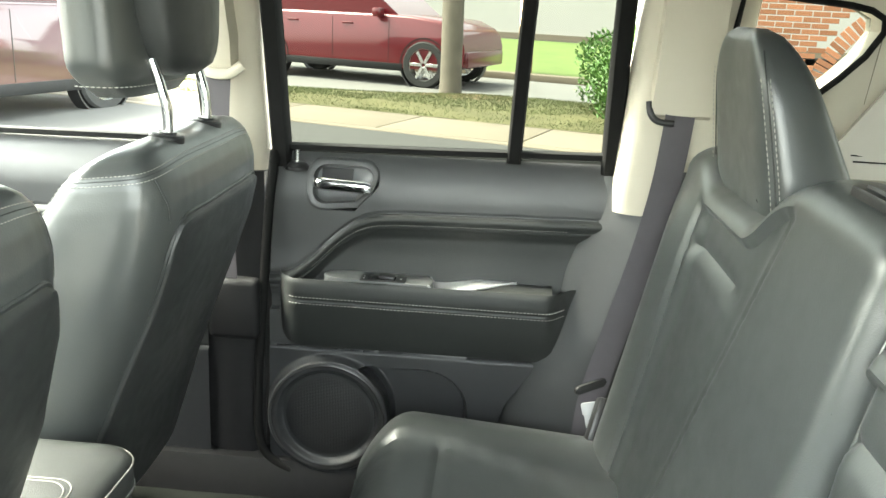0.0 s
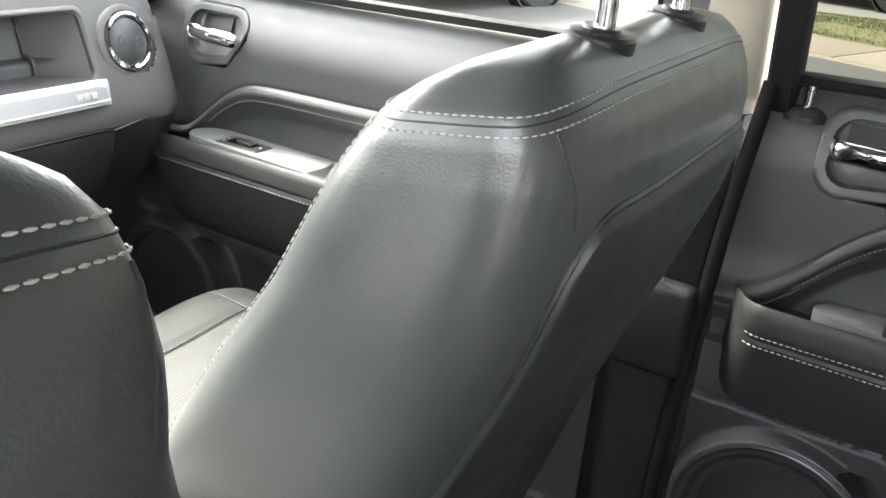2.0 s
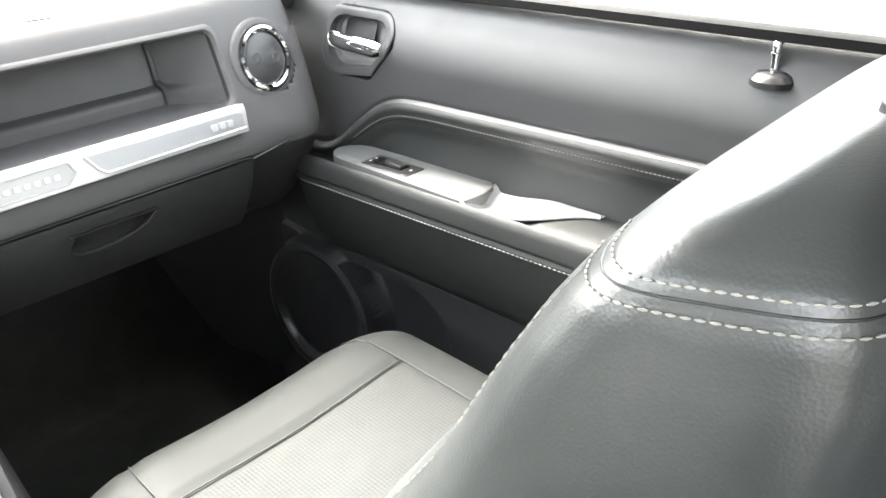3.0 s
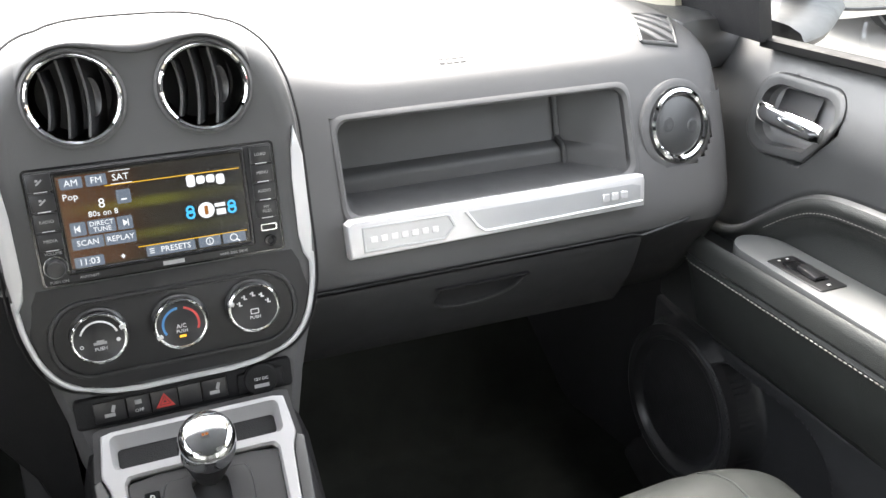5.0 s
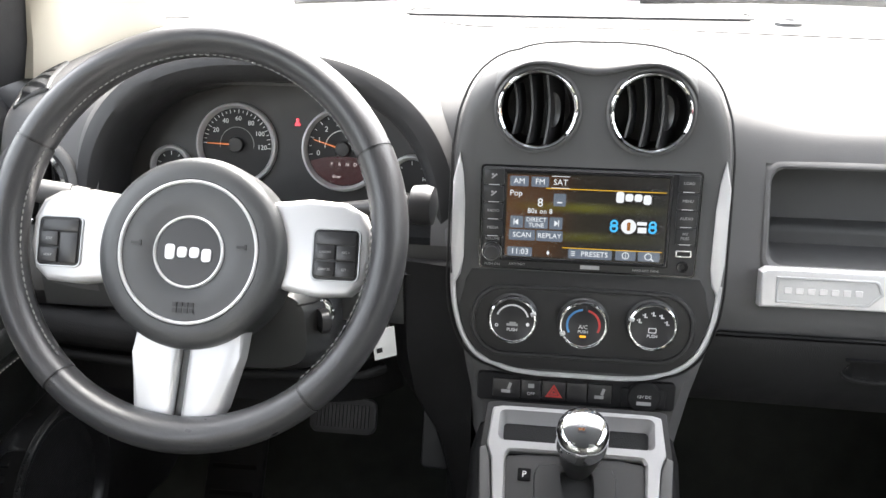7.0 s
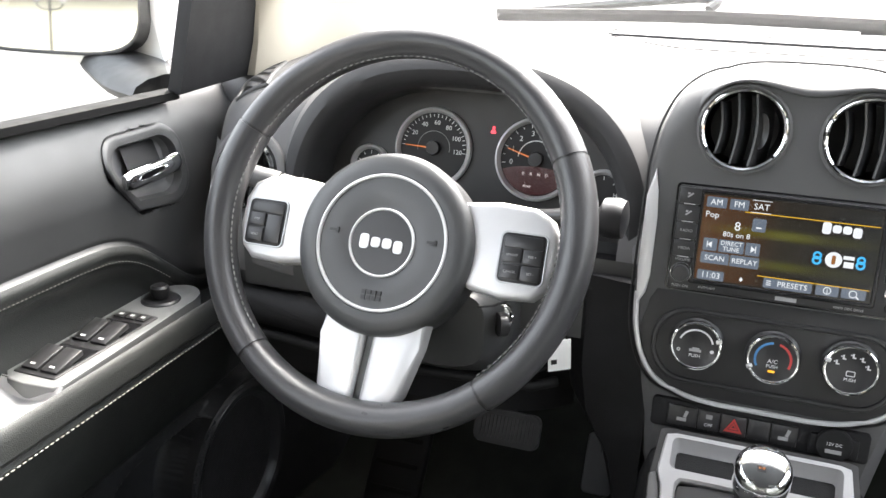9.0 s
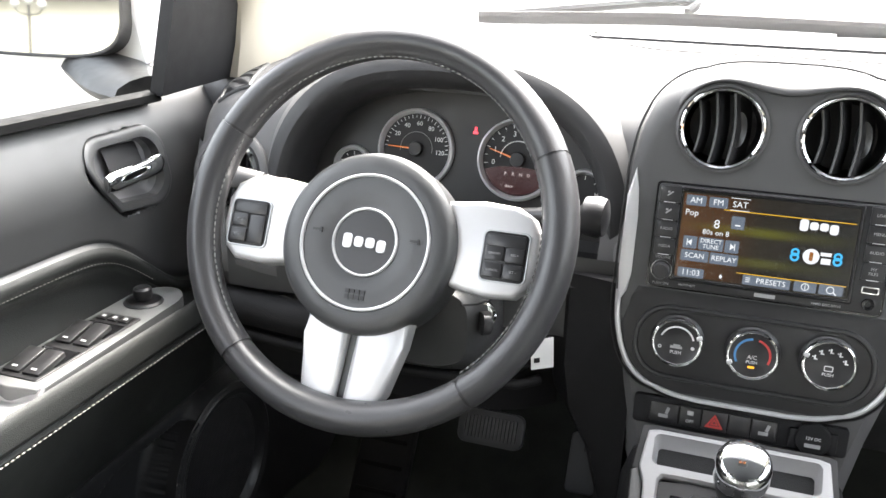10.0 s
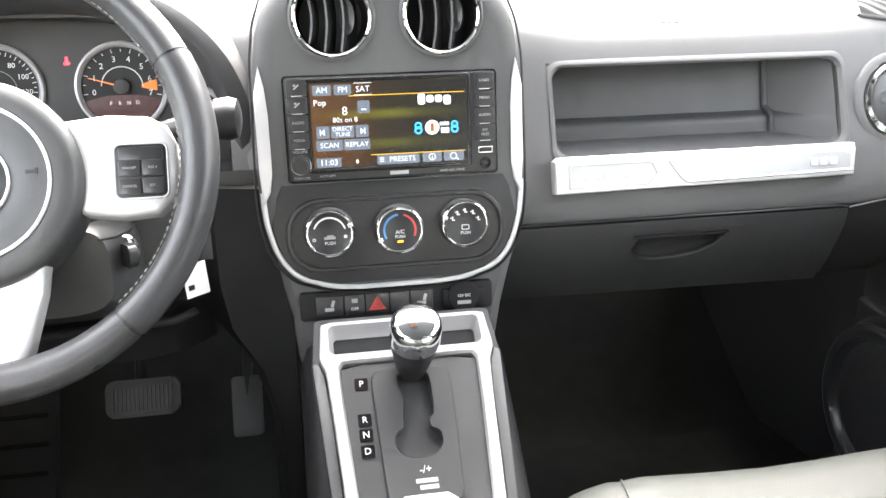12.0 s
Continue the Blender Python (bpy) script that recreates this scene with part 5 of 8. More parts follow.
# round outer vents, closed on the passenger side, and side window outlets
def round_vent(name, x, yo, zo, r, shut, parent):
    vm = plane((x, yo, zo), (1, 0.10 * (1 if x > 0 else -1), 0), (0, 0.30, 1))
    v = part(name, lathe(vm, [(r + 0.012, -0.012), (r + 0.0105, -0.0025), (r + 0.007, 0.0), (r + 0.002, 0.0), (r - 0.001, -0.008)], 56), DASH, parent)
    part("vent_chrome", lathe(vm, [(r, -0.004), (r - 0.0005, 0.0025), (r - 0.004, 0.0042), (r - 0.007, 0.0025), (r - 0.0075, -0.004)], 56), CHROME, v, "chrome vent ring")
    if shut:
        part("vent_disc", lathe(vm, [(0, 0.002), (r - 0.012, 0.0018), (r - 0.009, 0.0), (r - 0.0085, -0.006)], 48), PLASTIC, v, "closed round vent disc")
        for sx in (-1, 1):
            part("finger_dent", lathe(at3(vm, sx * 0.018, -0.003 * sx, 0.0016), [(0, 0.0002), (0.004, 0.0006), (0.0065, 0.0010), (0.0085, 0.0003)], 20), PLASTIC, v)
    else:
        part("vent_well", lathe(vm, [(r - 0.006, -0.002), (r - 0.010, -0.02), (0.0, -0.03)], 40), BLACK, v)
        for k in range(-1, 3):
            xx = (k - 0.5) * 0.015
            hh = math.sqrt(max(0.0, (r - 0.009) ** 2 - xx ** 2))
            sl = loft([[at3(vm, xx + 0.003 * math.cos(q * 1.5707), q * hh) @ V(dx, 0, dz) for dx, dz in ((-0.0008, -0.016), (0.0012, -0.016), (0.0022, -0.003), (0.0012, 0.0), (0.0, -0.003))] for q in [i / 8 - 1 for i in range(17)]])
            part("vane", sl, SATIN, v, "curved dark vent vane")
    return v


round_vent("passenger_vent", 0.573, 0.111, 1.020, 0.042, True, dash)
round_vent("driver_vent", -0.594, 0.111, 1.020, 0.042, False, dash)
def on_pad(x, y, up=0.0):
    """The pad's upper side at a place in plan."""
    lo, hi = 0.5, 1.0
    for _ in range(24):
        mid = (lo + hi) / 2
        if dash_point(x, mid).y < y:
            lo = mid
        else:
            hi = mid
    return dash_point(x, lo) + V(0, 0, up)


for s in (1, -1):
    quad = [(0.548, 0.163), (0.590, 0.154), (0.618, 0.214), (0.570, 0.222)] if s > 0 else [(-0.599, 0.174), (-0.634, 0.164), (-0.660, 0.255), (-0.630, 0.275)]

    def spot(u, v, up, g=1.0):
        u, v = 0.5 + (u - 0.5) * g, 0.5 + (v - 0.5) * g
        x = (quad[0][0] * (1 - u) + quad[1][0] * u) * (1 - v) + (quad[3][0] * (1 - u) + quad[2][0] * u) * v
        y = (quad[0][1] * (1 - u) + quad[1][1] * u) * (1 - v) + (quad[3][1] * (1 - u) + quad[2][1] * u) * v
        return on_pad(x, y, up)
    loop = [(0, v / 8) for v in range(9)] + [(u / 4, 1) for u in range(1, 5)] + [(1, 1 - v / 8) for v in range(1, 9)] + [(1 - u / 4, 0) for u in range(1, 5)]
    o = part("side_outlet", tube([spot(u, v, 0.0008, 1.0) for u, v in loop], 0.0028, 8), PLASTIC, dash, "slatted side window outlet")
    part("outlet_well", sheet(lambda u, v: spot(u, v, 0.0012, 0.98), 10, 20), BLACK, o)
    for i in range(4):
        v0 = 0.08 + 0.28 * i
        fin = [[spot(u / 6, min(1.0, max(0.0, v0 - s * 0.55 * (u / 6 - 0.5) + dv)), up, 0.92) for dv, up in ((-0.085, 0.0014), (-0.070, 0.0030), (0.050, 0.0034), (0.060, 0.0014))] for u in range(7)]
        part("outlet_fin", loft(fin), DASH, o)

# marks on the pad
for r, n in ((0, 4), (1, 4)):
    for i in range(n):
        p = dash_point(0.30 + 0.0085 * i, 0.0)
        part("airbag_mark", box(pose(0.302 + 0.0078 * i, 0.168 - 0.0055 * r, 1.1085 - 0.0030 * r, 26, 0, 0), -0.0028, 0.0028, -0.0014, 0.0014, -0.001, 0.0009), LOWER, dash)
slot = part("defroster_slot", box(pose(-0.012, 0.70, 1.1462, 1, 0, 0), -0.262, 0.262, -0.030, 0.030, -0.004, 0.003, 0.002), DASH, dash, "long shallow windscreen outlet")
part("slot_gap", tube([pose(-0.012, 0.70, 1.1480, 1, 0, 0) @ V(x, y, 0.001) for x, y in rrect(0, 0, 0.268, 0.033, 0.012, 4)], 0.0013, 6, closed=True), LOWER, slot)
part("pad_crease", tube([on_pad(x, 0.545 - 0.05 * (x / 0.4) ** 2, 0.0006) for x in [-0.60 + 0.03 * i for i in range(41)]], 0.0013, 6), LOWER, dash)
part("light_sensor", lathe(Matrix.Translation((0.295, 0.63, 1.146)), [(0, 0.011), (0.007, 0.010), (0.010, 0.006), (0.019, 0.004), (0.020, -0.002)], 24), PLASTIC, dash)
part("corner_speaker", lathe(Matrix.Translation((0.54, 0.42, 1.1365)) @ Matrix.Diagonal((1.3, 0.7, 1, 1)), [(0, 0.004), (0.02, 0.0035), (0.028, 0.002), (0.03, -0.004)], 30), GRILLE, dash)

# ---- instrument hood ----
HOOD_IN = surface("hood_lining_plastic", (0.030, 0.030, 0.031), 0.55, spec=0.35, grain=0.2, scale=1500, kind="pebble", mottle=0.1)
hood = part("instrument_hood", loft([[V(HOOD_C + (HOOD_A + e) * math.copysign(abs(math.cos(t)) ** 0.78, math.cos(t)), y + 0.02 * math.sin(t), 0.985 + (hz + e) * abs(math.sin(t)) ** 0.85 if math.sin(t) > 1e-6 else 0.985) for t in [math.pi * i / 40 for i in range(41)]]
             for e, hz, y in ((0.055, 0.135, 0.23), (0.045, 0.148, 0.165), (0.03, 0.157, 0.125), (0.020, 0.162, 0.111))], closed=False), DASH, dash, "arched hood over the instruments")
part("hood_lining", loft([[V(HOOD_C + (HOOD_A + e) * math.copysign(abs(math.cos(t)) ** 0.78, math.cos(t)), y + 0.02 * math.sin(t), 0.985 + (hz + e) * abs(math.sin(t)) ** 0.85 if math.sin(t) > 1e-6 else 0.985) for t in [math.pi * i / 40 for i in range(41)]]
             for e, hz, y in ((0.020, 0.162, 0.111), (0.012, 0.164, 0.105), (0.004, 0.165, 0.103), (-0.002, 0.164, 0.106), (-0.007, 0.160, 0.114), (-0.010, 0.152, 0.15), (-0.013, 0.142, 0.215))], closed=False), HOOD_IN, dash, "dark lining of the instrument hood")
DIAL_FACE = surface("dial_face", (0.016, 0.016, 0.017), 0.5, spec=0.3, mottle=0.1)
CLUSTER = surface("instrument_face", (0.020, 0.020, 0.021), 0.45, mottle=0.1)
cm = plane((HOOD_C, 0.183, 1.045), (1, 0, 0), (0, 0.22, 1))
arch = [((HOOD_A - 0.012) * math.copysign(abs(math.cos(t)) ** 0.78, math.cos(t)), -0.055 + 0.155 * max(0.0, math.sin(t)) ** 0.85) for t in [math.pi * i / 30 for i in range(31)]]
arch += [(-0.17, -0.11), (0.17, -0.11)]
cluster = part("instrument_panel", prism(cm, arch, -0.004, 0.0), CLUSTER, dash, "dark instrument panel with chrome-ringed dials")
part("hood_floor", sheet(lambda u, v: V(HOOD_C - 0.19 + 0.38 * u, 0.075 + 0.115 * v, 0.955 + 0.025 * v), 8, 6), PLASTIC, dash)
part("hood_cheek", sheet(lambda u, v: V(HOOD_C + (HOOD_A + 0.055) * (2 * u - 1), 0.082 + 0.004 * math.sin(3.14 * u), 0.895 + 0.09 * v), 20, 10), PLASTIC, dash)


def dial(x, y, r, marks, nums, numr, needle, a0, a1, size):
    dm = at3(cm, x, y, 0.001)
    d = part("dial", lathe(dm, [(0, 0.0005), (r - 0.004, 0.0005), (r - 0.004, 0.0)], 48), DIAL_FACE, cluster, "round dial with chrome ring")
    part("dial_ring", lathe(dm, [(r - 0.0042, 0), (r - 0.0036, 0.004), (r - 0.0012, 0.0075), (r + 0.0012, 0.0062), (r + 0.002, 0.0)], 56), SILVER, d)
    ticks = []
    for i in range(marks):
        a = radians(a0 + (a1 - a0) * i / (marks - 1))
        ln = 0.0042 if i % 2 == 0 else 0.0026
        ticks.append(box(at3(dm, (r - 0.0075) * math.cos(a), (r - 0.0075) * math.sin(a), 0.0008) @ Matrix.Rotation(a, 4, "Z"), -ln / 2, ln / 2, -0.00035, 0.00035, 0, 0.0003))
    part("scale", join(*ticks), WHITE_PRINT, d)
    for i, s in enumerate(nums):
        a = radians(a0 + (a1 - a0) * i / max(1, len(nums) - 1))
        if s:
            writing("numeral", s, size, at3(dm, numr * math.cos(a), numr * math.sin(a), 0.0009), WHITE_PRINT, d)
    if needle is not None:
        a = radians(needle)
        nm = at3(dm, 0, 0, 0.004) @ Matrix.Rotation(a, 4, "Z")
        part("needle", prism(nm, [(0.0, -0.0011), (r * 0.76, -0.0004), (r * 0.76, 0.0004), (0.0, 0.0011)], 0, 0.0012), NEEDLE, d, "glowing orange needle")
        part("needle_hub", lathe(at3(dm, 0, 0, 0.001), [(0, 0.006), (r * 0.17, 0.0055), (r * 0.19, 0.003), (r * 0.19, 0)], 28), BLACK, d)
    return d


NEEDLE = lit("needle_glow", (1.0, 0.25, 0.03), 0.6)
SX, TX = -0.388 - HOOD_C, -0.267 - HOOD_C
speed = dial(SX, 0.010, 0.0445, 25, ["", "20", "40", "60", "80", "100", "120"], 0.0290, 178, 178, -5, 0.0074)
part("inner_arc", tube([at3(cm, SX + 0.0195 * math.cos(radians(a)), 0.010 + 0.0195 * math.sin(radians(a)), 0.0022) @ V(0, 0, 0) for a in range(-10, 191, 8)], 0.0003, 5), GREY_PRINT, speed)
tach = dial(TX, 0.009, 0.0445, 15, ["0", "1", "2", "3", "4", "5", "6", "7"], 0.0285, 163, 190, -14, 0.0082)
part("inner_arc", tube([at3(cm, TX + 0.0205 * math.cos(radians(a)), 0.009 + 0.0205 * math.sin(radians(a)), 0.0022) @ V(0, 0, 0) for a in range(0, 181, 8)], 0.0006, 5), WHITE_PRINT, tach)
part("red_zone", prism(at3(cm, TX, 0.009, 0.0018), circle(0, 0, 0.0345, 8, -8, 11) + circle(0, 0, 0.019, 8, 7, -4), 0, 0.0005), NEEDLE, tach, "orange rev limit wedge")
DISP = lit("dim_red_display", (0.075, 0.012, 0.016), 0.4)
part("gear_display", prism(at3(cm, TX, 0.009, 0.0018), circle(0, 0, 0.0395, 24, 200, 340) + [(0.02, -0.009), (0, -0.0075), (-0.02, -0.009)], 0, 0.0005), DISP, tach, "dim red gear display")
GLOW = lit("pale_glow", (0.9, 0.8, 0.8), 0.8)
for i, s in enumerate("PRND"):
    writing("gear_letter", s, 0.0052, at3(cm, TX - 0.0125 + 0.0088 * i, -0.0075, 0.0026), GLOW, tach)
writing("message", "door", 0.0050, at3(cm, TX - 0.007, -0.021, 0.0026), GLOW, tach)
dial(-0.465 - HOOD_C, -0.017, 0.0225, 5, ["", "", ""], 0.014, None, 160, 20, 0.006)
dial(-0.190 - HOOD_C, -0.018, 0.0225, 5, ["C", "", "H"], 0.014, None, 190, -10, 0.006)
WARN = lit("red_warning", (1.0, 0.02, 0.05), 2.0)
part("warning_light", join(box(at3(cm, TX - 0.052, 0.037, 0), -0.0015, 0.0015, -0.004, 0.004, 0.0005, 0.001), box(at3(cm, TX - 0.052, 0.035, 0), -0.003, 0.003, -0.002, 0.001, 0.0005, 0.0012)), WARN, cluster, "lit red belt warning")
part("reset_stem", lathe(at3(cm, -0.215 - HOOD_C, -0.034, 0), [(0.004, 0), (0.0035, 0.012), (0.0, 0.0135)], 14), BLACK, cluster)

# ---- column, lower dash, stalks, key ----
col = thing("steering_column", (-0.36, 0.1, 0.92), "dark plastic steering column shroud with stalks", "steering column")
part("shroud", loft([[V(-0.36 + x * k, y, z + zz * k) for x, zz in srect(0.085, 0.062, 3.0, 36)] for y, z, k in ((-0.005, 0.985, 0.75), (0.02, 0.975, 0.95), (0.08, 0.955, 1.0), (0.16, 0.93, 1.0))]), PLASTIC, col)
part("shroud_lower", loft([[V(-0.345 + x * k, y, z + zz * k) for x, zz in srect(0.095, 0.05, 4.0, 36)] for y, z, k in ((0.0, 0.922, 0.85), (0.012, 0.918, 0.95), (0.03, 0.912, 1.0), (0.12, 0.895, 1.0))]), PLASTIC, col, "dark plastic lower half of the shroud")
part("shroud_gap", tube([V(-0.345 + sx * 0.0935, y, z) for sx, y, z in ((1, 0.10, 0.938), (1, 0.035, 0.946), (0.93, 0.008, 0.950), (0.8, -0.004, 0.952))], 0.0012, 6), LOWER, col)
km = plane((-0.262, 0.030, 0.930), (0.85, 0.5, 0), (0, 0.12, 1))
part("key_barrel", lathe(km, [(0.0165, -0.03), (0.0165, 0.006), (0.0155, 0.010), (0.0135, 0.0105), (0.0125, 0.007), (0.0, 0.007)], 32), CHROME, col, "bright ignition barrel")
part("key_slot", box(km, -0.0012, 0.0012, -0.0065, 0.0065, 0.0065, 0.0078), RUBBER, col)
part("key_blade", box(km, -0.001, 0.001, -0.004, 0.004, 0.006, 0.018), ALU, col)
part("key", join(prism(km @ pose(0, 0, 0.017, 0, 90, 0), rrect(-0.011, 0, 0.012, 0.0105, 0.007, 5), -0.0045, 0.0045, 0.0025)), BLACK, col, "black ignition key")
for s in (1, -1):
    st = [V(-0.355 + s * 0.06, 0.055, 1.02), V(-0.355 + s * 0.12, 0.045, 1.031), V(-0.355 + s * 0.175, 0.03, 1.043), V(-0.355 + s * 0.20, 0.022, 1.048)]
    stalk = part("stalk", tube(smooth_path(st, 5), [0.0085] * 8 + [0.0095] * 8, 12), SATIN, col, "black control stalk")
    if s > 0:
        part("stalk_knob", lathe(plane(st[-1], (0.1, 1, 0), (0, 0, 1)), [(0.0095, -0.012), (0.0175, -0.008), (0.019, 0.004), (0.017, 0.011), (0.008, 0.0135), (0, 0.0138)], 30), BLACK, stalk, "rounded black stalk end")
    else:
        along = [st[1] + (st[3] - st[1]) * k for k in (-0.06, 0.0, 0.14, 0.15, 0.17, 0.18, 0.34, 0.35, 0.37, 0.38, 1.0, 1.04)]
        # grip is black like the stalk; lighter grey paints the light falling on it
        part("stalk_grip", tube(along, [0.006, 0.0085, 0.0092, 0.0078, 0.0078, 0.0096, 0.0102, 0.0088, 0.0088, 0.0112, 0.0122, 0.010], 20), STACK, stalk, "black twist grip with ring switches, the light on it put into a grey colour")
lower = thing("lower_dash_panel", (-0.37, 0.1, 0.8), "dark plastic panel under the steering column", "dash panel")
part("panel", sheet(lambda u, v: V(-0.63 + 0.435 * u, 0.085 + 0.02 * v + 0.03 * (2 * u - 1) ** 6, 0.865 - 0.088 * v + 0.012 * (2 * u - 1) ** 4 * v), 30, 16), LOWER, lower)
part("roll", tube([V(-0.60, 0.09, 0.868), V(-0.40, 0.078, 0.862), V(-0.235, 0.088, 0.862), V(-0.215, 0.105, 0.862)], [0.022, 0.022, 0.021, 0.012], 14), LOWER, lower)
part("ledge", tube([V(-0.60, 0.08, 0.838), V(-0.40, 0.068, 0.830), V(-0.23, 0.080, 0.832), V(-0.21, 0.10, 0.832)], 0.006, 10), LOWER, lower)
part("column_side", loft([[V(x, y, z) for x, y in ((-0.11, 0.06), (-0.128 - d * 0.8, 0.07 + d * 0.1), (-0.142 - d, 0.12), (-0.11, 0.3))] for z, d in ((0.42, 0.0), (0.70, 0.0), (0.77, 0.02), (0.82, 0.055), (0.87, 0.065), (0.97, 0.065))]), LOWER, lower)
card = thing("hanging_card", (-0.205, 0.075, 0.86), "white paper card hanging by the ignition", "card")
part("card", box(pose(-0.200, 0.06, 0.901, 0, -4, 30), -0.014, 0.010, -0.0006, 0.0006, -0.034, 0.0), PAPER, card, smooth=False)
part("print_bar", box(pose(-0.200, 0.0588, 0.878, 0, -4, 30), -0.009, -0.003, -0.0006, 0.0002, -0.003, 0.002), BLACK, card, smooth=False)

# pedals
brake = thing("brake_pedal", (-0.335, 0.38, 0.55), "black ribbed rubber brake pedal", "pedal", group="pedals")
bmx = plane((-0.330, 0.37, 0.592), (1, 0, 0), (0, 0.5, 1))
part("pad", prism(bmx, rrect(0, 0, 0.050, 0.026, 0.012, 5), -0.008, 0.006, 0.003), PLASTIC, brake)
for i in range(15):
    part("rib", box(bmx, -0.041 + 0.0056 * i, -0.0384 + 0.0056 * i, -0.017, 0.017, 0.006, 0.0085), PLASTIC, brake)
part("arm", tube([V(-0.335, 0.385, 0.56), V(-0.335, 0.45, 0.70), V(-0.335, 0.44, 0.80)], 0.010, 8), BLACK, brake)
acc = thing("accelerator_pedal", (-0.192, 0.40, 0.5), "long black accelerator pedal", "pedal", group="pedals")
part("pad", prism(plane((-0.192, 0.40, 0.545), (1, 0, 0), (0, 0.55, 1)), rrect(0, 0, 0.022, 0.045, 0.008, 4), -0.006, 0.006, 0.002), PLASTIC, acc)
part("arm", tube([V(-0.192, 0.41, 0.56), V(-0.18, 0.48, 0.70), V(-0.18, 0.47, 0.80)], 0.008, 8), BLACK, acc)
rest = thing("foot_rest", (-0.50, 0.4, 0.45), "black moulded foot rest", "foot rest")
part("plate", box(pose(-0.50, 0.36, 0.50, -35, 0, 0), -0.045, 0.045, -0.01, 0.012, -0.12, 0.12, 0.006), LOWER, rest)
for i in range(5):
    part("rib", box(pose(-0.50, 0.36, 0.50, -35, 0, 0), -0.035, 0.035, -0.014, -0.009, -0.09 + 0.04 * i, -0.083 + 0.04 * i, 0.001, 1), RUBBER, rest)

# ---- steering wheel ----
WT = radians(26)
wm = plane((-0.346, -0.047, 1.036), (1, 0, 0), (0, math.sin(WT), math.cos(WT)))
wheel = thing("steering_wheel", (-0.346, -0.03, 1.0), "black leather steering wheel with silver spokes", "steering wheel")
RM, Rr = 0.1735, 0.0165


def rim_arc(a0, a1, r=Rr, n=None, major=RM):
    n = n or max(6, int(abs(a1 - a0) / 4))
    rings = []
    for i in range(n + 1):
        a = radians(a0 + (a1 - a0) * i / n)
        c = V(math.cos(a), math.sin(a), 0)
        rr_ = r * (1 + 0.05 * math.sin(3 * a))
        rings.append([wm @ (c * (major + rr_ * 0.92 * math.cos(t)) + V(0, 0, rr_ * 1.12 * math.sin(t) - 0.004)) for t in [2 * math.pi * j / 22 for j in range(22)]])
    return loft(rings)


THREAD_D = surface("dark_thread", (0.19, 0.19, 0.185), 0.7, mottle=0.2, blotch=60)
CUTS = [(27.0, 153.0), (153.8, 229.5), (230.3, 309.7), (310.5, 386.2)]
RIML = surface("rim_leather", (0.040, 0.040, 0.042), 0.33, grain=0.09, scale=700, kind="pebble", mottle=0.15, blotch=14)
for i, (a0, a1) in enumerate(CUTS):
    part("rim", rim_arc(a0, a1, Rr if i in (0, 2) else Rr * 1.03), RIML, wheel, "worn dark grey leather rim")
for a0, a1 in ((29, 151), (155, 228), (312, 384)):
    part("stitching", stitches([wm @ V((RM - Rr * 0.93) * math.cos(radians(a)), (RM - Rr * 0.93) * math.sin(radians(a)), 0.003) for a in range(a0, a1 + 1, 2)], 0.0042, 0.0019, 0.0009), THREAD_D, wheel)
part("rim_core", rim_arc(0, 360, Rr * 0.96, 90), BLACK, wheel)
# hub
# marks are embossed in the cover; this darker colour paints their relief shade
HUB_MARK = surface("emboss_shade", (0.022, 0.022, 0.023), 0.5)
hm = at3(wm, -0.001, -0.0165, 0.000)
part("airbag_cover", lathe(hm, [(0.084, -0.04), (0.0845, -0.006), (0.0825, 0.001), (0.078, 0.0052), (0.069, 0.0066), (0.064, 0.0064), (0.0630, 0.0055), (0.0600, 0.0050), (0.05, 0.0062), (0.036, 0.0040), (0.031, 0.0030), (0.0, 0.0030)], 80), PLASTIC, wheel, "round grey airbag cover")
part("hub_ring", lathe(hm, [(0.0600, 0.0045), (0.0602, 0.0072), (0.0615, 0.0078), (0.0628, 0.0072), (0.063, 0.0045)], 80), SILVER, wheel, "thin silver ring")
part("emblem_ring", lathe(hm, [(0.0292, 0.0030), (0.0295, 0.0052), (0.0306, 0.0058), (0.0316, 0.0050), (0.0318, 0.0030)], 64), SILVER, wheel)
part("emblem_disc", lathe(hm, [(0, 0.0042), (0.0292, 0.0040), (0.0292, 0.003)], 48), SATIN, wheel, "black emblem disc")
for i, (x, h) in enumerate(((-0.0165, 0.0135), (-0.0055, 0.0095), (0.0055, 0.0095), (0.0165, 0.0115))):
    part("emblem_shape", prism(at3(hm, x, -0.0005 - (0.002 if i == 3 else 0), 0.0042), rrect(0, 0, 0.0044, h / 2, 0.003, 4), 0, 0.0012, 0.0004, 1), SILVER, wheel)
for sx in (-1, 1):
    part("horn_mark", join(box(at3(hm, sx * 0.0475, 0.006, 0.0062), -0.004, 0.003, -0.0012, 0.0012, -0.001, 0.0006), box(at3(hm, sx * 0.0475 + 0.004, 0.006, 0.0062), -0.001, 0.001, -0.0025, 0.0025, -0.001, 0.0006)), HUB_MARK, wheel)
for r_ in range(2):
    part("airbag_mark", join(*[box(at3(hm, -0.0075 + 0.005 * i, -0.0455 - 0.0052 * r_, 0.0062), -0.0019, 0.0019, -0.0019, 0.0019, -0.001, 0.0006) for i in range(4)]), HUB_MARK, wheel)
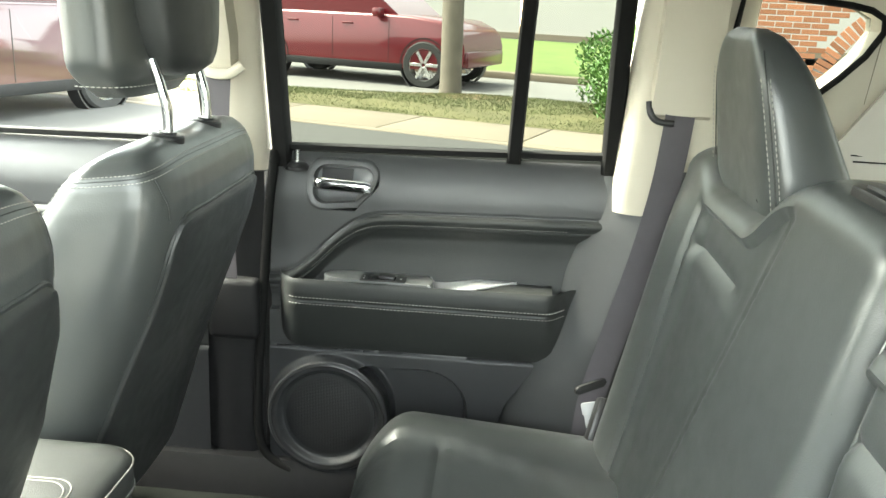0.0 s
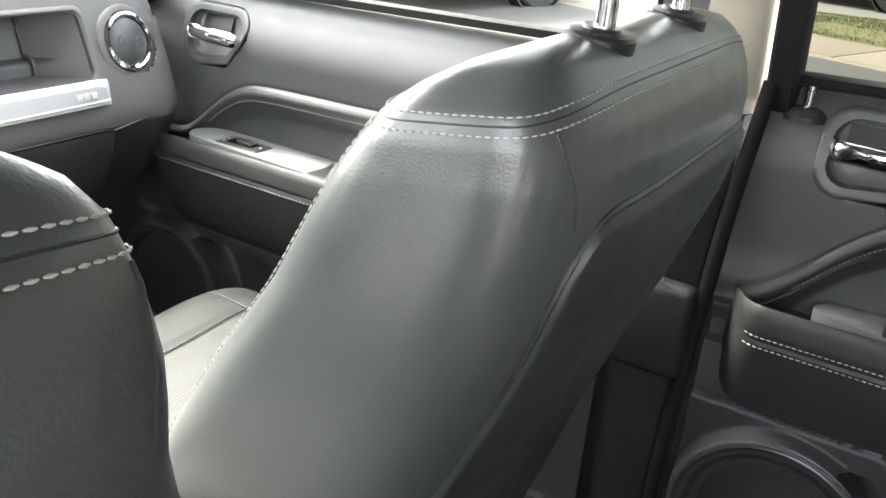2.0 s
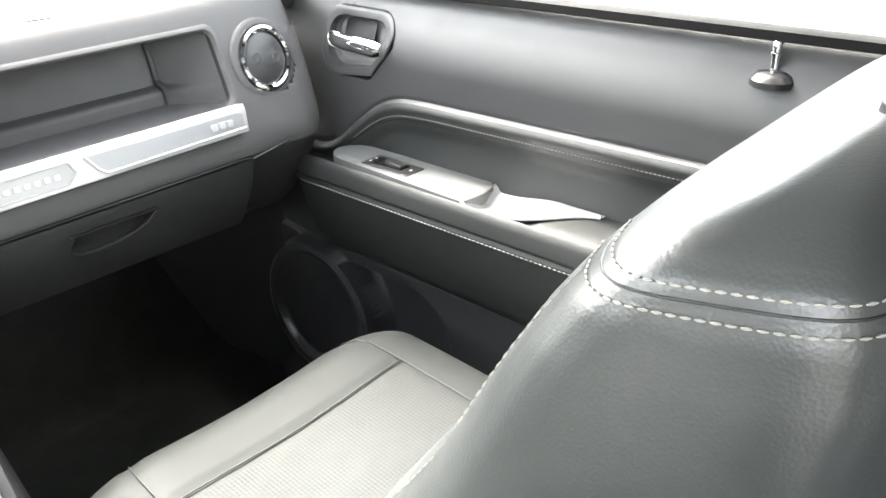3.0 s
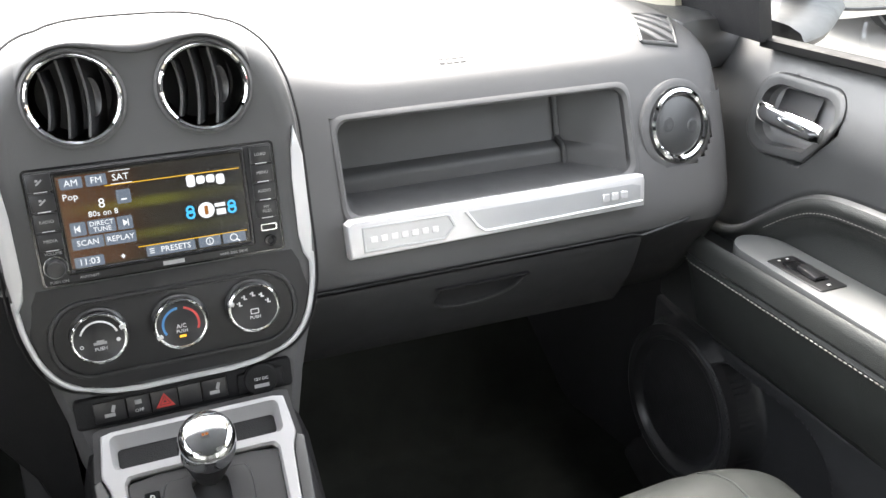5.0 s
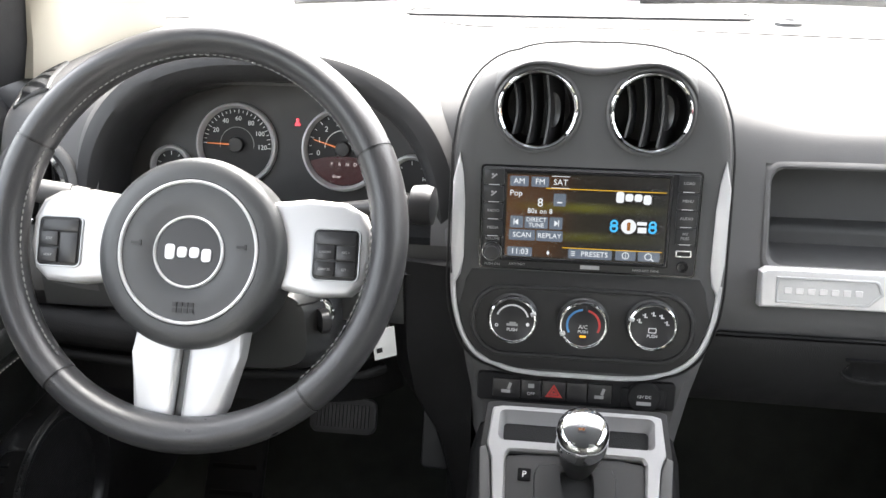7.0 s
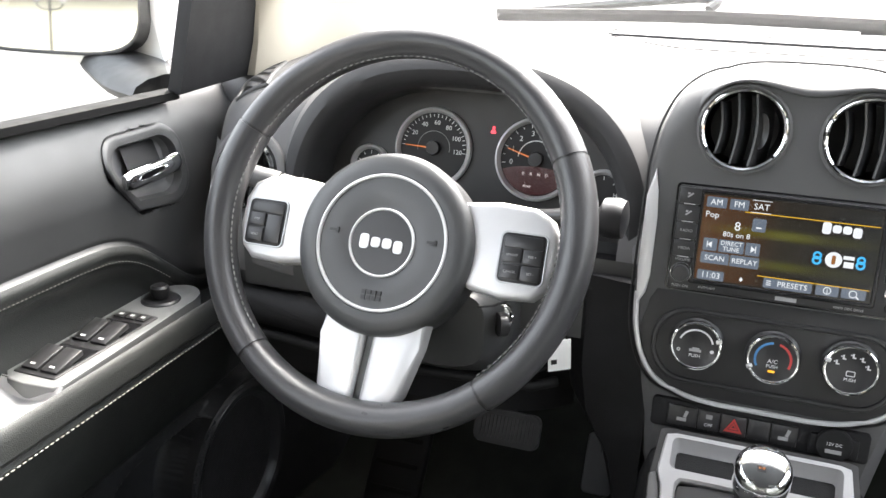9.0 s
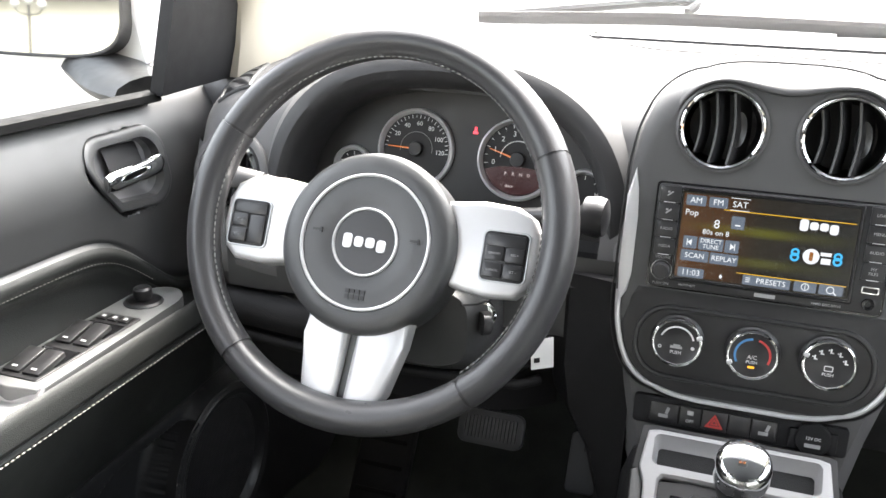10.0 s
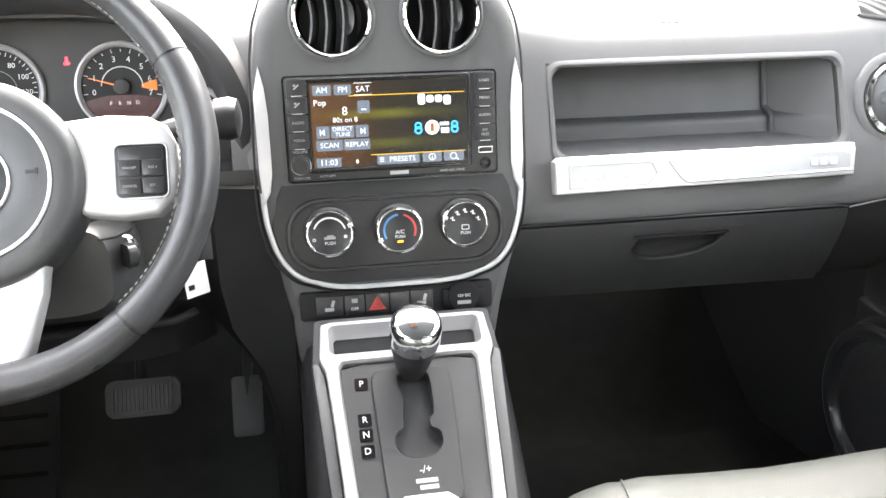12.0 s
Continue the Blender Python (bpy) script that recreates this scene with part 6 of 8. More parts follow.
# side spokes with buttons
for s in (1, -1):
    ol = [(0.066, 0.032), (0.10, 0.036), (0.132, 0.034), (0.147, 0.026), (0.1545, 0.010), (0.1555, -0.015), (0.150, -0.036), (0.138, -0.047), (0.11, -0.049), (0.082, -0.045), (0.066, -0.038)]
    ol = [(s * x, y) for x, y in ol]
    ol = ol if s > 0 else ol[::-1]
    sp = part("spoke", prism(at3(wm, 0, 0, -0.02), ol, -0.01, 0.012, 0.006, 4), SILVER, wheel, "silver painted spoke")
    bx = s * 0.1265
    pm = at3(wm, bx, -0.012, -0.008) @ Matrix.Scale(0.87, 4)
    pad = part("button_panel", prism(pm, rrect(0, 0, 0.0235, 0.0255, 0.006, 5), -0.002, 0.0012, 0.0006), BLACK, sp, "black button panel")
    part("panel_edge", ring_prism(pm, rrect(0, 0, 0.0245, 0.0265, 0.0065, 5), rrect(0, 0, 0.0228, 0.0248, 0.0055, 5), -0.001, 0.002, 0.0004), ALU, sp)
    part("panel_shade", box(pm, -0.020, 0.020, 0.010, 0.0225, 0.0012, 0.0024, 0.001), SATIN, pad)
    if s > 0:
        keys = [(-0.0105, 0.0025, "ON/OFF"), (0.0105, 0.0025, "RES +"), (-0.0105, -0.0145, "CANCEL"), (0.0105, -0.0145, "SET -")]
        kw = 0.0098
    else:
        keys = [(-0.0105, 0.0025, "STEP"), (-0.0105, -0.0145, "RESET")]
        kw = 0.0098
        part("button", box(at3(pm, 0.0105, -0.006, 0), -kw, kw, -0.0165, 0.0152, 0.0012, 0.0028, 0.0012), SATIN, pad)
    for x, y, w in keys:
        b = part("button", box(at3(pm, x, y, 0), -kw, kw, -0.0075, 0.0075, 0.0012, 0.0034, 0.0012), SATIN, pad)
        writing("button_word", w, 0.0034, at3(pm, x, y, 0.0035), GREY_PRINT, b)
# lower twin spoke
for nm, side in (("lower_spoke", [(-0.047, -0.070), (-0.004, -0.070), (-0.010, -0.166), (-0.039, -0.164), (-0.045, -0.152), (-0.049, -0.105)]), ("lower_spoke", [(0.004, -0.070), (0.052, -0.070), (0.048, -0.105), (0.036, -0.150), (0.027, -0.164), (-0.002, -0.166)])):
    part(nm, prism(at3(wm, 0, 0, -0.020), side, -0.008, 0.014, 0.005, 3), SILVER, wheel, "silver painted lower spoke")
part("spoke_groove", box(at3(wm, -0.003, -0.118, -0.02) @ Matrix.Rotation(radians(-3.6), 4, "Z"), -0.0055, 0.0055, -0.045, 0.045, -0.008, 0.006), PLASTIC, wheel)
part("hub_back", lathe(at3(wm, 0, -0.006, -0.05), [(0.075, 0.03), (0.07, 0.0), (0.05, -0.03), (0, -0.03)], 40), BLACK, wheel)


# ---- centre stack ----
stack = thing("centre_stack", (-0.003, 0.08, 0.87), "dark grey centre stack with vents, screen and climate knobs", "centre stack")
km0 = plane((-0.003, 0.066, 1.02), (1, 0, 0), (0, 0.14, 1))


def stack_half(v):
    """Half width of the stack face at a height above its middle."""
    ys = (-0.152, -0.149, -0.142, -0.130, -0.112, -0.085, -0.06, 0.0, 0.066, 0.10, 0.128, 0.146, 0.157, 0.1625, 0.164)
    ws = (0.04, 0.075, 0.094, 0.108, 0.1185, 0.1255, 0.1275, 0.1265, 0.125, 0.120, 0.110, 0.095, 0.076, 0.052, 0.02)
    d = min(0.008, v + 0.152, 0.164 - v)
    return sum(interp(v + d * q / 3, ys, ws) for q in range(-3, 4)) / 7


def stack_outline(off=0.0, n=90):
    vs = [-0.152 + 0.316 * (0.5 - 0.5 * math.cos(math.pi * i / n)) for i in range(n + 1)]
    right = [(max(0.002, stack_half(v) * (1 + off / 0.125)), v * (1 + off / 0.158)) for v in vs]
    return right + [(-x, y) for x, y in right[::-1]]


def shell_ring(off, w, tip=0.0):
    return [km0 @ V(x, y, w - tip * max(0.0, y - 0.08) ** 2 / 0.0071) for x, y in stack_outline(off)]


face = part("stack_face", loft([shell_ring(0.004, -0.10), shell_ring(0.004, -0.016, 0.024), shell_ring(0.0034, -0.007, 0.023), shell_ring(0.0012, -0.001, 0.021), shell_ring(-0.003, 0.003, 0.016), shell_ring(-0.008, 0.0045, 0.009), shell_ring(-0.0125, 0.0047, 0.003), shell_ring(-0.016, 0.0045, 0.0)], caps=False), STACK, stack, "dark grey stack face with an arched top")
ff = bmesh.new()
for loop_pts in [stack_outline(-0.016)] + [circle(sx * 0.0515, 0.108, 0.0372, 48) for sx in (-1, 1)]:
    vs = [ff.verts.new(km0 @ V(x, y, 0.0045)) for x, y in loop_pts]
    for a, b in zip(vs, vs[1:] + vs[:1]):
        ff.edges.new((a, b))
bmesh.ops.remove_doubles(ff, verts=ff.verts[:], dist=0.0001)
bmesh.ops.triangle_fill(ff, edges=ff.edges[:], use_beauty=True)
part("stack_plate", ff, STACK, stack, "dark grey stack face round the vents")
part("stack_gap", tube([km0 @ V(x, y, -0.004 - 0.024 * max(0.0, y - 0.08) ** 2 / 0.0071) for x, y in stack_outline(0.0058)], 0.0013, 6, closed=True), BLACK, stack)
# brow over the vents: it rises above each and dips between them, and rolls back to the stack's upper edge
top_edge = sorted((x, y) for x, y in stack_outline(0.0012) if x > 0 and y > 0.085)


def brow(u, v):
    x = 0.0915 * (2 * u - 1)
    q = abs(x) - 0.0515
    y0 = 0.108 + (math.sqrt(0.0418 ** 2 - q * q) if q > 0 else 0.0418 - 0.0085 * sstep(0.0, -0.0515, q))
    y1 = interp(abs(x), [p[0] for p in top_edge], [p[1] for p in top_edge])
    lip = 0.0046 + 0.0045 * sstep(0.0915, 0.070, abs(x))
    if v < 0.12:
        k = v / 0.12
        return km0 @ V(x, y0 - 0.0012 * (1 - k), 0.0040 + (lip - 0.0040) * k)
    k = (v - 0.12) / 0.88
    w1 = -0.001 - 0.021 * max(0.0, y1 - 0.08) ** 2 / 0.0071
    return km0 @ V(x, y0 + (y1 - y0) * k, lip + 0.0008 * math.sin(math.pi * min(1, k * 3)) + (w1 - lip) * k ** 2.2)


part("stack_brow", sheet(brow, 96, 24), STACK, stack, "rolled brow over the vents")
# flanks that carry the stack down to the console
part("stack_flank", loft([[V(-0.003 + sx * hw, y, z) for sx, hw, y in ((-1, a + 0.03, 0.20), (-1, a + 0.012, 0.10), (-1, a, f + 0.012), (-1, a - 0.012, f), (1, a - 0.012, f), (1, a, f + 0.012), (1, a + 0.012, 0.10), (1, a + 0.03, 0.20))] for z, a, f in ((0.78, 0.100, 0.046), (0.83, 0.108, 0.050), (0.868, 0.117, 0.053), (0.90, 0.126, 0.058), (0.95, 0.131, 0.064), (0.995, 0.128, 0.070), (1.02, 0.110, 0.080))], caps=True), DASH, stack, "dark grey lower stack body")
# silver side accents running into a thin line under the face
for s in (1, -1):
    a = [(0.1225, 0.066), (0.1185, 0.046), (0.1165, 0.02), (0.1165, -0.035), (0.119, -0.052), (0.1265, -0.066), (0.1285, -0.03), (0.1285, 0.04)]
    a = [(s * x, y) for x, y in a]
    part("side_accent", prism(km0, a if s < 0 else a[::-1], 0.0, 0.0072, 0.002), SILVER, stack, "silver side accent")
lowline = [p for p in stack_outline(-0.0008, 90) if p[1] < -0.052]
right_side = sorted([p for p in lowline if p[0] > 0], key=lambda p: -p[1])
left_side = sorted([p for p in lowline if p[0] < 0], key=lambda p: p[1])
part("lower_accent", tube([km0 @ V(x, y, 0.0035) for x, y in right_side + left_side], 0.0026, 8), SILVER, stack, "thin silver line")
# dark field with the climate knobs
CLIMATE = surface("climate_panel", (0.014, 0.014, 0.015), 0.4, mottle=0.08, rvar=0.06, grain=0.1, scale=1500)
part("climate_field", prism(km0, [(x * 0.985, y) for x, y in ((0.110, -0.046), (0.116, -0.058), (0.117, -0.066), (0.1225, -0.085), (0.1165, -0.108), (0.105, -0.128), (0.088, -0.1405), (0.06, -0.146), (-0.06, -0.146), (-0.088, -0.1405), (-0.105, -0.128), (-0.1165, -0.108), (-0.1225, -0.085), (-0.117, -0.066), (-0.116, -0.058), (-0.110, -0.046))], 0.003, 0.0052, 0.001), CLIMATE, stack, "satin black climate field")
part("knob_recess", ring_prism(km0, rrect(0, -0.097, 0.108, 0.037, 0.034, 8), rrect(0, -0.097, 0.103, 0.032, 0.030, 8), 0.004, 0.0075, 0.002), SATIN, stack)

# round vents
for sx in (-1, 1):
    vm = at3(km0, sx * 0.0515, 0.108, 0.002)
    vent = part("vent", lathe(vm, [(0.041, -0.002), (0.0405, 0.004), (0.0385, 0.0055), (0.037, 0.004), (0.0365, -0.01)], 56), DASH, stack, "round dark air vent with chrome ring")
    part("vent_chrome", lathe(vm, [(0.0372, 0.0), (0.0370, 0.0052), (0.0355, 0.0066), (0.0338, 0.0055), (0.0334, -0.004)], 56), CHROME, vent)
    part("vent_well", lathe(vm, [(0.036, 0.004), (0.0345, -0.02), (0.03, -0.035), (0.0, -0.04)], 40), BLACK, vent)
    for k in range(3):
        xx = (-0.0225, -0.0085, 0.0070)[k]
        hh = math.sqrt(max(0.0, 0.0325 ** 2 - xx ** 2))
        lean_k = (0.0030, 0.0042, 0.0060)[k]
        sl = loft([[at3(vm, xx + 0.0035 * math.cos(q * 1.5707), q * hh, 0.0005) @ V(dx, 0, dz) for dx, dz in ((-0.0002 + lean_k * 2.2, -0.022), (0.0014 + lean_k * 2.2, -0.022), (0.0022 + lean_k * 0.3, -0.003), (0.0010, 0.0008), (-0.0008, 0.0), (-0.0010, -0.003))] for q in [i / 12 - 1 for i in range(25)]])
        part("vane", sl, SATIN, vent, "curved dark vent vane")
    part("vane_tab", lathe(at3(vm, 0.0145, 0.0, -0.004) @ Matrix.Diagonal((0.62, 1.5, 1.0, 1.0)), [(0.0, -0.0015), (0.006, 0.0), (0.0105, 0.002), (0.011, 0.0005), (0.011, -0.004)], 24), SATIN, vent, "dished thumb tab of the vane")

# head unit
um = at3(km0, 0.0005, 0.0055, 0.004)
unit = part("head_unit", prism(um, rrect(0, 0, 0.1005, 0.0485, 0.003, 3), -0.004, 0.004, 0.0012), BLACK, stack, "black radio with a lit touch screen")
part("unit_gap", ring_prism(um, rrect(0, 0, 0.1025, 0.0505, 0.004, 3), rrect(0, 0, 0.1003, 0.0483, 0.003, 3), -0.002, 0.0012), GLOSS, stack)
SCR = lit("screen_dark", (0.014, 0.012, 0.007), 1.0)
scrx, scry, scw, sch = -0.003, 0.003, 0.075, 0.0405
part("screen_frame", ring_prism(um, rrect(scrx, scry, scw + 0.004, sch + 0.004, 0.002, 2), rrect(scrx, scry, scw, sch, 0.0015, 2), 0.003, 0.0052, 0.001), GLOSS, unit)
screen = part("screen", box(at3(um, scrx, scry, 0.0), -scw, scw, -sch, sch, 0.003, 0.0042), SCR, unit, "lit touch screen with radio page", smooth=False)
tm0 = at3(um, scrx, scry, 0.0044)


def lamp_box(name, mat, x0, x1, y0, y1, z=0.0, h=0.0002):
    return part(name, box(tm0, x0, x1, y0, y1, z, z + h), mat, screen, smooth=False)


ORG = lit("screen_orange", (0.30, 0.11, 0.012), 1.0)
AMB = lit("screen_amber_line", (0.85, 0.50, 0.03), 0.9)
BTN = lit("screen_button", (0.16, 0.20, 0.26), 0.8)
TXT = lit("screen_text", (0.85, 0.9, 0.95), 1.0)
CYN = lit("screen_blue", (0.05, 0.5, 0.95), 1.0)


def screen_glow():
    """Dark menu picture: a brown glow at one side and two soft green streaks."""
    m = lit("screen_picture", (0.0, 0.0, 0.0), 1.0)
    nt = m.node_tree
    co, xyz = nt.nodes.new("ShaderNodeTexCoord"), nt.nodes.new("ShaderNodeSeparateXYZ")
    nt.links.new(co.outputs["Object"], xyz.inputs[0])
    lo, hi = tm0 @ V(-scw, -0.04, 0), tm0 @ V(scw, 0.04, 0)

    def ramp(socket, a, b, stops):
        r, c = nt.nodes.new("ShaderNodeMapRange"), nt.nodes.new("ShaderNodeValToRGB")
        r.inputs["From Min"].default_value, r.inputs["From Max"].default_value = a, b
        nt.links.new(socket, r.inputs["Value"])
        c.color_ramp.interpolation = "EASE"
        els = c.color_ramp.elements
        els[0].position, els[0].color = stops[0][0], stops[0][1] + (1.0,)
        els[1].position, els[1].color = stops[1][0], stops[1][1] + (1.0,)
        for p, col in stops[2:]:
            els.new(p).color = col + (1.0,)
        nt.links.new(r.outputs["Result"], c.inputs["Fac"])
        return c.outputs["Color"]
    green = ramp(xyz.outputs["Z"], lo.z, hi.z, [(0.0, (0.004, 0.003, 0.001)), (1.0, (0.004, 0.003, 0.001)), (0.18, (0.004, 0.004, 0.001)), (0.27, (0.055, 0.06, 0.002)), (0.36, (0.006, 0.005, 0.001)), (0.53, (0.006, 0.005, 0.001)), (0.62, (0.085, 0.09, 0.003)), (0.71, (0.006, 0.005, 0.001))])
    fade = ramp(xyz.outputs["X"], lo.x, hi.x, [(0.0, (0.1, 0.1, 0.1)), (1.0, (0.15, 0.15, 0.15)), (0.32, (0.6, 0.6, 0.6)), (0.5, (1.0, 1.0, 1.0)), (0.75, (0.35, 0.35, 0.35))])
    brown = ramp(xyz.outputs["X"], lo.x, hi.x, [(0.0, (0.075, 0.030, 0.008)), (1.0, (0.0, 0.0, 0.0)), (0.2, (0.055, 0.022, 0.006)), (0.5, (0.006, 0.003, 0.001))])
    mul, add = nt.nodes.new("ShaderNodeMix"), nt.nodes.new("ShaderNodeMix")
    for n, kind in ((mul, "MULTIPLY"), (add, "ADD")):
        n.data_type, n.blend_type = "RGBA", kind
        n.inputs["Factor"].default_value = 1.0
    nt.links.new(green, mul.inputs["A"])
    nt.links.new(fade, mul.inputs["B"])
    nt.links.new(mul.outputs["Result"], add.inputs["A"])
    nt.links.new(brown, add.inputs["B"])
    nt.links.new(add.outputs["Result"], nt.nodes["Principled BSDF"].inputs["Emission Color"])
    return m


lamp_box("screen_picture", screen_glow(), -scw + 0.001, scw - 0.001, -0.039, 0.039)
lamp_box("screen_line", AMB, -0.038, scw - 0.002, 0.0268, 0.0276, 0.0003)
lamp_box("screen_line", AMB, -0.02, scw - 0.002, -0.0296, -0.0288, 0.0003)


def key(x, y, a, b, word, size, mat=None):
    k = part("screen_key", prism(tm0, rrect(x, y, a, b, 0.001, 2), 0.0003, 0.0006), mat or BTN, screen, smooth=False)
    if word:
        for i, w in enumerate(word.split("|")):
            writing("screen_word", w, size, at3(tm0, x, y + (0.0026 if "|" in word else 0) - 0.0052 * i, 0.0008), TXT, screen)
    return k


key(-0.063, 0.033, 0.0088, 0.0048, "AM", 0.0075)
key(-0.0435, 0.033, 0.0082, 0.0048, "FM", 0.0075)
writing("screen_word", "SAT", 0.0078, at3(tm0, -0.0245, 0.033, 0.0008), TXT, screen)
lamp_box("screen_line", TXT, -0.033, -0.016, 0.0385, 0.0390, 0.0004)
lamp_box("screen_line", TXT, -0.033, -0.016, 0.0276, 0.0281, 0.0005)
writing("screen_word", "Pop", 0.0078, at3(tm0, -0.0655, 0.0215, 0.0008), TXT, screen)
writing("screen_word", "8", 0.0115, at3(tm0, -0.0425, 0.013, 0.0008), TXT, screen)
writing("screen_word", "80s on 8", 0.0068, at3(tm0, -0.0425, 0.005, 0.0008), TXT, screen)
key(-0.0245, 0.0165, 0.0058, 0.006, "", 0.007)
lamp_box("screen_icon", TXT, -0.0268, -0.0222, 0.0135, 0.0148, 0.0007)
key(-0.064, -0.0060, 0.0062, 0.0058, "", 0.007)
key(-0.0455, -0.0060, 0.0110, 0.0058, "DIRECT|TUNE", 0.0056)
key(-0.0270, -0.0060, 0.0062, 0.0058, "", 0.007)
for x, f in ((-0.064, -1), (-0.027, 1)):
    part("screen_icon", prism(tm0, [(x - f * 0.0015, -0.003), (x + f * 0.0022, -0.006), (x - f * 0.0015, -0.009)][::f], 0.0006, 0.0009), TXT, screen, smooth=False)
    lamp_box("screen_icon", TXT, x + f * 0.0025 - 0.0004, x + f * 0.0025 + 0.0004, -0.009, -0.003, 0.0006)
key(-0.0585, -0.0185, 0.0125, 0.0052, "SCAN", 0.0068)
key(-0.0325, -0.0185, 0.0125, 0.0052, "REPLAY", 0.0066)
key(-0.0600, -0.0348, 0.0118, 0.0045, "11:03", 0.0078)
key(0.0065, -0.0345, 0.0205, 0.0046, "", 0.007)
writing("screen_word", "PRESETS", 0.0070, at3(tm0, 0.0105, -0.0345, 0.0008), TXT, screen)
for i in range(3):
    lamp_box("screen_icon", TXT, -0.0115, -0.0075, -0.0365 + 0.0018 * i, -0.0358 + 0.0018 * i, 0.0007)
key(0.0395, -0.0342, 0.0095, 0.0046, "i", 0.0065)
key(0.0610, -0.0340, 0.0100, 0.0046, "", 0.0065)
for x in (0.0395, 0.0605):
    part("screen_icon", ring_prism(tm0, circle(x, -0.0340, 0.0034, 18), circle(x, -0.0340, 0.0027, 18), 0.0006, 0.0009), TXT, screen, smooth=False)
part("screen_icon", prism(tm0, [(0.0628, -0.0362), (0.0652, -0.0386), (0.0660, -0.0378), (0.0636, -0.0354)], 0.0006, 0.0009), TXT, screen, smooth=False)
for i in range(5):
    lamp_box("screen_icon", TXT, -0.0352 + 0.0008 * i, -0.0350 + 0.0008 * i + 0.0008, -0.0348 - 0.002 * (1 - abs(i - 2) / 2), -0.0348 + 0.002 * (1 - abs(i - 2) / 2), 0.0007)
for i, h in enumerate((0.0105, 0.007, 0.007, 0.009)):
    part("maker_shape", prism(tm0, rrect(0.031 + 0.0083 * i, 0.0215 - (0.0015 if i == 3 else 0), 0.0036, h / 2, 0.0022, 3), 0.0006, 0.0009), TXT, screen, smooth=False)
for x, m in ((0.027, CYN), (0.0625, CYN)):
    part("station_shape", join(ring_prism(tm0, circle(x, -0.0035, 0.0037, 18), circle(x, -0.0035, 0.0018, 18), 0.0006, 0.0009), ring_prism(tm0, circle(x, -0.0080, 0.0040, 18), circle(x, -0.0080, 0.0020, 18), 0.0006, 0.0009)), m, screen, smooth=False)
part("station_shape", prism(tm0, circle(0.0405, -0.0058, 0.0070, 24), 0.0006, 0.0009), TXT, screen, smooth=False)
part("station_shape", prism(tm0, rrect(0.0405, -0.0058, 0.0016, 0.004, 0.001, 3), 0.0009, 0.0011), ORG, screen, smooth=False)
part("station_shape", join(box(tm0, 0.0480, 0.0570, -0.0042, -0.0010, 0.0006, 0.0009), box(tm0, 0.0490, 0.0570, -0.0115, -0.0062, 0.0006, 0.0009)), TXT, screen, smooth=False)
# side keys of the radio
for sx in (-1, 1):
    words = ("", "", "RADIO", "MEDIA") if sx < 0 else ("LOAD", "MENU", "AUDIO", "MY|FILES")
    for i, w in enumerate(words):
        kx = sx * 0.0895
        kk = part("radio_key", box(at3(um, kx, 0.0395 - 0.0165 * i, 0), -0.0095, 0.0095, -0.0075, 0.0075, 0.003, 0.0056, 0.0008), SATIN, unit, "black radio key")
        part("key_line", box(at3(um, kx, 0.0395 - 0.0165 * i, 0.0056), -0.005, 0.005, -0.0079, -0.0074, -0.0005, 0.0002), WHITE_PRINT, kk)
        if w:
            for j, t in enumerate(w.split("|")):
                writing("key_word", t, 0.0037, at3(um, kx, 0.0400 - 0.0165 * i + (0.0018 if "|" in w else 0) - 0.004 * j, 0.0058), GREY_PRINT, kk)
        else:
            part("key_icon", join(box(at3(um, kx, 0.0400 - 0.0165 * i, 0.0056) @ Matrix.Rotation(0.7, 4, "Z"), -0.0032, 0.0032, -0.0007, 0.0007, -0.0003, 0.0002), box(at3(um, kx - 0.0015, 0.0415 - 0.0165 * i, 0.0056), -0.0011, 0.0011, -0.0009, 0.0009, -0.0003, 0.0002)), GREY_PRINT, kk)
vk = at3(um, -0.0895, -0.0325, 0.004)
part("volume_knob", lathe(vk, [(0.0095, 0), (0.0093, 0.002), (0.0075, 0.0025), (0.0075, 0.008), (0.0065, 0.0095), (0, 0.0098)], 32), SATIN, unit, "small round volume knob")
part("volume_ring", lathe(vk, [(0.0098, 0.0), (0.0096, 0.0016), (0.0085, 0.0018), (0.0083, 0.0)], 32), CHROME, unit)
writing("key_word", "VOLUME", 0.0035, at3(um, -0.0895, -0.0205, 0.0046), GREY_PRINT, unit)
writing("key_word", "PUSH ON", 0.0035, at3(um, -0.0890, -0.0455, 0.0046), GREY_PRINT, unit)
writing("key_word", "ANTITHEFT", 0.0030, at3(um, -0.065, -0.0445, 0.0046), GREY_PRINT, unit)
writing("key_word", "HARD DISC DRIVE", 0.0030, at3(um, 0.056, -0.0450, 0.0046), GREY_PRINT, unit)
part("maker_mark", box(at3(um, 0.004, -0.0445, 0.0042), -0.009, 0.009, -0.0018, 0.0018, -0.0003, 0.0003), GREY_PRINT, unit)
part("usb_port", ring_prism(at3(um, 0.0895, -0.0265, 0.004), rrect(0, 0, 0.0075, 0.0036, 0.0015, 3), rrect(0, 0, 0.0058, 0.0018, 0.0004, 3), 0, 0.0016, 0.0005), CHROME, unit, "small metal USB port")
part("aux_socket", lathe(at3(um, 0.0895, -0.0395, 0.004), [(0.0055, 0), (0.005, 0.002), (0.0028, 0.0015), (0.0025, -0.001), (0, -0.001)], 24), GLOSS, unit)

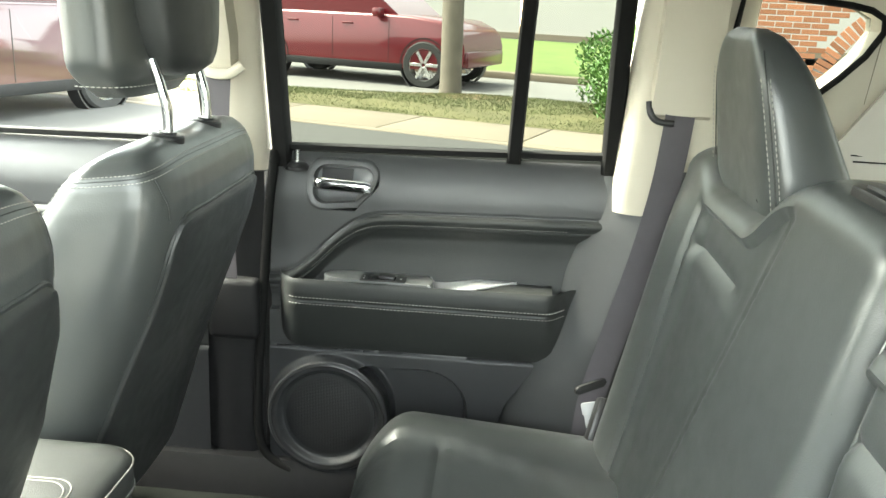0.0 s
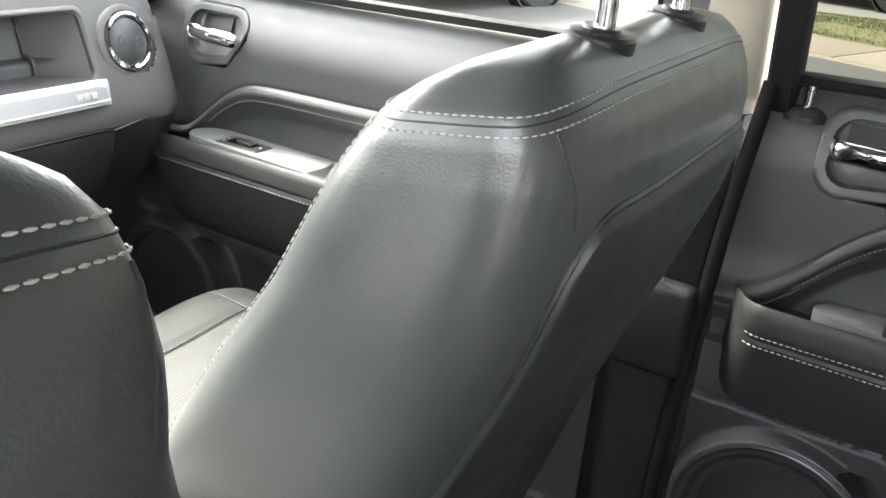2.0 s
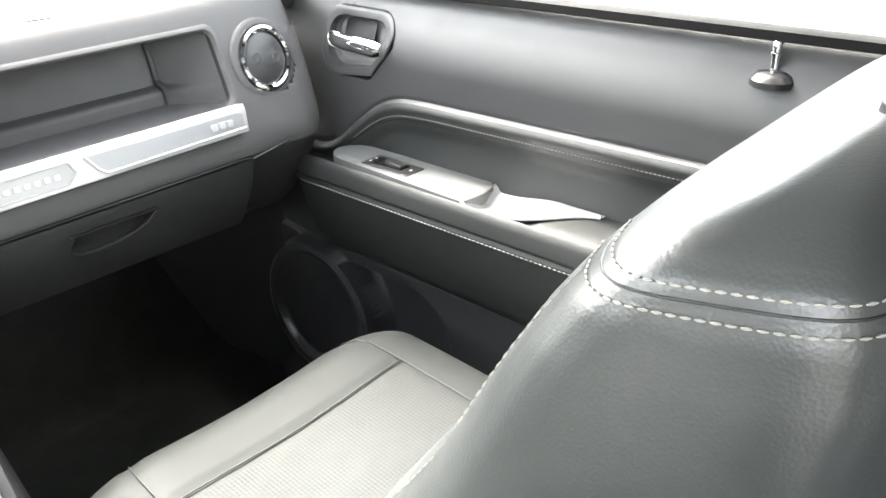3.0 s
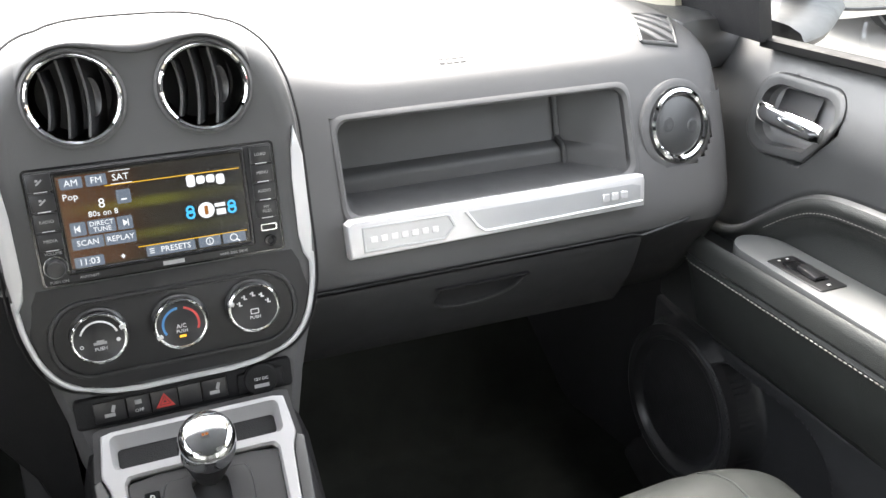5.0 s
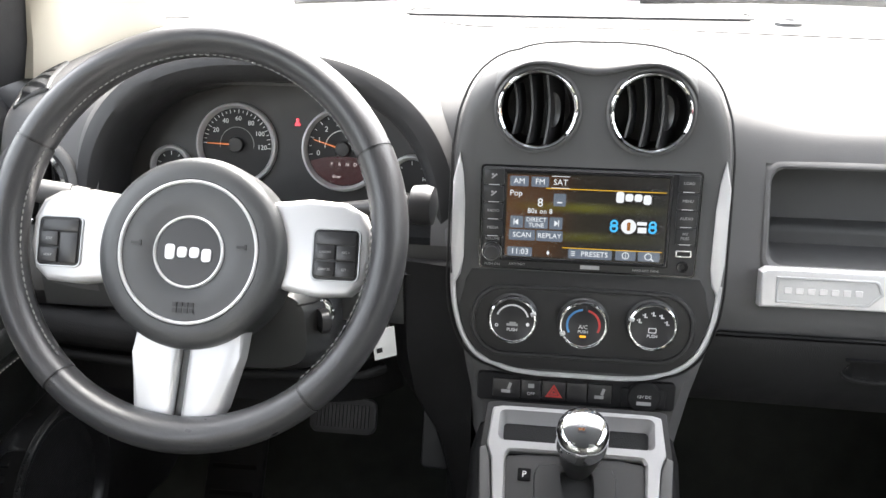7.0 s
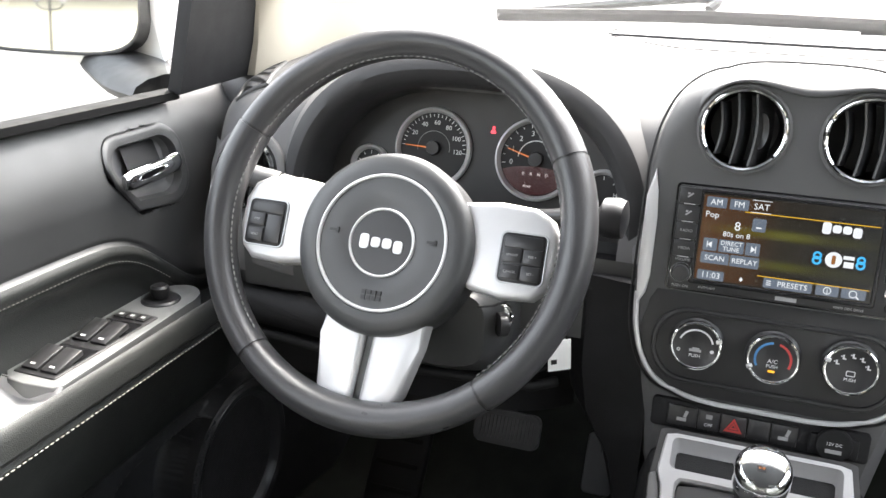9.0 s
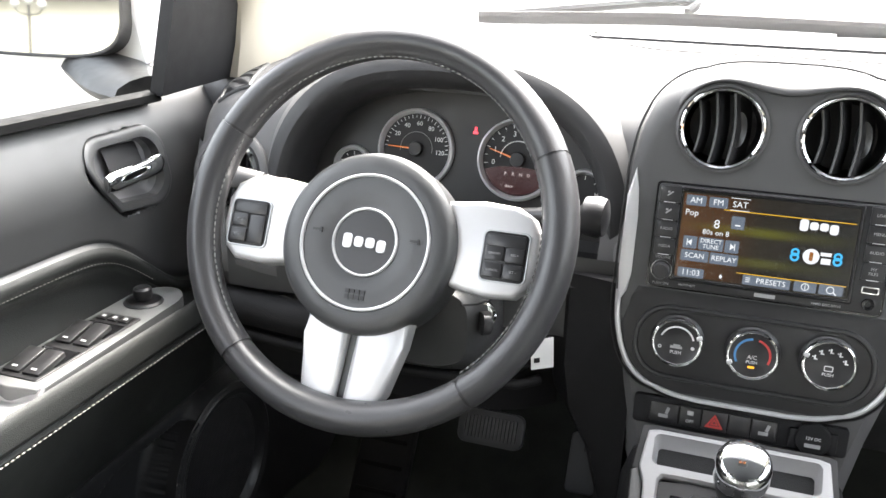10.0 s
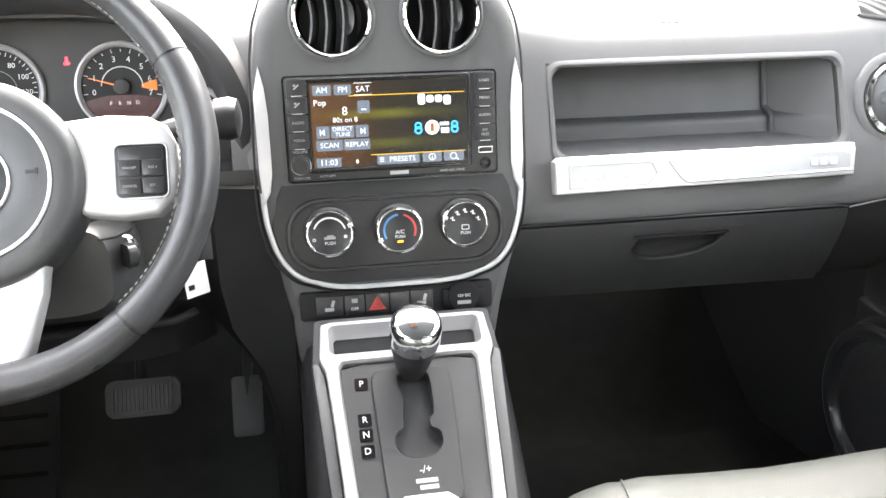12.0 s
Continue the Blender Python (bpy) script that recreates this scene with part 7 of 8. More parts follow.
# climate knobs
for i, (x, v) in enumerate(((-0.0665, -0.0935), (0.0015, -0.0945), (0.0665, -0.0925))):
    m = at3(km0, x, v, 0.005) @ Matrix.Scale(0.91, 4)
    kn = part("climate_knob", lathe(m, [(0.0275, 0.0), (0.0265, 0.002), (0.0250, 0.003), (0.0248, 0.010), (0.0236, 0.0125), (0.0225, 0.0125), (0.0215, 0.0118), (0.0, 0.0118)], 56), SATIN, stack, "round black climate knob with chrome edge")
    part("knob_chrome", join(tube([m @ V(0.0240 * math.cos(radians(a)), 0.0240 * math.sin(radians(a)), 0.0115) for a in range(0, 361, 6)][:-1], 0.0016, 8, closed=True)), CHROME, kn)
    part("pointer", box(at3(m, 0, 0, 0.0118) @ Matrix.Rotation(radians((20, 205, 160)[i]), 4, "Z"), 0.0205, 0.0262, -0.0022, 0.0022, -0.003, 0.0026, 0.001), SILVER, kn)
    f = at3(m, 0, 0, 0.0119)
    if i == 0:
        part("fan_arc", prism(f, circle(0, 0, 0.0178, 30, 15, 160) + circle(0, 0, 0.0160, 30, 160, 15), 0, 0.0002), WHITE_PRINT, kn)
        writing("knob_word", "PUSH", 0.0048, at3(f, 0, -0.0105, 0.0003), WHITE_PRINT, kn)
        part("knob_icon", join(box(f, -0.006, 0.006, -0.0062, -0.0035, 0, 0.0002), box(f, -0.003, 0.004, -0.0038, -0.0018, 0, 0.0002)), GREY_PRINT, kn)
        part("knob_icon", ring_prism(f, circle(-0.0165, -0.006, 0.0018, 14), circle(-0.0165, -0.006, 0.0010, 14), 0, 0.0002), WHITE_PRINT, kn)
        part("knob_icon", lathe(at3(f, 0.0165, -0.004), [(0, 0.0003), (0.002, 0.0002), (0.002, 0)], 8), WHITE_PRINT, kn)
    elif i == 1:
        for c0, c1, mt in ((95, 210, BLUEP), (-25, 75, REDP)):
            part("heat_arc", prism(f, circle(0, 0, 0.0180, 24, c0, c1) + circle(0, 0, 0.0158, 24, c1, c0), 0, 0.0002), mt, kn)
        writing("knob_word", "A/C", 0.0058, at3(f, 0, -0.0020, 0.0003), WHITE_PRINT, kn)
        writing("knob_word", "PUSH", 0.0046, at3(f, 0, -0.0072, 0.0003), WHITE_PRINT, kn)
        part("knob_lamp", box(f, -0.0032, 0.0032, -0.0135, -0.0112, 0, 0.0005), lit("amber_lamp", (1.0, 0.45, 0.03), 1.5), kn, "lit amber lamp")
    else:
        for j, a in enumerate((160, 125, 90, 55, 15)):
            q = at3(f, 0.0148 * math.cos(radians(a)), 0.002 + 0.0125 * math.sin(radians(a)))
            part("flow_icon", join(box(q, -0.0008, 0.0008, -0.0022, 0.0024, 0, 0.0002), box(q, -0.0008, 0.0026, -0.0022, -0.0010, 0, 0.0002), box(q, -0.0026, -0.0012, 0.0002, 0.0014, 0, 0.0002)), WHITE_PRINT, kn)
        part("flow_icon", ring_prism(f, rrect(0, -0.0035, 0.0042, 0.0028, 0.001, 3), rrect(0, -0.0035, 0.0034, 0.0020, 0.0006, 3), 0, 0.0002), WHITE_PRINT, kn)
        writing("knob_word", "PUSH", 0.0046, at3(f, 0, -0.0098, 0.0003), WHITE_PRINT, kn)

# switch row under the stack
rm = plane((-0.003, 0.048, 0.8505), (1, 0, 0), (0, 0.14, 1))
row = thing("switch_row", (-0.003, 0.05, 0.84), "black switch row with seat heater and hazard switches", "switch panel")
part("surround", prism(rm, rrect(-0.002, 0.0, 0.098, 0.0145, 0.004, 4), -0.006, 0.0035, 0.0015), LOWER, row)
for i, (x0, x1) in enumerate(((-0.084, -0.0565), (-0.0555, -0.0355), (-0.0345, -0.011), (-0.010, 0.010), (0.011, 0.034))):
    sw = part("switch", box(rm, x0, x1, -0.0102, 0.0102, 0.002, 0.0055, 0.0012), SATIN, row, "black push switch")
    xc = (x0 + x1) / 2
    if i in (0, 4):
        part("heater_icon", join(box(at3(rm, xc, -0.001, 0.0056), -0.005, 0.004, -0.004, -0.0005, 0, 0.0002), box(at3(rm, xc + 0.003, 0.002, 0.0056) @ Matrix.Rotation(-0.3, 4, "Z"), -0.0015, 0.0015, -0.003, 0.004, 0, 0.0002)), GREY_PRINT, sw)
    elif i == 1:
        part("skid_icon", join(box(at3(rm, xc, 0.004, 0.0056), -0.003, 0.003, -0.0022, 0.0022, 0, 0.0002)), GREY_PRINT, sw)
        writing("switch_word", "OFF", 0.0045, at3(rm, xc, -0.0045, 0.0057), WHITE_PRINT, sw)
    elif i == 2:
        t3 = lambda k: [(xc - 0.0085 * k, -0.0055 * k - 0.0003), (xc + 0.0085 * k, -0.0055 * k - 0.0003), (xc, 0.0085 * k - 0.0003)]
        part("hazard_mark", join(ring_prism(at3(rm, 0, -0.001, 0.0055), t3(1.0), t3(0.62), 0, 0.0004), ring_prism(at3(rm, 0, -0.001, 0.0055), t3(0.48), t3(0.2), 0, 0.0004)), REDP, sw, "red hazard triangle", smooth=False)
socket = part("socket_cap", join(lathe(at3(rm, 0.0655, 0.0, 0.003), [(0.0165, 0), (0.0165, 0.004), (0.0150, 0.0055), (0.0, 0.0058)], 32), box(rm, 0.044, 0.087, -0.0115, 0.0085, 0.002, 0.0065, 0.002)), LOWER, row, "black power socket cap")
writing("switch_word", "12V DC", 0.0042, at3(rm, 0.0655, 0.0015, 0.009), WHITE_PRINT, socket)
part("socket_icon", box(at3(rm, 0.0655, -0.0055, 0.0088), -0.007, 0.007, -0.0018, 0.0018, 0, 0.0004), GREY_PRINT, socket)

# ---- centre console with the gear selector ----
GATE = surface("gate_plastic", (0.030, 0.030, 0.031), 0.42, spec=0.45, grain=0.18, scale=1700, kind="pebble", mottle=0.12)
SL = radians(38)
cs = plane((-0.003, -0.026, 0.798), (1, 0, 0), (0, math.cos(SL), math.sin(SL)))
console = thing("centre_console", (0.0, -0.2, 0.45), "dark plastic centre console with silver frame", "console")
side = [(0.03, 0.835), (-0.03, 0.792), (-0.12, 0.718), (-0.16, 0.69), (-0.24, 0.665), (-0.50, 0.665), (-0.62, 0.665)]
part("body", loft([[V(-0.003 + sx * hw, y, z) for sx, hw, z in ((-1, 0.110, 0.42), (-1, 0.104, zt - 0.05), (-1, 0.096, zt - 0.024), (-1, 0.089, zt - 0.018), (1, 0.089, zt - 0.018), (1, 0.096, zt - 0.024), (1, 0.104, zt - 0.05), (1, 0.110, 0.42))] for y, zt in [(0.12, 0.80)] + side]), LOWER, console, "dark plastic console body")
out_f = [(-0.0815, 0.067), (0.0815, 0.067), (0.0855, 0.028), (0.080, 0.014), (0.077, -0.02), (0.068, -0.17), (-0.068, -0.17), (-0.077, -0.02), (-0.080, 0.014), (-0.0855, 0.028)]
in_f = [(-0.062, 0.022), (0.062, 0.022), (0.066, 0.016), (0.066, 0.010), (0.065, -0.02), (0.056, -0.17), (-0.056, -0.17), (-0.065, -0.02), (-0.066, 0.010), (-0.066, 0.016)]


def soften(pts, k=2, r=0.2):
    """Round the corners of an outline by cutting them."""
    for _ in range(k):
        pts = [p for a, b in zip(pts, pts[1:] + pts[:1]) for p in ((a[0] * (1 - r) + b[0] * r, a[1] * (1 - r) + b[1] * r), (a[0] * r + b[0] * (1 - r), a[1] * r + b[1] * (1 - r)))]
    return pts


def holed(m, outer, holes, z):
    """A flat face with openings in it."""
    bm = bmesh.new()
    for ring in [outer] + holes:
        vs = [bm.verts.new(m @ V(x, y, z)) for x, y in ring]
        for a, b in zip(vs, vs[1:] + vs[:1]):
            bm.edges.new((a, b))
    bmesh.ops.triangle_fill(bm, edges=bm.edges[:], use_beauty=True)
    return bm


def wall_of(m, *rings):
    """Walls through outlines that have equally many points, each with its height."""
    return loft([[m @ V(x, y, z) for x, y in ring] for ring, z in rings], caps=False)


def shrink(pts, g, c=(0.0, 0.0)):
    return [(c[0] + (x - c[0]) * g, c[1] + (y - c[1]) * g) for x, y in pts]


out_s, in_s = soften(out_f, 2, 0.06), soften(in_f, 2, 0.1)
mid_s = [(x * 0.977, -0.03 + (y + 0.03) * 0.975) for x, y in out_s]
in_big = [(x * 1.03, -0.03 + (y + 0.03) * 1.04) for x, y in in_s]
slot_top, slot_low = rrect(0, 0.0465, 0.0750, 0.0155, 0.006, 5), rrect(0, 0.0430, 0.0700, 0.0090, 0.004, 5)
part("frame_rail", join(holed(cs, mid_s, [in_big, slot_top], 0.006), wall_of(cs, (mid_s, 0.006), ([((a[0] + b[0] * 2) / 3, (a[1] + b[1] * 2) / 3) for a, b in zip(mid_s, out_s)], 0.0052), (out_s, 0.0025), (out_s, -0.016)), wall_of(cs, (in_big, 0.006), (in_s, 0.0035), (in_s, -0.006))), FRAME_SILVER, console, "silver console frame")
part("slot_wall", wall_of(cs, (slot_top, 0.006), (shrink(slot_top, 0.99, (0, 0.0465)), 0.0052), (slot_low, -0.007)), FRAME_SILVER, console, "sloping sides of the slot")
part("slot", join(prism(cs, rrect(0, 0.0430, 0.072, 0.0110, 0.003, 4), -0.010, -0.0068)), LOWER, console, "dark slot")
for sx in (-1, 1):
    strip = [(sx * x, y) for x, y in ((0.0805, 0.013), (0.0860, 0.027), (0.0925, 0.024), (0.0785, -0.17), (0.0690, -0.17), (0.0782, -0.02))]
    part("side_strip", prism(cs, strip if sx < 0 else strip[::-1], -0.018, 0.001, 0.0015), PLASTIC, console)
border = soften([(-0.0870, 0.0725), (0.0870, 0.0725), (0.0915, 0.024), (-0.0915, 0.024)], 2, 0.04)
part("frame_border", join(holed(cs, border, [[(-0.0795, 0.0655), (0.0795, 0.0655), (0.084, 0.030), (-0.084, 0.030)]], -0.001), wall_of(cs, (border, -0.001), (border, -0.03))), BLACK, console, smooth=False)
gate = [(-0.014, 0.006), (0.014, 0.006), (0.0175, 0.0), (0.0175, -0.036), (0.0115, -0.041), (0.0125, -0.049), (0.021, -0.053), (0.022, -0.066), (0.012, -0.0765), (-0.012, -0.0765), (-0.022, -0.066), (-0.021, -0.053), (-0.0125, -0.048), (-0.012, -0.032), (-0.009, -0.022), (-0.013, -0.006)]
gate = soften(gate, 3)
rise = soften([(-0.034, 0.012), (0.034, 0.012), (0.039, 0.002), (0.034, -0.125), (-0.034, -0.125), (-0.039, 0.002)], 2, 0.1)
rise_top = shrink(rise, 0.965, (0, -0.04))
part("gate_plate", holed(cs, soften([(-0.065, 0.021), (0.065, 0.021), (0.066, 0.0), (0.057, -0.172), (-0.057, -0.172), (-0.066, 0.0)], 1), [rise], 0.0006), GATE, console, "dark gate plate")
part("gate_rise", join(holed(cs, rise_top, [shrink(gate, 1.03, (0, -0.04))], 0.0045), wall_of(cs, (rise, 0.0006), (shrink(rise, 0.985, (0, -0.04)), 0.0038), (rise_top, 0.0045))), GATE, console)
part("gate_cut", join(wall_of(cs, (shrink(gate, 1.03, (0, -0.04)), 0.0045), (gate, 0.0035), (gate, -0.007)), prism(cs, rrect(0, -0.035, 0.03, 0.05, 0.004, 3), -0.0105, -0.007)), GATE, console, "dark gear gate cut-out")
for s, v in (("P", 0.0), ("R", -0.036), ("N", -0.0505), ("D", -0.066)):
    t = part("gear_mark", prism(cs, rrect(-0.0475, v, 0.0062, 0.0060, 0.001, 2), 0.001, 0.0018), GLOSS, console)
    writing("gear_letter", s, 0.0088, at3(cs, -0.0475, v, 0.0019), WHITE_PRINT, t)
writing("gear_sign", "-/+", 0.0095, at3(cs, 0.002, -0.089, 0.0048), WHITE_PRINT, console)
for j in range(2):
    part("sign_bar", box(at3(cs, 0.002, -0.099 - 0.006 * j, 0.0046), -0.010 + 0.003 * j, 0.010, -0.002, 0.002, 0, 0.0003), GREY_PRINT, console)
part("cup_trim", tube([cs @ V(x, y, 0.003) for x, y in ((-0.05, -0.16), (-0.036, -0.130), (-0.018, -0.116), (0.018, -0.116), (0.036, -0.130), (0.05, -0.16))], 0.0055, 10), SILVER, console, "silver cup holder trim")
lever = thing("gear_lever", (0.0, -0.03, 0.79), "gear lever with a chrome-topped black knob", "gear lever")
ax = (V(0.007, -0.056, 0.874) - V(0.0, -0.004, 0.792)).normalized()
gm2 = plane((0.0, -0.004, 0.792), (1, 0, 0), ax.cross(V(1, 0, 0)))
zr = [(0.010, -0.01), (0.0125, 0.004), (0.0155, 0.018), (0.0185, 0.036), (0.0212, 0.052), (0.0226, 0.064), (0.0230, 0.072)]
part("knob", lathe(gm2, zr, 40), SATIN, lever, "black leather gear knob")
part("knob_cap", lathe(gm2, [(0.0232, 0.0675), (0.0240, 0.069), (0.0243, 0.076), (0.0241, 0.084), (0.0236, 0.0892), (0.0225, 0.0930), (0.0207, 0.0955), (0.0180, 0.0970), (0.0140, 0.0982), (0.0100, 0.0991), (0.0050, 0.0997), (0.0, 0.0999)], 48), CHROME, lever, "polished chrome knob cap")
part("boot", lathe(gm2, [(0.016, -0.012), (0.013, -0.002), (0.0105, 0.004)], 30), RUBBER, lever)


# ---- outside ----
ASPHALT = surface("asphalt", (0.050, 0.049, 0.047), 0.9, grain=0.8, scale=60, mottle=0.25, blotch=0.7, rvar=0.05)
CONCRETE = surface("pavement_concrete", (0.165, 0.138, 0.103), 0.9, grain=0.5, scale=90, mottle=0.12, blotch=1.5, rvar=0.05)
SOIL = surface("lawn_soil", (0.090, 0.084, 0.032), 0.95, grain=0.8, scale=40, mottle=0.45, blotch=1.2, rvar=0.02)
BLADE = surface("grass_blade", (0.080, 0.096, 0.027), 0.7, mottle=0.5, blotch=0.9, rvar=0.05)
BARK = surface("tree_bark", (0.15, 0.13, 0.105), 0.9, grain=1.0, scale=18, mottle=0.3, blotch=5)
LEAF = surface("leaf", (0.06, 0.14, 0.03), 0.5, mottle=0.45, blotch=3)
RED = surface("red_car_paint", (0.115, 0.007, 0.013), 0.3, metal=0.3, coat=0.8, mottle=0.05, rvar=0.05)
PLUM = surface("dark_red_car_paint", (0.040, 0.010, 0.017), 0.3, metal=0.3, coat=0.8, mottle=0.05, rvar=0.05)
TYRE = surface("tyre", (0.02, 0.02, 0.02), 0.8, grain=0.3, scale=200)
ALLOY = surface("alloy", (0.6, 0.6, 0.6), 0.3, metal=0.9, mottle=0.05)
TINT = surface("tinted_glass", (0.03, 0.035, 0.035), 0.08, mottle=0.05, rvar=0.03)
MORTAR = surface("mortar", (0.300, 0.276, 0.240), 0.9, grain=0.5, scale=200)
RENDER_W = surface("pale_wall", (0.396, 0.385, 0.363), 0.85, grain=0.2, scale=50, mottle=0.05, blotch=0.5)

ground = part("ground", sheet(lambda u, v: V(-120 + 240 * u, -120 + 240 * v, -0.01 + 0.02 * noise.noise((u * 60, v * 60, 1))), 60, 60), ASPHALT)
tagged(ground, "grey worn asphalt car park reaching the horizon", "asphalt", kind="structure")
# the strip: pavement, lawn and the road beyond run slightly askew of the car
STRIP = Matrix.Translation((7.93, 0.0, 0.0)) @ Matrix.Rotation(radians(-18.5), 4, "Z")


def strip_box(x0, x1, y0, y1, z0, z1, r=0.0):
    return box(STRIP, x0, x1, y0, y1, z0, z1, r)


apron = part("apron", sheet(lambda u, v: STRIP @ V(-5.0 + 4.83 * u, -20 + 40 * v, 0.015 + 0.075 * sstep(0.1, 1.0, u) + 0.004 * noise.noise((u * 9, v * 70, 2))), 24, 120), ASPHALT)
tagged(apron, "worn grey asphalt rising gently to the pavement", "asphalt", kind="structure")
pave = tagged(new("pavement"), "pale concrete pavement with cut joints", "pavement", kind="structure")
slab_me = None
for i in range(26):
    y = -20 + 1.55 * i
    if slab_me is None:
        slab = part("slab", box(I4, 0.0, 1.15, 0.0, 1.535, -0.06, 0.10, 0.012), CONCRETE, None)
        slab_me = slab.data
    else:
        slab = new("slab", slab_me)
    slab.matrix_world = STRIP @ Matrix.Translation((0.0, y, 0.0))
    slab.parent = pave
tagged(part("kerb", strip_box(-0.17, -0.015, -20, 20, -0.05, 0.10, 0.02), CONCRETE), "worn concrete kerb at the car park edge", "kerb", kind="structure")
def lawn_edge(y):
    """The lawn bulges out round the tree and narrows beyond it."""
    return interp(y, (-0.5, 0.4, 1.5, 2.9, 6.0), (4.25, 4.15, 3.25, 2.75, 2.5))


def lawn_height(u):
    return (0.095 + 0.045 * math.sin(3.14 * u)) * sstep(1.0, 0.96, u) + 0.005


lawn = tagged(part("lawn", sheet(lambda u, v: STRIP @ V(1.16 + (lawn_edge(-4.4 + 24.4 * v) - 1.16) * u, -4.4 + 24.4 * v, lawn_height(u) + 0.012 * noise.noise((u * 6, v * 60, 3))), 24, 160), SOIL), "mown grass strip with bare patches", "lawn", kind="structure")
rng = random.Random(5)
gb_ = bmesh.new()
for i in range(70000):
    u, y = rng.random(), rng.uniform(-4.3, 7.0)
    if noise.noise((u * 3, y * 0.9, 7)) < -0.12 and rng.random() < 0.75:
        continue
    p = STRIP @ V(1.18 + (lawn_edge(y) - 1.22) * u, y, lawn_height(u))
    h, a = rng.uniform(0.012, 0.034), rng.uniform(0, 6.28)
    d = V(math.cos(a), math.sin(a), 0) * 0.0045
    tipv = p + V(rng.uniform(-0.03, 0.03), rng.uniform(-0.03, 0.03), h)
    gb_.faces.new([gb_.verts.new(q) for q in (p - d, p + d, tipv)])
tagged(part("grass", gb_, BLADE, smooth=False), "short green and yellowing grass", "grass", kind="stuff")
tagged(part("road", strip_box(2.45, 8.0, -2.6, 30, -0.05, 0.012), surface("pale_road", (0.144, 0.141, 0.135), 0.9, grain=0.5, scale=60, mottle=0.12, blotch=0.8)), "pale grey lane beyond the grass", "road", kind="structure")
tagged(part("far_kerb", strip_box(8.0, 8.3, -2.6, 30, -0.05, 0.14, 0.03), CONCRETE), "concrete kerb across the lane", "kerb", kind="structure")
far_lawn = tagged(part("far_lawn", sheet(lambda u, v: STRIP @ V(8.31 + 9.4 * u, -2.6 + 32 * v, 0.1 + 0.3 * u), 8, 60), surface("far_grass", (0.095, 0.14, 0.03), 0.9, grain=1.0, scale=30, mottle=0.4, blotch=1.5)), "bright green grass bank across the lane", "lawn", kind="structure")


def leaves(bm, centre, spread, count, size, rg):
    for _ in range(count):
        while True:
            q = V(rg.uniform(-1, 1), rg.uniform(-1, 1), rg.uniform(-1, 1))
            if q.length < 1 and q.length > 0.55:
                break
        p = V(*centre) + V(q.x * spread[0], q.y * spread[1], q.z * spread[2])
        n1 = V(rg.uniform(-1, 1), rg.uniform(-1, 1), rg.uniform(-0.6, 1)).normalized()
        t = n1.orthogonal().normalized() * size * rg.uniform(0.6, 1.3)
        b = n1.cross(t).normalized() * size * 0.5
        bm.faces.new([bm.verts.new(p + k) for k in (-t, b, t, -b)])


# bare brown litter round the foot of the tree
litter = bmesh.new()
lr = random.Random(11)
for i in range(1500):
    a, r = lr.uniform(0, 6.28), 0.25 + 0.75 * lr.random() ** 1.4
    ly = 0.72 + 1.15 * r * math.sin(a)
    lx = min(3.4 + 0.7 * r * math.cos(a), lawn_edge(ly) - 0.16)
    c = STRIP @ V(lx, ly, lawn_height((lx - 1.16) / (lawn_edge(ly) - 1.16)) + 0.006)
    t = lr.uniform(0, 6.28)
    d, e = V(math.cos(t), math.sin(t), lr.uniform(-0.3, 0.3)) * lr.uniform(0.012, 0.028), V(-math.sin(t), math.cos(t), 0.2) * 0.010
    litter.faces.new([litter.verts.new(c + k) for k in (-d, e, d, -e)])
tagged(part("leaf_litter", litter, surface("dry_leaf", (0.16, 0.095, 0.05), 0.9, mottle=0.4, blotch=6), smooth=False), "dry brown leaf litter round the tree foot", "leaves", kind="stuff")
# tree on the strip
tree = thing("tree", (11.8, -0.37, 0.05), "young street tree with a pale grey trunk on the grass", "tree")
tp = [V(11.8, -0.37, 0.0), V(11.8, -0.37, 0.35), V(11.79, -0.36, 1.2), V(11.78, -0.34, 2.4), V(11.8, -0.37, 3.4)]
part("trunk", tube(smooth_path(tp, 5), [0.23, 0.19, 0.172, 0.165, 0.16] + [0.155] * 11 + [0.14] * 5, 16), BARK, tree, "pale grey bark trunk")
cb = bmesh.new()
lg = random.Random(3)
for i in range(9):
    a = i * 0.7
    c = (11.8 + 1.3 * math.cos(a) * (i % 3) / 2, -0.37 + 1.3 * math.sin(a) * (i % 3) / 2, 3.8 + 0.35 * i)
    leaves(cb, c, (1.0, 1.0, 0.7), 500, 0.06, lg)
    if i < 6:
        part("limb", tube([V(11.8, -0.37, 3.0), V(*c)], [0.07, 0.02], 7), BARK, tree)
part("crown", cb, LEAF, tree, "green leafy crown", smooth=False)
# hedge bush
bush = thing("bush", (9.9, -2.75, 0.05), "dense bright green clipped bush on the grass", "bush")
bb_ = bmesh.new()
for i in range(26):
    leaves(bb_, (9.95 + lg.uniform(-0.4, 0.5), -2.80 + lg.uniform(-0.35, 0.4), 0.32 + lg.uniform(0, 0.78)), (0.42, 0.42, 0.34), 620, 0.032, lg)
part("foliage", bb_, surface("bush_leaf", (0.075, 0.16, 0.03), 0.5, mottle=0.5, blotch=4), bush, smooth=False)
for i in range(5):
    part("stem", tube([V(9.8 + 0.1 * i, -2.9 + 0.06 * i, 0.05), V(9.6 + 0.18 * i, -2.95 + 0.1 * i, 0.9)], [0.03, 0.012], 6), BARK, bush)


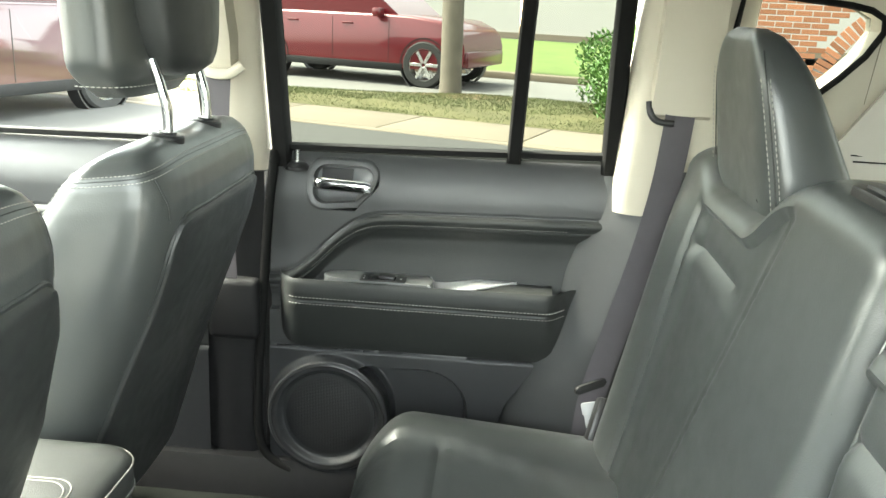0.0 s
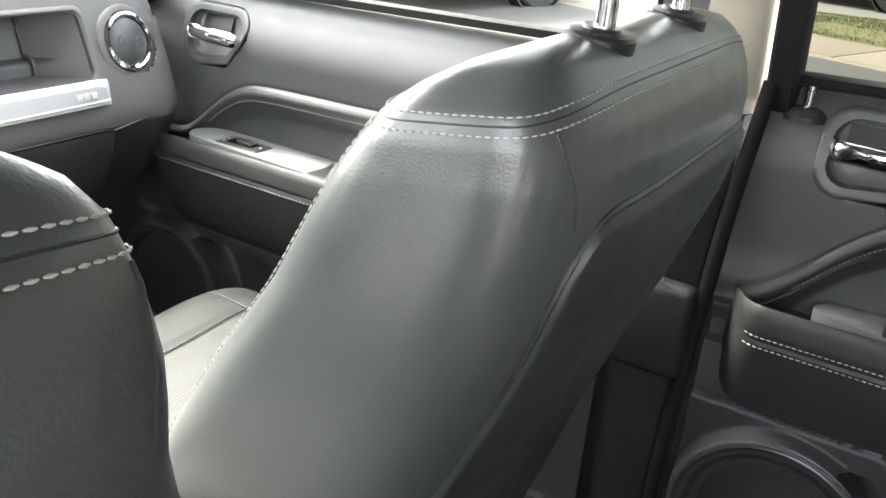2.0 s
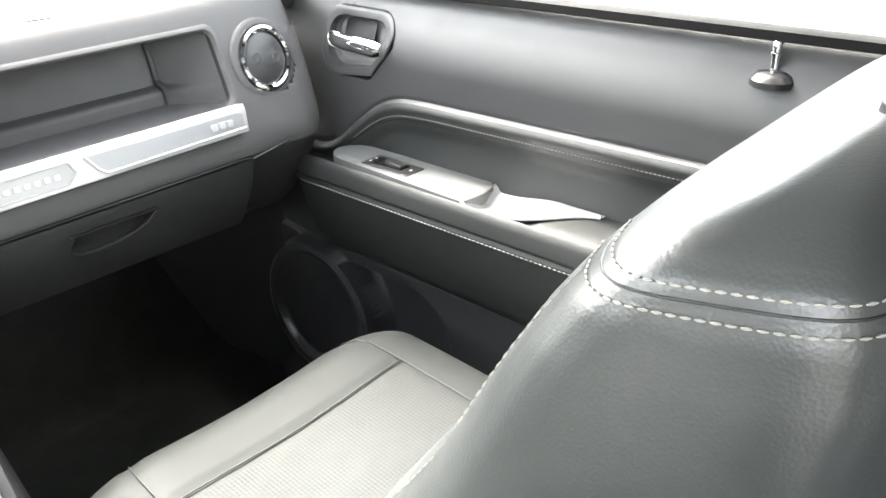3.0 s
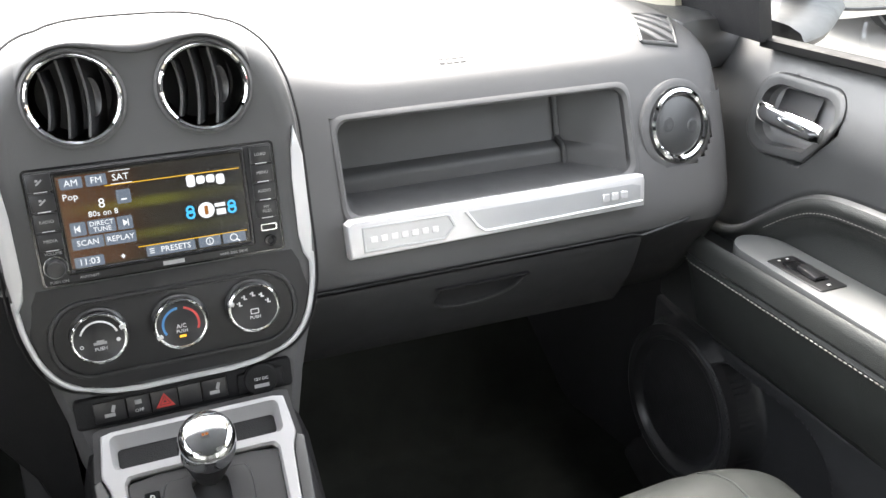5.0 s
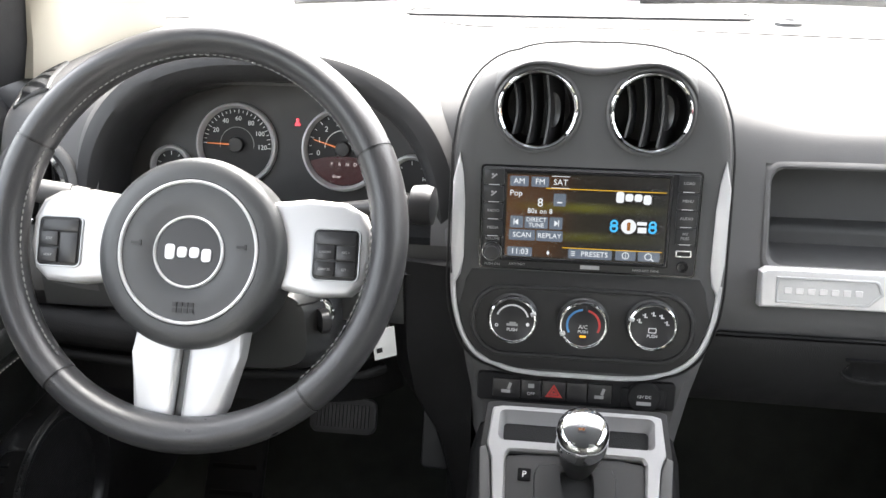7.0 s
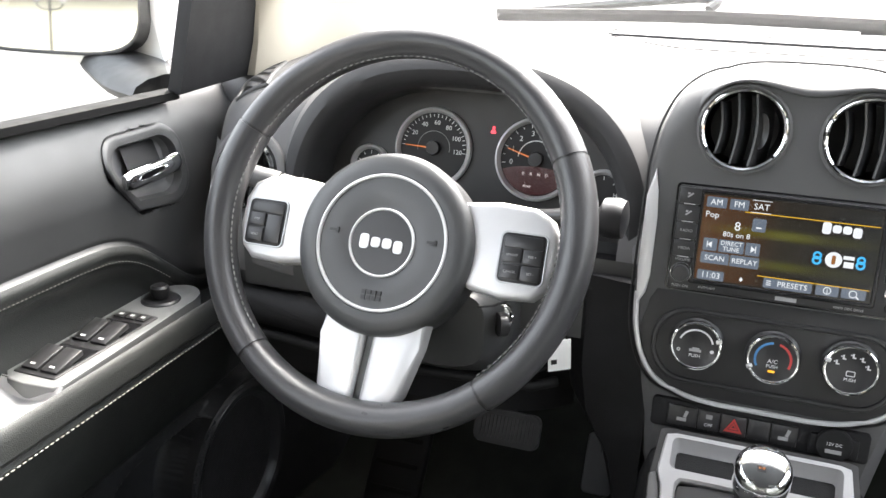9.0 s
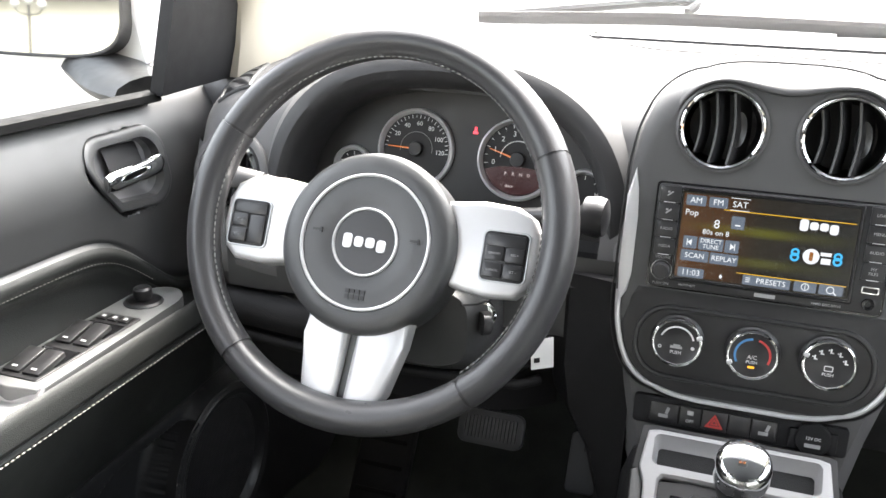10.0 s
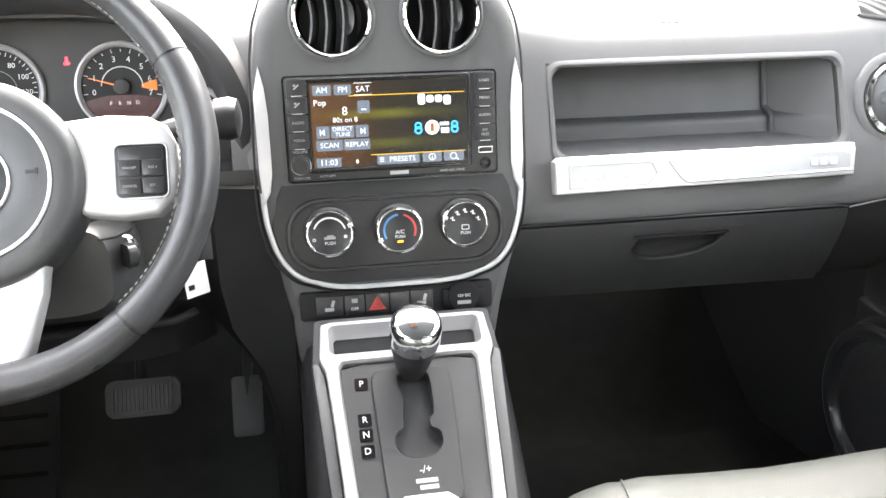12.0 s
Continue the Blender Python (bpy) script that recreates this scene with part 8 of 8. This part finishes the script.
def parked_car(name, m, paint, label, length=4.8, high=1.75):
    """A parked estate car; its local x runs to its nose, y across, z up."""
    car = thing(name, m.translation, label, "car")
    L = length
    prof = [(-L / 2, 0.45), (-L / 2 + 0.02, 0.78), (-L / 2 + 0.08, 1.08), (L * 0.20, 1.10), (L * 0.30, 1.09), (L * 0.41, 1.04), (L * 0.465, 0.97), (L / 2 - 0.05, 0.84), (L / 2, 0.66), (L / 2 - 0.02, 0.40), (L / 2 - 0.25, 0.30), (-L / 2 + 0.2, 0.30)]
    wy = 0.93
    rings = []
    for y, k in ((-wy, 0.0), (-wy + 0.02, 0.03), (-wy + 0.07, 0.05), (wy - 0.07, 0.05), (wy - 0.02, 0.03), (wy, 0.0)):
        rings.append([m @ V(x, y, z + (k if z > 1.0 else 0)) for x, z in prof])
    part("body", loft(rings), paint, car)
    cab = [(-L / 2 + 0.12, 1.06), (-L / 2 + 0.30, high - 0.08), (-L / 2 + 0.7, high), (L * 0.02, high), (L * 0.10, high - 0.06), (L * 0.27, 1.06)]
    rings = []
    for y, k in ((-0.86, 0.0), (-0.74, 1.0), (0.74, 1.0), (0.86, 0.0)):
        rings.append([m @ V(x * (1 if k else 1), y + (0.0 if z > 1.2 else 0.0), z) for x, z in cab])
    part("cabin", loft(rings), paint, car)
    for sy in (-1, 1):
        for x0, x1, t0, t1 in ((-L * 0.40, -L * 0.22, -L * 0.37, -L * 0.22), (-L * 0.20, -L * 0.02, -L * 0.20, -L * 0.02), (0.0, L * 0.22, 0.0, L * 0.09)):
            bm = bmesh.new()
            bm.faces.new([bm.verts.new(m @ V(x, sy * y, z)) for x, y, z in ((x0, 0.865, 1.10), (x1, 0.865, 1.10), (t1, 0.775, high - 0.14), (t0, 0.775, high - 0.14))])
            part("side_glass", bm, TINT, car, "dark side glass", smooth=False)
        part("rocker", box(m, -L * 0.20, L * 0.275, sy * 0.92 - 0.02, sy * 0.92 + 0.02, 0.25, 0.37, 0.01), LOWER, car, "grey plastic sill strip")
        part("mirror", box(m, L * 0.17, L * 0.20, sy * 1.0 - 0.1, sy * 1.0 + 0.1, 1.10, 1.24, 0.03), paint, car)
        for x in (-L * 0.16, L * 0.06):
            part("door_handle", box(m, x - 0.1, x + 0.1, sy * 0.935 - 0.015, sy * 0.935 + 0.015, 0.96, 0.99, 0.008), paint, car)
        for x in (-L * 0.21, -L * 0.0, L * 0.22):
            part("door_gap", box(m, x - 0.004, x + 0.004, sy * 0.931 - 0.002, sy * 0.931 + 0.002, 0.38, 1.06), BLACK, car)
        part("headlight", box(m, L / 2 - 0.34, L / 2 - 0.05, sy * 0.84 - 0.09, sy * 0.84 + 0.09, 0.72, 0.86, 0.03), CHROME, car)
        for x in (-L * 0.27, L * 0.355):
            wmx = m @ Matrix.Translation((x, sy * 0.86, 0.375)) @ Matrix.Rotation(radians(90), 4, "X")
            f = -sy
            wl = part("wheel", lathe(wmx, [(0.26, -0.10), (0.35, -0.10), (0.375, -0.07), (0.375, 0.07), (0.35, 0.10), (0.26, 0.10)], 40), TYRE, car, "black tyre on a silver alloy wheel")
            part("rim", lathe(wmx, [(0.26, -0.09), (0.245, -0.06), (0.235, 0.0), (0.245, 0.06), (0.26, 0.09)], 40), ALLOY, wl)
            for q in range(6):
                for zz in (-0.085, 0.085):
                    part("spoke", box(wmx @ Matrix.Rotation(q * math.pi / 3, 4, "Z"), 0.03, 0.25, -0.026, 0.026, zz - 0.01, zz + 0.01, 0.006, 1), ALLOY, wl)
            part("arch", lathe(wmx, [(0.41, -0.074), (0.43, -0.078), (0.43, 0.078), (0.41, 0.074)], 40), BLACK, car)
    part("bumper", box(m, L / 2 - 0.12, L / 2 + 0.05, -0.85, 0.85, 0.36, 0.62, 0.04), paint, car)
    return car


parked_car("red_car", Matrix.Translation((14.78, 1.5, 0.0)) @ Matrix.Rotation(radians(-108.5), 4, "Z"), RED, "dark red parked estate car beyond the grass strip")
parked_car("maroon_car", Matrix.Translation((7.51, 4.43, 0.05)) @ Matrix.Rotation(radians(163), 4, "Z"), PLUM, "maroon parked estate car in the next bays", 4.4)


BRICK = surface("brick_face", (0.34, 0.145, 0.08), 0.85, grain=0.6, scale=120, mottle=0.2, blotch=6)
oi = BRICK.node_tree.nodes.new("ShaderNodeObjectInfo")
hs = BRICK.node_tree.nodes.new("ShaderNodeHueSaturation")
vr = BRICK.node_tree.nodes.new("ShaderNodeMapRange")
vr.inputs["To Min"].default_value, vr.inputs["To Max"].default_value = 0.75, 1.25
src = BRICK.node_tree.nodes["Principled BSDF"].inputs["Base Color"].links[0].from_socket
BRICK.node_tree.links.new(oi.outputs["Random"], vr.inputs["Value"])
BRICK.node_tree.links.new(vr.outputs["Result"], hs.inputs["Value"])
BRICK.node_tree.links.new(src, hs.inputs["Color"])
BRICK.node_tree.links.new(hs.outputs["Color"], BRICK.node_tree.nodes["Principled BSDF"].inputs["Base Color"])


# brick building with an arched bay, past the end of the lawn
def brick_building():
    m = Matrix.Translation((10.95, -4.15, 0)) @ Matrix.Rotation(radians(-108.8), 4, "Z")
    b = thing("brick_building", (10.95, -4.15, 0), "orange brick building with an arched bay", "building")
    cx, cz, rad = 2.62, 0.10, 1.60
    arc = [(cx - rad * math.cos(radians(a)), cz + rad * math.sin(radians(a))) for a in range(0, 181, 6)]
    out = [(-0.02, 0.0), (cx - rad, 0.0)] + arc + [(cx + rad, 0.0), (7.5, 0.0), (7.5, 4.2), (-0.02, 4.2)]
    wm = m @ Matrix.Rotation(radians(90), 4, "X")
    part("wall", prism(wm, out, -0.002, 0.30), MORTAR, b)
    part("roof", box(m, -0.3, 7.8, -0.5, 0.4, 4.2, 4.5, 0.04), RENDER_W, b)
    bl, bh = 0.215, 0.0735
    me = None
    inv = Matrix.Translation(-Vector(b.location))
    for r in range(28):
        for c in range(10):
            x, z = c * bl + (0.5 * bl if r % 2 else 0.0), 0.25 + r * bh
            if math.hypot(x + bl / 2 - cx, z + bh / 2 - cz) < rad + 0.29:
                continue
            if me is None:
                me = part("brick", box(I4, 0.0, bl - 0.012, -0.02, 0.012, 0.0, bh - 0.012, 0.003, 1), BRICK, b).data
                ob = b.children[-1]
            else:
                ob = new("brick", me)
                ob.parent = b
            ob.matrix_parent_inverse = inv
            ob.matrix_basis = m @ Matrix.Translation((x, 0.0, z))
    for i in range(22):
        a = radians(4 + 5.2 * i)
        for q in range(2):
            ob = new("arch_brick", me)
            ob.parent = b
            ob.matrix_parent_inverse = inv
            p = V(cx - (rad + 0.012) * math.cos(a), 0.004, cz + (rad + 0.012) * math.sin(a))
            ob.matrix_basis = m @ Matrix.Translation(p) @ Matrix.Rotation(a + math.pi, 4, "Y") @ Matrix.Translation((0.0, 0.0, bh * (q - 1)))
    return b


brick_building()

# pale building across the lane, and another behind on the driver's side
far = thing("pale_building", (36, -4, 0), "long pale rendered building across the lane", "building")
fmx = Matrix.Translation((30, 0, 0.3)) @ Matrix.Rotation(radians(-18.5), 4, "Z")
part("wall", box(fmx, 0, 8, -26, 26, 0, 6), RENDER_W, far, smooth=False)
part("plinth", box(fmx, -0.08, 0, -26, 26, 0, 0.2), CONCRETE, far)
part("roof", box(fmx, -0.4, 8.4, -26.4, 26.4, 6.0, 6.4, 0.05), RENDER_W, far)
for i in range(8):
    w = part("window", box(fmx, -0.06, 0.02, -18 + 4.6 * i, -17 + 4.6 * i, 1.9, 2.7), GREY_PRINT, far)
    part("pane", box(fmx, -0.08, -0.05, -17.8 + 4.6 * i, -17.2 + 4.6 * i, 2.05, 2.55), TINT, w)
pole = thing("utility_pole", (16.5, -1.52, 0), "brown wooden utility pole", "pole")
part("pole", tube([V(16.5, -1.52, 0), V(16.52, -1.49, 7)], [0.16, 0.12], 12), surface("pole_wood", (0.33, 0.22, 0.13), 0.9, grain=0.6, scale=30, mottle=0.2), pole)
shop = thing("beige_building", (-17, -33, 0), "long beige building with a grey-green roof", "building")
smx = Matrix.Translation((-17, -33, 0)) @ Matrix.Rotation(radians(8), 4, "Z")
part("wall", box(smx, -14, 14, -4, 0, 0, 3.6), surface("beige_wall", (0.36, 0.335, 0.27), 0.9, mottle=0.05, blotch=0.5), shop, smooth=False)
part("roof", box(smx, -14.6, 14.6, -5, 0.6, 3.6, 5.4, 0.1), surface("green_roof", (0.180, 0.216, 0.198), 0.8, mottle=0.1, blotch=0.5), shop)
lamp = thing("street_lamp", (-12.8, -29.5, 0), "dark street lamp with three pale globes", "street lamp")
part("post", tube([V(-12.8, -29.5, 0), V(-12.8, -29.5, 0.5), V(-12.8, -29.5, 3.05)], [0.09, 0.055, 0.045], 12), BLACK, lamp)
part("arm", tube(smooth_path([(-13.25, -29.5, 2.92), (-13.1, -29.5, 2.76), (-12.8, -29.5, 2.72), (-12.5, -29.5, 2.76), (-12.35, -29.5, 2.92)], 5), 0.03, 8), BLACK, lamp)
for dx, z in ((-0.45, 2.92), (0.0, 3.05), (0.45, 2.92)):
    part("globe", lathe(Matrix.Translation((-12.8 + dx, -29.5, z)), [(0.05, 0), (0.13, 0.08), (0.15, 0.16), (0.12, 0.26), (0.0, 0.31)], 18), RENDER_W, lamp)
